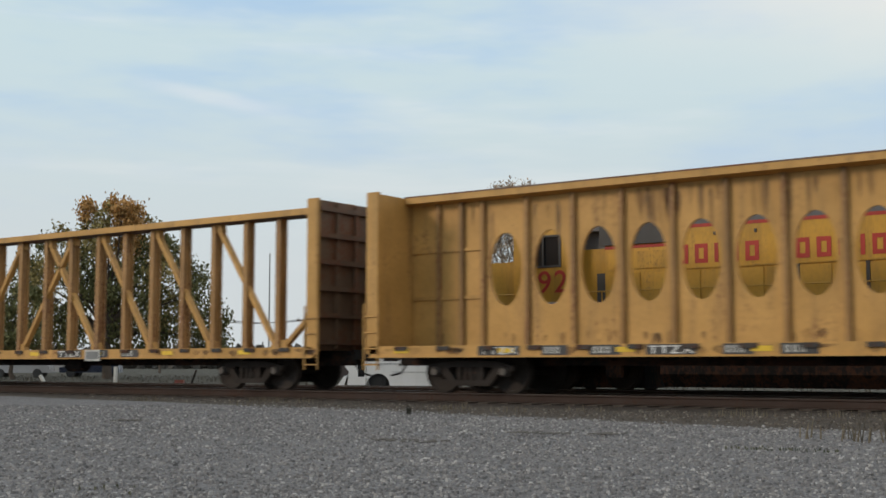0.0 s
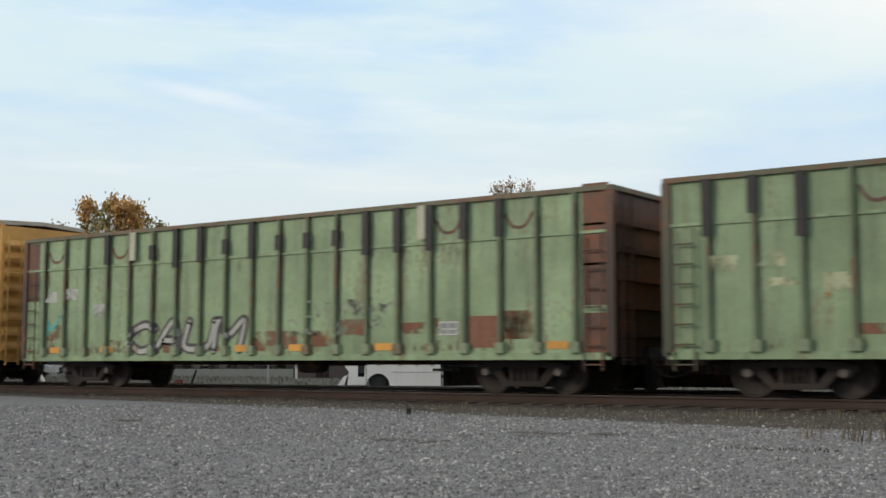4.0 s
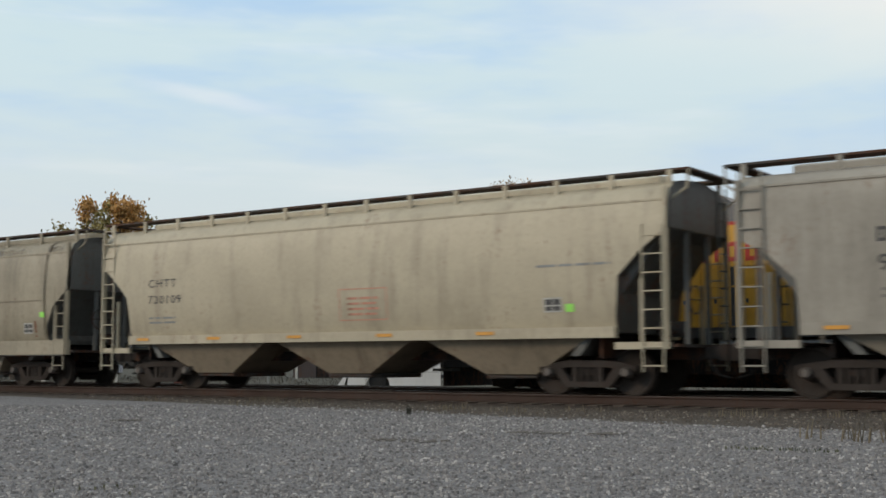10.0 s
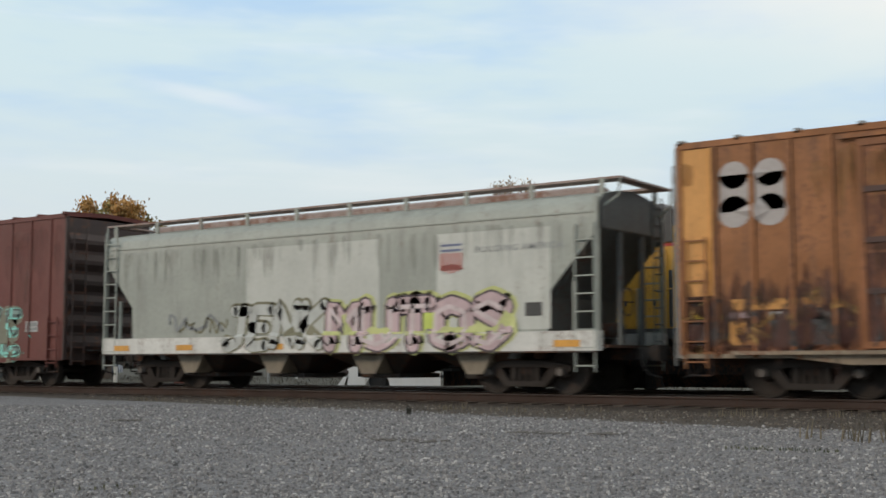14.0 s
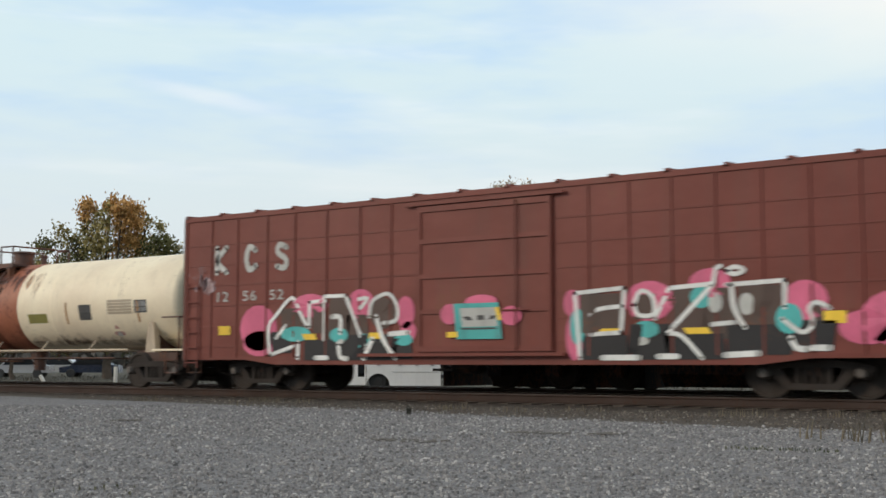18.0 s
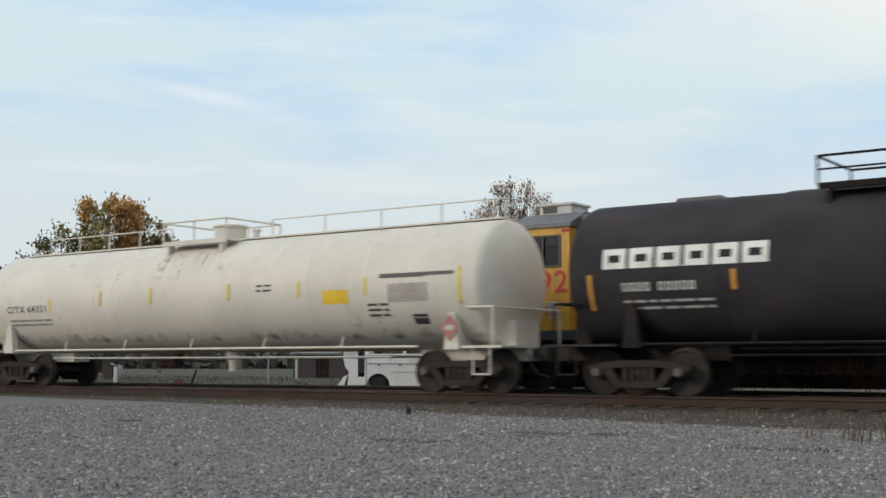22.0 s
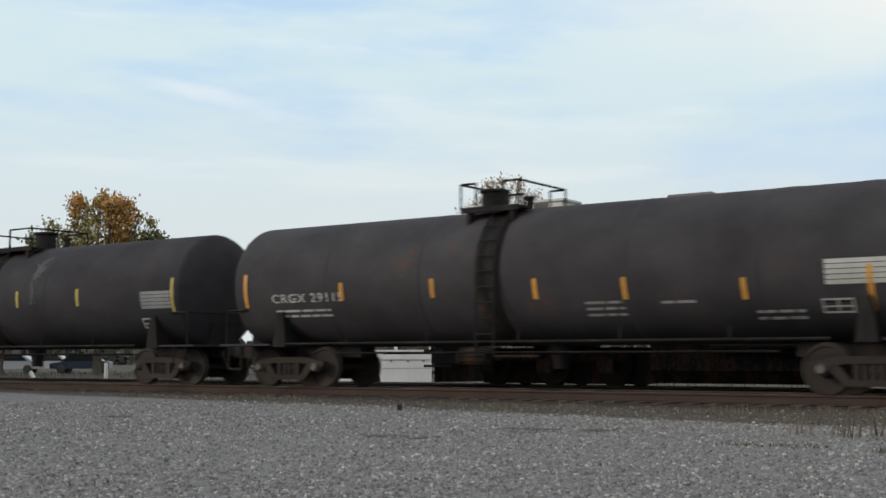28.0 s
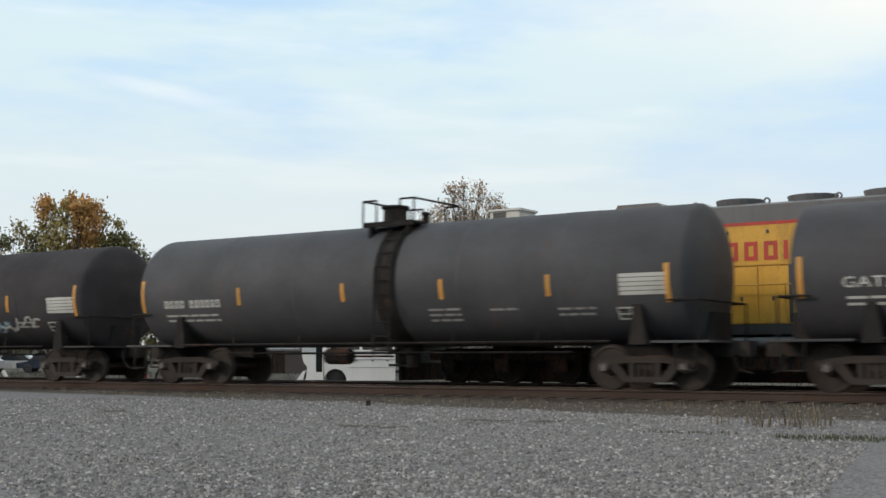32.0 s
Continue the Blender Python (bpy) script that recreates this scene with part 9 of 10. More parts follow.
# black and dark grey tank cars at the end
KD = paint("dusty dark tank paint", (0.041, 0.038, 0.041), rust=0.03, dirt=0.35, fade=0.5, rough=0.72, spec=0.09, dirt_color=(0.05, 0.045, 0.044))
KGREY = paint("dark grey tank paint", (0.048, 0.048, 0.054), rust=0.02, dirt=0.35, fade=0.45, rough=0.6, spec=0.16)
KGREY2 = paint("mid grey tank paint", (0.064, 0.065, 0.071), rust=0.02, dirt=0.3, fade=0.45, rough=0.6, spec=0.16)
YTEXT = paint("dull yellow print", (0.42, 0.30, 0.06), dirt=0.4)
DIM = paint("dim grey print", (0.30, 0.30, 0.29), dirt=0.4)
TAIL = [
    ((-613.85, -630.55), KD, "dusty black tank car with amber stripes", OFFWHITE, ORANGE_Y),
    ((-632.05, -648.15), K, "black tank car with dull yellow lettering", YTEXT, paint("dull yellow stripe", (0.45, 0.36, 0.08))),
    ((-650.15, -666.45), K, "black tank car with white lettering and amber stripes", OFFWHITE, ORANGE_Y),
    ((-668.35, -684.55), K, "black tank car with amber stripes and pale panels", OFFWHITE, ORANGE_Y),
    ((-686.25, -702.35), KGREY, "dark grey tank car with white marks", OFFWHITE, ORANGE_Y),
    ((-704.05, -720.15), KGREY2, "grey tank car with dark mid band", OFFWHITE, ORANGE_Y),
    ((-722.05, -738.25), KD, "dusty black tank car with blue and white graffiti", OFFWHITE, ORANGE_Y),
]
TEXTS = ("CRGX 29115", "UTLX", "TILX 290982", "CRGX", "GATX", "", "")
TSTRIPES = [(-7.66, 1.9, 2.75), (-4.59, 2.04, 2.54), (-1.59, 2.04, 2.54), (1.44, 2.04, 2.54), (4.63, 2.04, 2.52), (7.6, 1.85, 2.74)]
YSTRIPES = [(-7.66, 1.98, 2.8), (-4.46, 2.15, 2.61), (-1.75, 2.13, 2.59), (1.2, 2.13, 2.59), (3.85, 2.1, 2.57), (7.6, 1.85, 2.74)]
for i, ((right, left), shellm, lab, print_mat, stripe) in enumerate(TAIL):
    lad = (-0.7, -0.3, 0.6, 0.65, -0.6, 0.4, 0.45)[i]
    car, sf = tank("tank_car", lab, right, left, 1.40 if i == 4 else 1.50, 2.34 if i == 4 else 2.45, shellm, plat=(lad - 1.0, lad + 0.5) if i != 1 else (-1.65, 1.1), dome=lad - 0.75 if i != 1 else 0.45, ladder_x=lad, gear=KG, stripe_mat=stripe, over=1.48, dome_h=0.42, dish=0.22,
                   stripes=YSTRIPES if i == 1 else TSTRIPES if i not in (0, 4, 5) else [(-7.66, 1.8, 2.6), (-4.75, 1.98, 2.4), (-1.63, 1.92, 2.36), (0.43, 1.92, 2.36), (3.8, 1.88, 2.3), (7.5, 1.65, 2.45)] if i == 4 else [(-7.66, 1.9, 2.75), (-4.2, 2.02, 2.46), (-0.85, 2.02, 2.46), (1.98, 2.0, 2.46), (4.73, 2.0, 2.46), (7.47, 1.8, 2.6)] if i == 5 else [(-7.7, 1.9, 2.7), (-4.7, 2.0, 2.4), (-2.14, 1.98, 2.4), (0.44, 1.88, 2.3), (2.46, 1.82, 2.25), (4.89, 1.75, 2.15), (7.18, 1.5, 2.3)],
                   band=KG if i >= 4 else None)
    if TEXTS[i]:
        number(car, TEXTS[i], -6.87, 1.99, 0.2, print_mat, sf, wide=1.25)
        data_marks(car, sf, -6.8, 1.77, print_mat, 260 + i, 2, 1.7)
    else:
        tank_marks(car, sf, -6.87, 1.99, print_mat, 260 + i, "oooo oooooo", 0.2)
    tank_plates(car, sf, 6.4, 1.97, 1.12, 0.46, print_mat if print_mat is OFFWHITE else GREYPAINT)
    cot_plate(car, sf, 6.28, 1.47, OFFWHITE, KG, 0.57, 0.26)
    if i != 1:
        data_marks(car, sf, 1.55, 1.75, DIM, 270 + i, 3, 0.85)
        data_marks(car, sf, 3.2, 1.72, DIM, 280 + i, 1, 0.7)
        data_marks(car, sf, 5.05 if i == 0 else 4.9, 1.7 if i else 1.5, DIM, 285 + i, 2, 0.9)
    else:
        part("patch", Decal(sf, 0.006).rect(-3.0, -2.2, 2.66, 2.8).rect(-2.85, -2.35, 2.8, 2.92).mesh("patch"), OFFWHITE, car, "small white painted patch")
        for x in (-1.2, 1.75):
            part("stain", Decal(sf, 0.004).rect(x, x + 0.45, 2.2, 3.55, 0.15, 0.12).mesh("stain"), worn(KGREY2), car, "grey runs below the manway")
    if i in (1, 2, 3):
        data_marks(car, sf, -2.8 if i == 1 else 1.1, 2.95, OFFWHITE if i == 1 else YELLOW, 290 + i, 2, 0.7)
    if i == 6:
        smear(car, sf, 2.6, 4.4, 1.5, 2.1, 14, PALEBLUE, 299, 0.5, 0.4)
        scribble(car, sf, 4.2, 6.0, 1.4, 1.9, 12, OFFWHITE, 300, 0.06)


# ---- the locomotive that stands on the second track ----
LY = paint("locomotive yellow paint", (0.56, 0.305, 0.04), rust=0.05, dirt=0.30, fade=0.4, rough=0.35)
LG = paint("locomotive grey paint", (0.115, 0.115, 0.12), rust=0.05, dirt=0.3, rough=0.4)
LRED = paint("locomotive red stripe", (0.44, 0.042, 0.028), rust=0.02, dirt=0.3)
SILVERF = plain("white handrail paint", (0.6, 0.6, 0.56), 0.4)


def locomotive():
    th = thing("locomotive", "parked yellow and grey diesel locomotive with red lettering", "locomotive")
    th.location = (0, TRACK2, RAIL)
    f, r = -17.98, 4.2                       # the nose and the rear of the body
    part("walkway", Shape().box(f - 0.62, r + 1.3, -1.5, 1.5, 1.36, 1.44), LG, th)
    part("side_sill", Shape().box(f - 0.62, r + 1.3, -1.52, -1.46, 1.22, 1.46).box(f - 0.62, r + 1.3, 1.46, 1.52, 1.22, 1.46), LETTER_BLACK, th)
    part("underframe", Shape().box(f - 0.55, r + 1.2, -1.0, 1.0, 1.05, 1.36), DARK, th)
    # tank drawn long and low, to fill the shaded gap beneath as well
    part("fuel_tank", Shape().prism([(-1.40, 1.05), (1.40, 1.05), (1.40, 0.40), (1.15, 0.10), (-1.15, 0.10), (-1.40, 0.40)], -12.4, -0.6, "x"), DARK, th)
    # nose
    s = Shape().prism([(f, 1.44), (f, 2.95), (f + 0.10, 3.18), (f + 0.35, 3.26), (f + 1.78, 3.26), (f + 1.78, 1.44)], -0.95, 0.95)
    nose = part("nose", s, LY, th)
    part("nose_panel", Shape().box(f - 0.012, f, -0.45, 0.45, 1.9, 2.9), LG, nose)
    part("headlight", Shape().turn([(-0.05, 0.0), (-0.05, 0.11), (0.0, 0.13)], "x", 14, (f - 0.02, -0.16, 3.0)), SILVERF, nose)
    part("side_recess", Shape().box(f + 0.18, f + 0.48, -0.965, -0.945, 2.35, 2.95), DARK, nose)
    # cab, with its windows and a pitched grey roof
    c0, c1 = f + 1.62, f + 3.24
    cab = part("cab", Shape().box(c0, c1, -1.48, -1.40, 1.44, 3.05).box(c0, c0 + 0.46, -1.48, -1.40, 3.05, 3.80).box(c0 + 1.36, c1, -1.48, -1.40, 3.05, 3.80).box(c0, c1, -1.48, -1.40, 3.80, 4.08)
               .box(c0, c1, 1.40, 1.48, 1.44, 4.08).box(c1 - 0.08, c1, -1.40, 1.40, 1.44, 4.08).box(c0, c0 + 0.08, -1.40, 1.40, 1.44, 3.35).box(c0, c0 + 0.08, -1.40, -1.25, 3.35, 4.08).box(c0, c0 + 0.08, 1.25, 1.40, 3.35, 4.08).box(c0, c0 + 0.08, -0.1, 0.1, 3.35, 4.08), LY, th)
    part("cab_window", Shape().box(c0 + 0.46, c0 + 1.36, -1.455, -1.435, 3.05, 3.80), GLASS_DARK, cab, "dark side window of the cab")
    part("window_frame", Shape().box(c0 + 0.44, c0 + 1.38, -1.50, -1.478, 3.02, 3.07).box(c0 + 0.44, c0 + 1.38, -1.50, -1.478, 3.78, 3.83).box(c0 + 0.44, c0 + 0.50, -1.50, -1.478, 3.07, 3.78).box(c0 + 0.84, c0 + 0.89, -1.50, -1.478, 3.07, 3.78).box(c0 + 1.32, c0 + 1.38, -1.50, -1.478, 3.07, 3.78), LETTER_BLACK, cab)
    part("windscreen", Shape().box(c0 + 0.02, c0 + 0.04, -1.25, 1.25, 3.35, 4.02), GLASS_DARK, cab)
    part("cab_roof", Shape().prism([(-1.54, 4.02), (-1.50, 4.12), (-0.75, 4.45), (0.75, 4.45), (1.50, 4.12), (1.54, 4.02)], c0 - 0.12, c1 + 0.06, "x"), LG, cab)
    part("air_conditioner", Shape().box(c0 + 0.17, c0 + 1.1, -0.45, 0.45, 4.45, 4.74).box(c0 + 0.12, c0 + 1.15, -0.5, 0.5, 4.71, 4.77), OFFWHITE, cab, "white roof air conditioner box")
    part("air_grille", Shape().box(c0 + 0.27, c0 + 0.68, -0.462, -0.452, 4.52, 4.68), LETTER_BLACK, cab)
    part("cab_stripe", Decal(flat(-1.48), 0.006).rect(c0, c0 + 0.44, 3.88, 3.97).rect(c0 + 1.40, c1, 3.88, 3.97).mesh("cab_stripe"), LRED, cab)
    number(cab, "692", c0 + 0.24, 2.40, 0.54, LRED, flat(-1.485), wide=1.05)
    shield(cab, flat(-1.485), c0 + 0.97, 1.76, 0.30, 0.40)
    # hood: yellow sides, grey roof, dark intake behind the cab
    H0, H1, W = c1, r, 1.05
    part("hood", Shape().prism([(-W, 1.44), (W, 1.44), (W, 3.90), (-W, 3.90)], H0 + 0.75, H1, "x"), LY, th)
    part("hood_roof", Shape().prism([(-W - 0.004, 3.90), (W + 0.004, 3.90), (W + 0.004, 4.30), (W - 0.25, 4.37), (-W + 0.25, 4.37), (-W - 0.004, 4.30)], H0 + 0.02, H1, "x"), LG, th)
    cabinet = part("electrical_cabinet", Shape().box(H0, H0 + 0.75, -W + 0.06, W - 0.06, 1.44, 3.46).box(H0, H0 + 0.75, -W + 0.25, W - 0.25, 3.46, 3.90), LY, th)
    # a flat black plate draws the shadow gap in the cabinet side
    part("cabinet_recess", Shape().box(H0 + 0.50, H0 + 0.74, -W + 0.045, -W + 0.058, 2.0, 2.85), LETTER_BLACK, cabinet)
    part("cabinet_roof", Shape().box(H0 + 0.02, H0 + 0.75, -W + 0.2, -W + 0.248, 3.46, 3.90), LG, cabinet)
    part("air_reservoir", Shape().turn([(-10.9, 0.0), (-10.9, 0.12), (-10.82, 0.15), (-5.2, 0.15), (-5.12, 0.12), (-5.12, 0.0)], "x", 14, (0, -1.42, 1.02)), LG, th, "long grey air reservoir under the walkway")
    for s in (-1, 1):
        part("air_intake", Shape().box(H0 + 0.62, H0 + 2.55, min(s * (W + 0.006), s * (W + 0.05)), max(s * (W + 0.006), s * (W + 0.05)), 3.52, 4.34), LETTER_BLACK, th, "black intake grille")
    part("hood_stripe", Decal(flat(-W), 0.006).rect(H0 + 0.75, H0 + 2.60, 3.42, 3.50).rect(H0 + 2.68, H1, 3.82, 3.90).mesh("hood_stripe"), LRED, th)
    d = Decal(flat(-W), 0.008)
    blocks(d, "ooioo", -12.12, 2.98, 0.45, 0.36, w=0.10)
    blocks(d, "oooioio", -9.24, 2.98, 0.45, 0.34, w=0.10)
    part("lettering", d.mesh("lettering"), LRED, th, "long row of red letter shapes")
    xx, k = H0 + 0.98, 0
    while xx < H1 - 0.6:
        dd = part("hood_door", Shape().box(xx + 0.03, xx + 0.72, -W - 0.025, -W - 0.004, 1.50, 2.82), LY, th)
        part("door_latch", Shape().box(xx + 0.30, xx + 0.36, -W - 0.04, -W - 0.025, 2.02, 2.12), LETTER_BLACK, dd)
        if k % 2:
            part("door_gap", Shape().box(xx + 0.705, xx + 0.785, -W - 0.034, -W - 0.002, 1.50, 2.85), LETTER_BLACK, dd)
        xx, k = xx + 0.765, k + 1
    for q in range(16):
        part("panel_bolt", Shape().box(H0 + 2.6 + q * 0.98, H0 + 2.66 + q * 0.98, -W - 0.02, -W - 0.004, 3.62, 3.70), LETTER_BLACK, th)
    part("hood_rail", Shape().box(H0 + 2.7, H1, -W - 0.03, -W - 0.004, 2.86, 2.90), LY, th)
    part("louvre", Shape().box(H0 + 0.85, H0 + 2.4, -W - 0.02, -W - 0.004, 2.92, 3.34), LY, th)
    # things on the roof
    part("exhaust_housing", Shape().prism([(-13.9, 4.37), (-13.7, 4.50), (-12.6, 4.50), (-12.45, 4.37)], -0.7, 0.7), LG, th)
    part("blower_housing", Shape().prism([(-12.35, 4.40), (-12.25, 4.60), (-11.15, 4.60), (-10.85, 4.40)], -0.62, 0.62), LG, th)
    for x in (-10.1, -8.3, -6.6, -4.8, -3.0):
        part("lifting_eye", Shape().turn([(-0.02, 0.09), (0.02, 0.09), (0.02, 0.05), (-0.02, 0.05), (-0.02, 0.09)], "y", 10, (x, -0.7, 4.43)), LG, th)
    for x in (-9.2, -7.4, -5.6):
        part("roof_fan", Shape().turn([(4.40, 0.56), (4.54, 0.60), (4.56, 0.60), (4.56, 0.0)], "z", 20, (x, 0, 0)), LG, th)
    # handrails
    g = Shape()
    for s in (-1, 1):
        xs = [f - 0.55 + i * 1.55 for i in range(16)]
        for q in xs:
            g.rod((q, s * 1.44, 1.42), (q, s * 1.44, 2.38), 0.018)
        g.rod((xs[0], s * 1.44, 2.38), (c0, s * 1.44, 2.38), 0.02).rod((c1, s * 1.44, 2.38), (xs[-1], s * 1.44, 2.38), 0.02)
    part("handrail", g, LY, th)
    g = Shape()
    for y in (-1.42, -0.95, 0.95, 1.42):
        g.rod((f - 0.60, y, 1.4), (f - 0.60, y, 2.45), 0.025)
    g.rod((f - 0.60, -1.42, 2.45), (f - 0.60, -0.95, 2.45), 0.02).rod((f - 0.60, 1.42, 2.45), (f - 0.60, 0.95, 2.45), 0.02)
    part("front_rail", g, SILVERF, th, "white front handrails")
    for x in (f - 0.60, r + 1.25):
        part("end_plate", Shape().box(x - 0.05, x + 0.05, -1.5, 1.5, 0.55, 1.44), LETTER_BLACK, th)
        part("pilot", Shape().box(x - 0.06, x + 0.06, -1.35, 1.35, 0.06, 0.55), DARK, th)
        part("step_well", Shape().box(x - 0.3, x + 0.3, -1.5, -1.1, 0.45, 0.52).box(x - 0.3, x + 0.3, -1.5, -1.1, 0.85, 0.92), LETTER_BLACK, th)
    # two six-wheel trucks
    for x in (f + 2.6, r - 2.4):
        t = part("truck", Shape().box(x - 2.3, x + 2.3, -1.22, -1.06, 0.62, 0.90).box(x - 2.3, x + 2.3, 1.06, 1.22, 0.62, 0.90).box(x - 0.3, x + 0.3, -1.2, 1.2, 0.55, 1.05), DARK, th, "six-wheel locomotive truck")
        for e in (-1.7, 0.0, 1.7):
            w = part("wheelset", WHEELSET, WHEEL_MAT, t)
            w.location = (x + e, 0, WHEEL_R)
            for s in (-1, 1):
                part("journal_box", Shape().box(x + e - 0.2, x + e + 0.2, min(s * 1.12, s * 1.28), max(s * 1.12, s * 1.28), 0.32, 0.66), DARK, t)
        # one long block for the motors, also filling the shaded gap
        part("traction_motor", Shape().box(x - 2.2, x + 2.2, -0.6, 0.6, 0.05, 0.95), DARK, t)
    return th


locomotive()

# ---- beyond the tracks ----
GZ = -0.12


def at_view(across, depth):
    """A place on the ground by its direction: the offset across the view at unit depth, and the depth."""
    a = radians(YAW)
    return (EYE[0] + depth * (-math.sin(a)) + across * depth * math.cos(a), EYE[1] + depth * math.cos(a) + across * depth * math.sin(a))


def leaf_material(name, c1, c2):
    m, N, L, B = principled(name)
    g = N.new("ShaderNodeNewGeometry")
    c = blend(N, L, g.outputs["Random Per Island"], rgba(c1), rgba(c2))
    L.new(c, B.inputs["Base Color"])
    B.inputs["Roughness"].default_value = 0.7
    return m


LEAF_GREEN = leaf_material("dull green leaves", (0.060, 0.068, 0.020), (0.150, 0.142, 0.045))
LEAF_GOLD = leaf_material("gold and brown autumn leaves", (0.27, 0.15, 0.045), (0.62, 0.345, 0.11))
LEAF_BROWN = leaf_material("dry brown leaves", (0.22, 0.165, 0.115), (0.50, 0.38, 0.27))
LEAF_OLIVE = leaf_material("olive leaves", (0.135, 0.122, 0.038), (0.34, 0.262, 0.088))
BARK = plain("grey brown bark", (0.085, 0.065, 0.05), 0.9, 0.0, 0.3, 5.0)


def limb(s, a, b, r0, r1, n=6):
    a, b = Vector(a), Vector(b)
    q = (b - a).to_track_quat("Z", "Y")
    ring = [Vector((math.cos(2 * math.pi * i / n), math.sin(2 * math.pi * i / n), 0)) for i in range(n)]
    s.add([tuple(a + q @ (p * r0)) for p in ring] + [tuple(b + q @ (p * r1)) for p in ring], [(i, (i + 1) % n, (i + 1) % n + n, i + n) for i in range(n)])


def leaves(lobes, count, size, rnd):
    """Small folded leaf clumps, gathered into uneven sprays inside each lobe."""
    s = Shape()
    total = sum(a * b for _, _, _, a, b in lobes)
    for x, y, z, a, b in lobes:
        n = int(count * a * b / total)
        sprays = []
        for i in range(max(4, n // 26)):
            v = Vector((rnd.gauss(0, 1), rnd.gauss(0, 1), rnd.gauss(0, 1))).normalized() * rnd.uniform(0.55, 1.0)
            sprays.append(Vector((x + v.x * a, y + v.y * a, z + v.z * b)))
        for i in range(n):
            c = rnd.choice(sprays) + Vector((rnd.gauss(0, 1), rnd.gauss(0, 1), rnd.gauss(0, 1))) * (0.14 * a + 0.12)
            q = Euler((rnd.uniform(0, 6.3), rnd.uniform(0, 6.3), rnd.uniform(0, 6.3))).to_quaternion()
            k = size * rnd.uniform(0.6, 1.3)
            pts = [(-k, -k * 0.5, 0), (0, -k * 0.6, k * 0.25), (0, k * 0.6, k * 0.25), (-k, k * 0.5, 0), (k, -k * 0.4, 0), (k, k * 0.4, 0)]
            s.add([tuple(c + q @ Vector(p)) for p in pts], [(0, 1, 2, 3), (1, 4, 5, 2)])
    return s


def tree(name, label, x, y, lobes, trunk_h, trunk_r, mats, count, size, seed, twigs=0):
    """lobes: (dx, dy, z, radius, height, which leaves)."""
    rnd = random.Random(seed)
    th = thing(name, label, "tree")
    th.location = (x, y, GZ)
    s = Shape()
    p = Vector((0, 0, -0.1))
    r = trunk_r
    for i in range(4):
        q = Vector((rnd.uniform(-0.15, 0.15), rnd.uniform(-0.15, 0.15), trunk_h * (i + 1) / 4))
        limb(s, p, q, r, r * 0.86, 9)
        p, r = q, r * 0.86
    for lx, ly, lz, a, b, k in lobes:
        mid = Vector((lx * 0.45, ly * 0.45, trunk_h + (lz - trunk_h) * 0.5)) + Vector((rnd.uniform(-0.3, 0.3), rnd.uniform(-0.3, 0.3), 0))
        base = Vector((0, 0, trunk_h * rnd.uniform(0.7, 1.0)))
        limb(s, base, mid, r * 0.55, r * 0.34)
        limb(s, mid, (lx, ly, lz), r * 0.34, r * 0.12)
        for i in range(7 + twigs):
            v = Vector((rnd.gauss(0, 1), rnd.gauss(0, 1), rnd.gauss(0.3, 0.8))).normalized()
            e = Vector((lx, ly, lz)) + Vector((v.x * a, v.y * a, v.z * b)) * rnd.uniform(0.6, 1.0)
            st = mid.lerp(Vector((lx, ly, lz)), rnd.uniform(0.2, 1.0))
            limb(s, st, e, r * 0.10, r * 0.03, 4)
    part("trunk", s, BARK, th, "bark-covered trunk and limbs")
    for k, m in enumerate(mats):
        ls = [(a, b, c, d, e) for a, b, c, d, e, kk in lobes if kk == k]
        if ls:
            part("crown", leaves(ls, count[k], size, rnd), m, th)
    return th


# the large autumn tree: green below, gold at the top
x, y = at_view(-0.275, 80)
ux, uy = math.cos(radians(YAW)), math.sin(radians(YAW))


def spread(lobes):
    """Lobes given across the view are laid out across it, with depth scattered."""
    rnd = random.Random(12)
    out = []
    for u, z, a, b, k in lobes:
        d = rnd.uniform(-1.2, 1.2)
        out.append((u * ux - d * uy, u * uy + d * ux, z, a, b, k))
    return out


big = [(-1.3, 11.15, 0.55, 0.75, 1), (-0.75, 10.6, 0.4, 0.6, 2), (0.3, 11.6, 0.5, 0.7, 1), (0.45, 10.6, 0.55, 0.7, 2), (1.5, 11.1, 0.6, 0.8, 1), (2.2, 10.7, 0.55, 0.8, 1), (1.6, 10.1, 0.9, 0.8, 1), (-1.2, 10.0, 0.8, 0.8, 2), (2.8, 10.2, 0.45, 0.6, 2),
       (-2.9, 9.75, 0.5, 0.5, 2), (-2.2, 9.2, 0.7, 0.6, 2), (3.6, 9.8, 0.5, 0.6, 2), (0.3, 9.5, 1.1, 0.8, 2), (4.75, 8.9, 0.5, 0.55, 2), (4.1, 8.9, 0.6, 0.6, 0), (2.7, 9.0, 0.9, 0.8, 2), (-3.5, 8.7, 0.7, 0.6, 0), (-2.0, 8.5, 1.0, 0.8, 0), (-0.3, 8.5, 1.2, 0.9, 2), (1.5, 8.7, 1.2, 0.9, 1),
       (3.4, 8.1, 1.1, 0.8, 0), (4.9, 8.0, 0.7, 0.7, 0)]
big += [(u + 0.3 * math.sin(7 * u + z), z, 1.25, 0.95, 2 if i % 4 == 1 else 0) for z, w in ((7.0, 4.9), (5.5, 5.8), (4.0, 6.4), (2.7, 6.6)) for i, u in enumerate([-w, -w * 0.62, -w * 0.25, w * 0.12, w * 0.5, w * 0.82, w * 1.1])]
big = spread([(u - 0.45, z, a, b, k) for u, z, a, b, k in big])
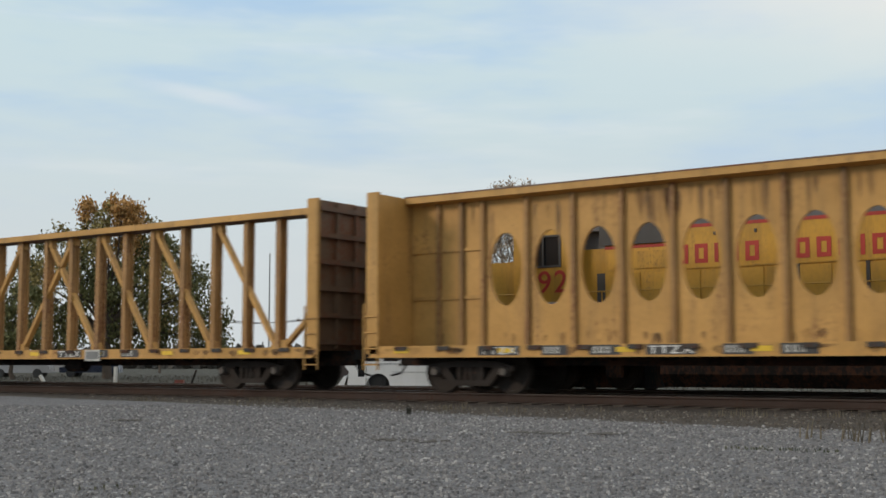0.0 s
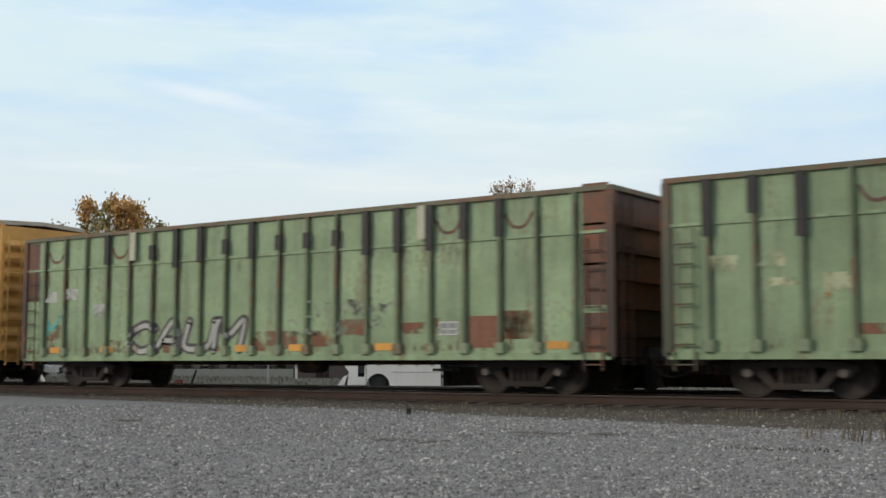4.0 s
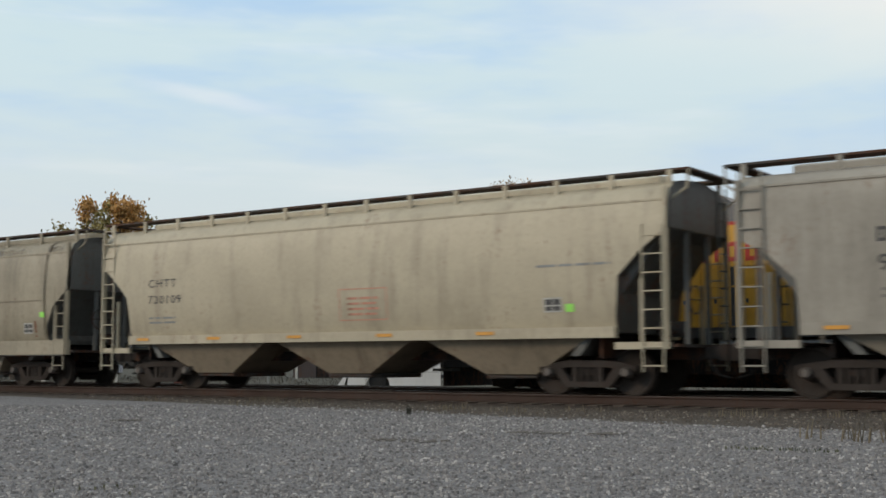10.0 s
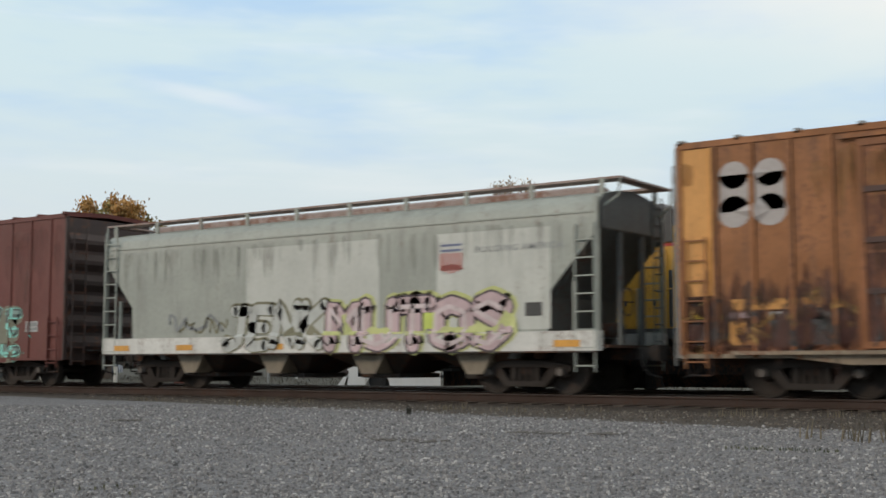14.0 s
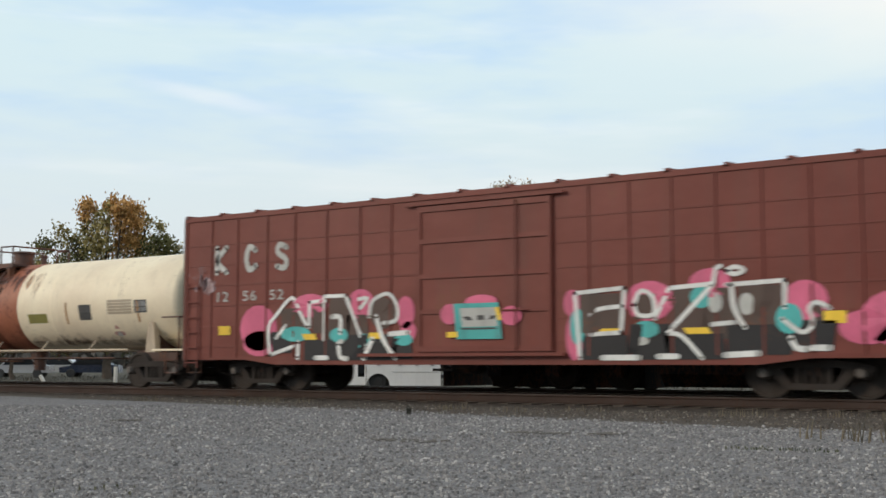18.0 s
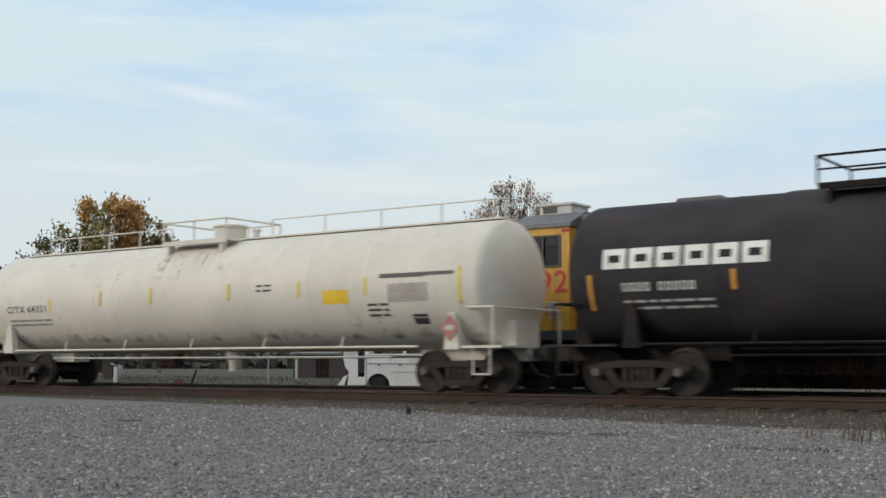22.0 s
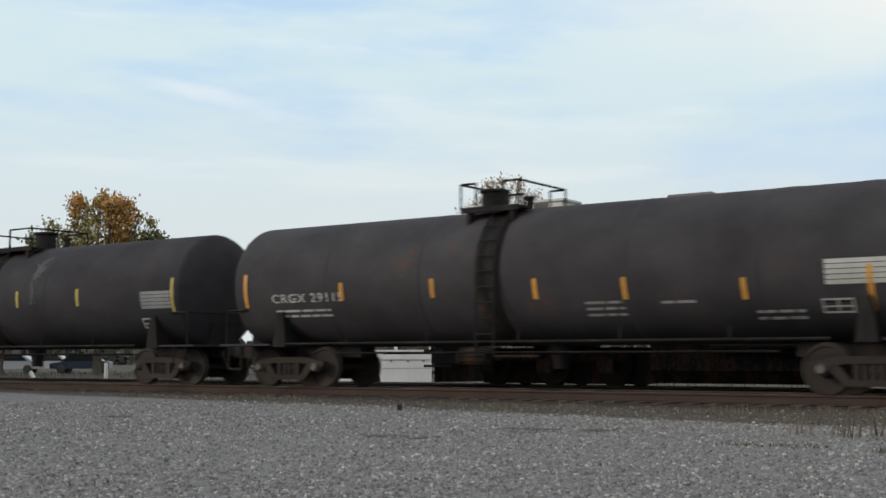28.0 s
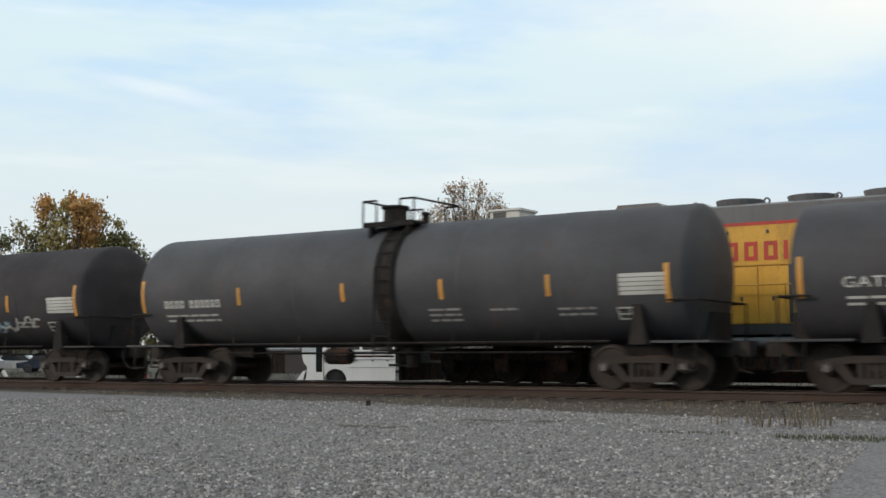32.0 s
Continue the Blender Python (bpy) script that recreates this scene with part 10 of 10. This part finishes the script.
tree("tree", "broad autumn tree, dull green below and golden at the top", x, y, big, 3.4, 0.34, (LEAF_GREEN, LEAF_GOLD, LEAF_OLIVE), (21000, 4300, 7000), 0.092, 3)
x, y = at_view(-0.352, 76)
small = spread([(-0.9, 4.6, 0.9, 0.8, 0), (0.4, 5.1, 0.9, 0.9, 0), (1.2, 4.0, 1.0, 0.9, 0), (-0.4, 3.3, 1.2, 1.0, 0), (0.8, 2.4, 1.2, 0.9, 0), (-1.0, 2.2, 1.0, 0.8, 0)])
tree("tree", "small dull green tree beside the large one", x, y, small, 1.8, 0.16, (LEAF_GREEN,), (1500,), 0.14, 4)
# the thin-leaved tree behind the locomotive
x, y = at_view(0.056, 78)
thin = spread([(-1.4, 10.9, 0.6, 0.6, 0), (-0.7, 11.8, 0.5, 0.75, 0), (0.0, 12.0, 0.55, 0.75, 0), (1.0, 11.8, 0.65, 0.75, 0), (1.8, 11.1, 0.65, 0.7, 0), (2.4, 10.5, 0.6, 0.6, 0), (-2.0, 10.2, 0.8, 0.7, 0), (0.0, 10.5, 1.0, 0.8, 0), (1.3, 10.2, 1.0, 0.8, 0),
               (-1.0, 9.4, 1.1, 0.8, 0), (0.6, 9.2, 1.1, 0.9, 0), (2.2, 9.3, 0.9, 0.8, 0), (-1.6, 8.0, 1.0, 0.9, 0), (0.2, 7.8, 1.2, 0.9, 0), (1.8, 7.9, 1.0, 0.9, 0), (0.2, 6.4, 1.3, 0.9, 0)])
tree("tree", "half-bare tree with dry brown leaves", x, y, thin, 3.6, 0.20, (LEAF_BROWN,), (7500,), 0.066, 5, 26)
x, y = at_view(0.018, 66)
tree("tree", "small green tree near the locomotive's nose", x, y, spread([(0.2, 5.3, 0.8, 0.8, 0), (0.9, 4.4, 0.9, 0.8, 0), (0.0, 3.6, 0.8, 0.7, 0), (0.8, 2.8, 1.0, 0.8, 0), (0.3, 1.8, 1.1, 0.8, 0)]), 1.6, 0.13, (LEAF_GREEN,), (1500,), 0.12, 6, 4)


def far_woods():
    rnd = random.Random(8)
    s = Shape()
    for i in range(2600):
        u = rnd.uniform(-0.55, 0.75)
        dep = rnd.uniform(250, 330)
        x, y = at_view(u, dep)
        k = 0.5 + 0.5 * noise.noise((u * 9, 0, 4.0))
        h = rnd.uniform(0.75, 1.0) * (4.2 + 2.0 * max(0.0, k)) if i % 2 else rnd.uniform(2.4, 4.2)
        for j in range(7):
            c = Vector((x + rnd.uniform(-2.5, 2.5), y + rnd.uniform(-2, 2), GZ + h * rnd.uniform(0.05, 1.0)))
            q = Euler((rnd.uniform(0, 6), rnd.uniform(0, 6), rnd.uniform(0, 6))).to_quaternion()
            w = rnd.uniform(0.5, 1.1)
            s.add([tuple(c + q @ Vector(p)) for p in ((-w, -w, 0), (w, -w * 0.7, 0), (w * 0.8, w, 0), (-w * 0.6, w * 0.9, 0))], [(0, 1, 2, 3)])
    ob = part("far_woods", s, leaf_material("far hazy woods", (0.045, 0.042, 0.036), (0.092, 0.082, 0.068)), None, kind="stuff")
    tagged(ob, "distant hazy line of low trees and scrub", "woods")


far_woods()


def grass_strip():
    """Rough grass beyond the second track."""
    rnd = random.Random(15)
    s = Shape()
    for i in range(6500):
        x, y = rnd.uniform(-95, -5), rnd.uniform(9.5, 45)
        h = rnd.uniform(0.05, 0.22)
        a = rnd.uniform(0, 3.14)
        dx, dy = 0.03 * math.cos(a), 0.03 * math.sin(a)
        lx, ly = rnd.uniform(-0.06, 0.06), rnd.uniform(-0.06, 0.06)
        s.add([(x - dx, y - dy, GZ), (x + dx, y + dy, GZ), (x + lx, y + ly, GZ + h)], [(0, 1, 2)])
    ob = part("grass", s, leaf_material("dry green grass", (0.046, 0.043, 0.033), (0.088, 0.081, 0.062)), None, kind="stuff")
    tagged(ob, "short rough grass on the verge", "grass")


grass_strip()


# ---- the white service truck ----
def service_truck():
    TW = paint("white truck paint", (0.80, 0.80, 0.78), rust=0.0, dirt=0.08, rough=0.35)
    TYRE = plain("black tyre rubber", (0.02, 0.02, 0.02), 0.85)
    th = thing("service_truck", "white service truck with tool lockers, parked beyond the tracks", "truck")
    x, y = at_view(-0.0435, 45)
    th.matrix_basis = pose(x, y, GZ, 0, 0, YAW)
    # lockers of the service body, over the rear wheel
    arch = [(-0.38 + 0.42 * math.cos(math.pi * i / 12), 0.18 + 0.44 * math.sin(math.pi * i / 12)) for i in range(13)]
    side = [(-0.80, 0.18)] + list(reversed(arch)) + [(1.87, 0.18), (1.87, 1.26), (-0.80, 1.26)]
    body = part("service_body", Shape().prism(side, -0.98, -0.50).prism(side, 0.50, 0.98).box(-0.80, 1.86, -0.5, 0.5, 0.70, 0.80).box(-0.82, 1.88, -1.0, 1.0, 1.27, 1.33), TW, th)
    part("body_seam", Shape().box(-0.80, 1.87, -0.99, -0.98, 1.225, 1.25), LETTER_BLACK, body)
    part("body_seam", Shape().box(-0.80, 1.87, -0.99, -0.98, 0.955, 0.97), GREYPAINT, body)
    part("body_seam", Shape().box(0.12, 1.87, -0.99, -0.98, 0.66, 0.675), GREYPAINT, body)
    for a, b, c, e in ((-0.75, 0.02, 0.99, 1.21), (0.10, 0.72, 0.99, 1.21), (0.76, 1.28, 0.99, 1.21), (1.32, 1.82, 0.99, 1.21)):
        dd = part("locker_door", Shape().box(a, b, -0.995, -0.98, c, e), TW, body)
        part("locker_latch", Shape().box((a + b) / 2 - 0.05, (a + b) / 2 + 0.05, -1.01, -0.995, 0.90, 0.95), GREYPAINT, dd)
    # the cab: a short forward-control cab with a slanting step
    cab = part("cab", Shape().prism([(-0.84, 0.20), (-0.84, 0.50), (-1.12, 0.50), (-1.12, 1.86), (-1.55, 1.86), (-1.66, 1.20), (-1.58, 0.86), (-1.45, 0.70), (-1.50, 0.20)], -0.88, 0.88), TW, th)
    part("cab_roof", Shape().box(-1.60, -0.82, -0.90, 0.90, 1.86, 1.96), TW, cab)
    part("cab_back", Shape().box(-0.88, -0.84, -0.86, 0.86, 0.50, 1.86), TW, cab)
    part("side_window", Shape().box(-1.12, -0.88, -0.86, 0.86, 0.62, 1.80), GLASS_DARK, cab)
    part("step", Shape().prism([(-1.50, 0.56), (-1.62, 0.52), (-1.84, 0.20), (-1.60, 0.20)], -0.9, 0.9), TW, th)
    part("mirror", Shape().box(-1.72, -1.66, -1.10, -0.92, 1.35, 1.62), LETTER_BLACK, cab)
    part("chassis", Shape().box(-1.5, 1.9, -0.45, 0.45, 0.38, 0.55), DARK, th)
    for wx in (-1.2, -0.38):
        for s in (-1, 1):
            w = part("wheel", Shape().turn([(-0.11, 0.0), (-0.11, 0.26), (-0.08, 0.34), (0.08, 0.34), (0.11, 0.26), (0.11, 0.0)], "y", 20, (wx, s * (0.80 if wx > -1 else 0.62), 0.34)), TYRE, th)
            part("rim", Shape().turn([(-0.12, 0.0), (-0.12, 0.16), (-0.10, 0.18)], "y", 16, (wx, s * (0.80 if wx > -1 else 0.62), 0.34)), TYRE, w)
    # the rack over the bed
    g = Shape()
    for px in (-0.7, 0.55, 1.8):
        for s in (-1, 1):
            g.rod((px, s * 0.9, 1.3), (px, s * 0.9, 2.10), 0.03)
    part("rack_posts", g, SILVERF, th)
    part("rack_rail", Shape().box(-1.0, 1.9, -0.94, -0.86, 2.06, 2.16).box(-1.0, 1.9, 0.86, 0.94, 2.06, 2.16), GRATE, th)
    part("rear_bumper", Shape().box(1.9, 2.1, -0.9, 0.9, 0.45, 0.58), LETTER_BLACK, th)


service_truck()


# ---- poles, wires, a shed, parked cars ----
def utility_pole(x, y, h, arms=True):
    th = thing("utility_pole", "weathered wooden utility pole with a crossarm", "utility pole", "utility poles") if arms else thing("mast", "slim bare grey metal mast beyond the tracks", "mast")
    th.location = (x, y, GZ)
    s = Shape()
    limb(s, (0, 0, -0.2), (0, 0, h), 0.15 if arms else 0.045, 0.10 if arms else 0.03, 8)
    part("pole", s, BARK if arms else GREYPAINT, th)
    if arms:
        part("crossarm", Shape().box(-1.1, 1.1, -0.06, 0.06, h - 0.75, h - 0.62), BARK, th)
        for a in (-0.95, -0.35, 0.35, 0.95):
            part("insulator", Shape().turn([(h - 0.62, 0.04), (h - 0.5, 0.06), (h - 0.44, 0.0)], "z", 8, (a, 0, 0)), GREYPAINT, th)
    return th


PO = [at_view(-0.143, 62), at_view(-0.1125, 110), at_view(-0.232, 130), at_view(0.20, 120), at_view(-0.42, 135)]
utility_pole(*PO[0], 6.6, False)
utility_pole(*PO[1], 5.6)
utility_pole(*PO[2], 8.2)
utility_pole(*PO[3], 5.8)
utility_pole(*PO[4], 8.8)
for (a, ha), (b, hb) in (((PO[4], 8.3), (PO[2], 7.6)), ((PO[2], 7.6), (PO[1], 5.0)), ((PO[1], 5.0), (PO[3], 5.1))):
    s = Shape()
    for o in (-0.9, 0.9):
        pts = []
        for i in range(13):
            t = i / 12
            pts.append((a[0] + (b[0] - a[0]) * t + o, a[1] + (b[1] - a[1]) * t, GZ + ha + (hb - ha) * t - 1.1 * 4 * t * (1 - t)))
        s.pipe(pts, 0.03, 4)
    w = part("overhead_wire", s, LETTER_BLACK, None)
    tagged(w, "sagging pair of dark overhead wires between poles", "wire", "overhead wires")


def shed():
    BR = paint("dull red brown siding", (0.098, 0.070, 0.062), rust=0.2, dirt=0.4)
    th = thing("shed", "low red-brown shed with a grey roof across the yard", "shed")
    x, y = at_view(-0.098, 85)
    th.matrix_basis = pose(x, y, GZ, 0, 0, YAW)
    part("wall", Shape().box(-2.1, 2.1, 0, 3.0, 0, 1.65), BR, th)
    part("roof", Shape().prism([(-0.2, 1.62), (3.2, 1.62), (3.2, 1.75), (1.5, 2.15), (-0.2, 1.75)], -2.3, 2.3, "x"), ROOF_GREY, th)
    part("door", Shape().box(-0.5, 0.4, -0.04, -0.002, 0, 1.5), DARK, th)


shed()


def parked_car(u, depth, mat, label):
    th = thing("parked_car", label, "car", "parked cars")
    x, y = at_view(u, depth)
    th.matrix_basis = pose(x, y, GZ, 0, 0, YAW + 4)
    body = part("body", Shape().prism([(-2.1, 0.35), (-2.15, 0.72), (-1.35, 0.85), (-0.75, 1.40), (0.85, 1.42), (1.55, 0.92), (2.1, 0.86), (2.15, 0.35)], -0.82, 0.82), mat, th)
    part("side_glass", Shape().prism([(-1.15, 0.90), (-0.68, 1.33), (0.80, 1.34), (1.30, 0.92)], -0.832, -0.822), GLASS_DARK, body)
    for wx in (-1.3, 1.3):
        for s in (-1, 1):
            part("wheel", Shape().turn([(-0.1, 0.0), (-0.1, 0.26), (-0.07, 0.32), (0.07, 0.32), (0.1, 0.26), (0.1, 0.0)], "y", 16, (wx, s * 0.76, 0.32)), LETTER_BLACK, th)


parked_car(-0.345, 88, paint("silver car paint", (0.45, 0.45, 0.46), rust=0.0, dirt=0.1, rough=0.25), "silver parked car at the edge of the yard")
parked_car(-0.315, 92, paint("white car paint", (0.62, 0.62, 0.61), rust=0.0, dirt=0.1, rough=0.25), "white parked car at the edge of the yard")
parked_car(-0.288, 90, paint("dark blue car paint", (0.03, 0.04, 0.07), rust=0.0, dirt=0.1, rough=0.25), "dark blue parked car at the edge of the yard")


def white_post(u, depth, h, lean=0.0):
    th = tagged(part("marker_post", Shape().box(-0.06, 0.06, -0.06, 0.06, -0.1, h), OFFWHITE), "short white marker post in the grass", "post", "marker posts")
    x, y = at_view(u, depth)
    th.matrix_basis = pose(x, y, GZ, 0, lean, 0)


white_post(-0.268, 52, 0.85)
white_post(-0.325, 55, 0.6, -42)
white_post(-0.12, 80, 1.4)


def switch_stand():
    th = thing("switch_stand", "rusty track switch stand with a red box", "switch stand")
    x, y = at_view(-0.212, 42)
    th.matrix_basis = pose(x, y, GZ, 0, 0, YAW)
    part("base", Shape().box(-0.5, 0.5, -0.15, 0.15, -0.05, 0.12), DARK, th)
    part("box", Shape().box(-0.30, 0.0, -0.12, 0.12, 0.12, 0.42), paint("red switch paint", (0.22, 0.05, 0.04), rust=0.3), th)
    part("lever", Shape().rod((0.2, 0, 0.1), (0.42, 0, 0.75), 0.035), DARK, th)


switch_stand()


# ---- small things on the gravel ----
def stones(seed, n, ballast, tones):
    """Loose stones: grey on the yard before the camera, brown along the track."""
    rnd = np.random.default_rng(seed)
    base = np.array([(-1, -1, -0.6), (1, -1, -0.7), (1, 1, -0.6), (-1, 1, -0.7), (-0.7, -0.6, 0.7), (0.6, -0.7, 0.8), (0.7, 0.6, 0.6), (-0.6, 0.7, 0.7)])
    faces = np.array([(0, 3, 2, 1), (4, 5, 6, 7), (0, 1, 5, 4), (1, 2, 6, 5), (2, 3, 7, 6), (3, 0, 4, 7)])
    dep = 14.0 + 18.0 * rnd.random(n) if ballast else 5.5 + 20.0 * rnd.random(n) ** 1.25
    u = rnd.uniform(-0.42, 0.46, n)
    a = math.radians(YAW)
    x = EYE[0] - dep * math.sin(a) + u * dep * math.cos(a)
    y = EYE[1] + dep * math.cos(a) + u * dep * math.sin(a)
    edge = np.clip(-5.9 - 0.21 * (x + 12), -7.0, -2.0) + rnd.normal(0, 0.35, n)
    keep = (y > edge) & (y < -0.9) if ballast else y < edge
    x, y = x[keep], y[keep]
    n = len(x)
    k = 0.0065 + 0.011 * rnd.random(n) ** 2.5 + 0.003 * (dep[keep] > 14)
    v = base[None] * (k[:, None, None] * rnd.uniform(0.6, 1.3, (n, 1, 3))) + rnd.normal(0, 0.12, (n, 8, 3)) * k[:, None, None]
    q = rnd.uniform(0, 6.28, n)
    c, s = np.cos(q), np.sin(q)
    vx = v[:, :, 0] * c[:, None] - v[:, :, 1] * s[:, None]
    vy = v[:, :, 0] * s[:, None] + v[:, :, 1] * c[:, None]
    gz = np.array([ground_z(float(p), float(r)) for p, r in zip(x, y)])
    co = np.stack([vx + x[:, None], vy + y[:, None], v[:, :, 2] + gz[:, None] + (k * 0.35)[:, None]], axis=2).reshape(-1, 3)
    f = (faces[None] + (np.arange(n) * 8)[:, None, None]).reshape(-1, 4)
    me = bpy.data.meshes.new("stones")
    me.from_pydata(co.tolist(), [], f.tolist())
    m, N, L, B = principled("mixed brown ballast" if ballast else "mixed grey stones")
    g = N.new("ShaderNodeNewGeometry")
    r = N.new("ShaderNodeValToRGB")
    L.new(g.outputs["Random Per Island"], r.inputs[0])
    e = r.color_ramp.elements
    e[0].color, e[1].color = rgba(tones[0]), rgba(tones[3])
    e.new(0.5).color = rgba(tones[1])
    e.new(0.85).color = rgba(tones[2])
    L.new(r.outputs[0], B.inputs["Base Color"])
    B.inputs["Roughness"].default_value = 0.9
    me.materials.append(m)
    tagged(new("ballast_stones" if ballast else "gravel_stones", me), "brown stained ballast stones along the track" if ballast else "loose grey crushed stones on the yard", "gravel", kind="stuff")


stones(3, 56000, False, ((0.105, 0.100, 0.100), (0.195, 0.188, 0.186), (0.27, 0.26, 0.25), (0.43, 0.415, 0.40)))
stones(4, 16000, True, ((0.045, 0.036, 0.030), (0.095, 0.076, 0.060), (0.15, 0.125, 0.10), (0.26, 0.235, 0.205)))


def weeds(name, label, cx, cy, rx, ry, n, h, mat, seed, thin=0.012):
    rnd = random.Random(seed)
    s = Shape()
    for i in range(n):
        q, d = rnd.uniform(0, 6.28), rnd.random() ** 0.5
        x, y = cx + rx * d * math.cos(q), cy + ry * d * math.sin(q)
        k = h * rnd.uniform(0.5, 1.1)
        a = rnd.uniform(0, 3.14)
        dx, dy = thin * math.cos(a), thin * math.sin(a)
        lx, ly = rnd.uniform(-0.25, 0.25) * k, rnd.uniform(-0.25, 0.25) * k
        s.add([(x - dx, y - dy, -0.02), (x + dx, y + dy, -0.02), (x + dx * 0.7 + lx * 0.5, y + dy * 0.7 + ly * 0.5, k * 0.6), (x - dx * 0.7 + lx * 0.5, y - dy * 0.7 + ly * 0.5, k * 0.6), (x + lx, y + ly, k)], [(0, 1, 2, 3), (3, 2, 4)])
    tagged(part(name, s, mat, None, kind="stuff"), label, "weeds")


DRY = leaf_material("dry weed stalks", (0.06, 0.048, 0.03), (0.15, 0.12, 0.075))
GRASSY = leaf_material("green weeds", (0.026, 0.034, 0.016), (0.075, 0.078, 0.040))
weeds("dry_weeds", "dry brown weed stalks in the gravel", -3.75, -9.2, 0.55, 0.5, 55, 0.28, DRY, 1)
weeds("dry_weeds", "thin dry weed stalks in the gravel", -4.5, -9.3, 0.4, 0.4, 9, 0.2, DRY, 2)
weeds("green_weeds", "low green weeds in the gravel", -2.5, -11.5, 0.75, 0.40, 420, 0.05, GRASSY, 3, 0.007)
weeds("green_weeds", "flat patch of low weeds in the gravel", -4.3, -11.2, 0.6, 0.18, 70, 0.025, GRASSY, 4)
weeds("green_weeds", "flat patch of low weeds in the gravel", -6.6, -17.6, 0.4, 0.25, 12, 0.025, GRASSY, 5)
weeds("dry_weeds", "dark tuft of dead weed beside the ballast", -12.4, -6.5, 0.035, 0.035, 26, 0.15, leaf_material("dead weed", (0.02, 0.02, 0.015), (0.05, 0.045, 0.03)), 6)
rnd = random.Random(21)
for i in range(16):
    xx = rnd.uniform(-22, -4)
    weeds("dry_weeds", "thin dead grass in the ballast", xx, rnd.uniform(-5.0, -2.2), 0.5, 0.3, 22, 0.13, DRY, 30 + i, 0.008)


def litter(cx, cy, w, seed):
    """Dark twigs and dead leaves lying in a line."""
    rnd = random.Random(seed)
    s = Shape()
    for i in range(34):
        x, y = cx + rnd.uniform(-w, w) * 0.82 + rnd.gauss(0, 0.05), cy + rnd.gauss(0, 0.10) + rnd.uniform(-w, w) * 0.0
        a, k = rnd.uniform(-0.6, 0.9), rnd.uniform(0.03, 0.12)
        s.rod((x, y, 0.012), (x + k * math.cos(a), y + k * math.sin(a), 0.02), 0.007, 4)
    tagged(part("twig_litter", s, plain("dark twig bark", (0.12, 0.11, 0.10), 0.9), None, kind="stuff"), "dark twigs and dead leaves strewn on gravel", "litter")


for i, (x, y, w) in enumerate(((-7.6, -10.3, 0.45), (-6.9, -10.0, 0.2), (-8.1, -12.4, 0.5), (-14.2, -11.0, 0.3))):
    litter(x, y, w, 60 + i)


def motions():
    """The train runs by at one speed; its wheels turn while a car is near."""
    for car, x0 in TRAIN:
        walk(car, [(0.0, pose(x0, 0, RAIL)), (END, pose(x0 + SPEED * END, 0, RAIL))])
    start = {car: x0 for car, x0 in TRAIN}
    step = math.degrees(SPEED / FPS / WHEEL_R)
    for wheel, car, dx in SPIN:
        x = wheel.location.copy()
        lo = max(0, int((-46 - start[car]) / SPEED * FPS))
        hi = min(int(END * FPS), int((8 - start[car]) / SPEED * FPS))
        if hi <= lo:
            continue
        keys = [i for i in (0,) if i < lo] + list(range(lo, hi + 1)) + [i for i in (int(END * FPS),) if i > hi]
        walk(wheel, [(i / FPS, Matrix.Translation(x) @ Euler((0, radians(step * (min(max(i, lo), hi) - lo)), 0)).to_matrix().to_4x4()) for i in keys])


motions()
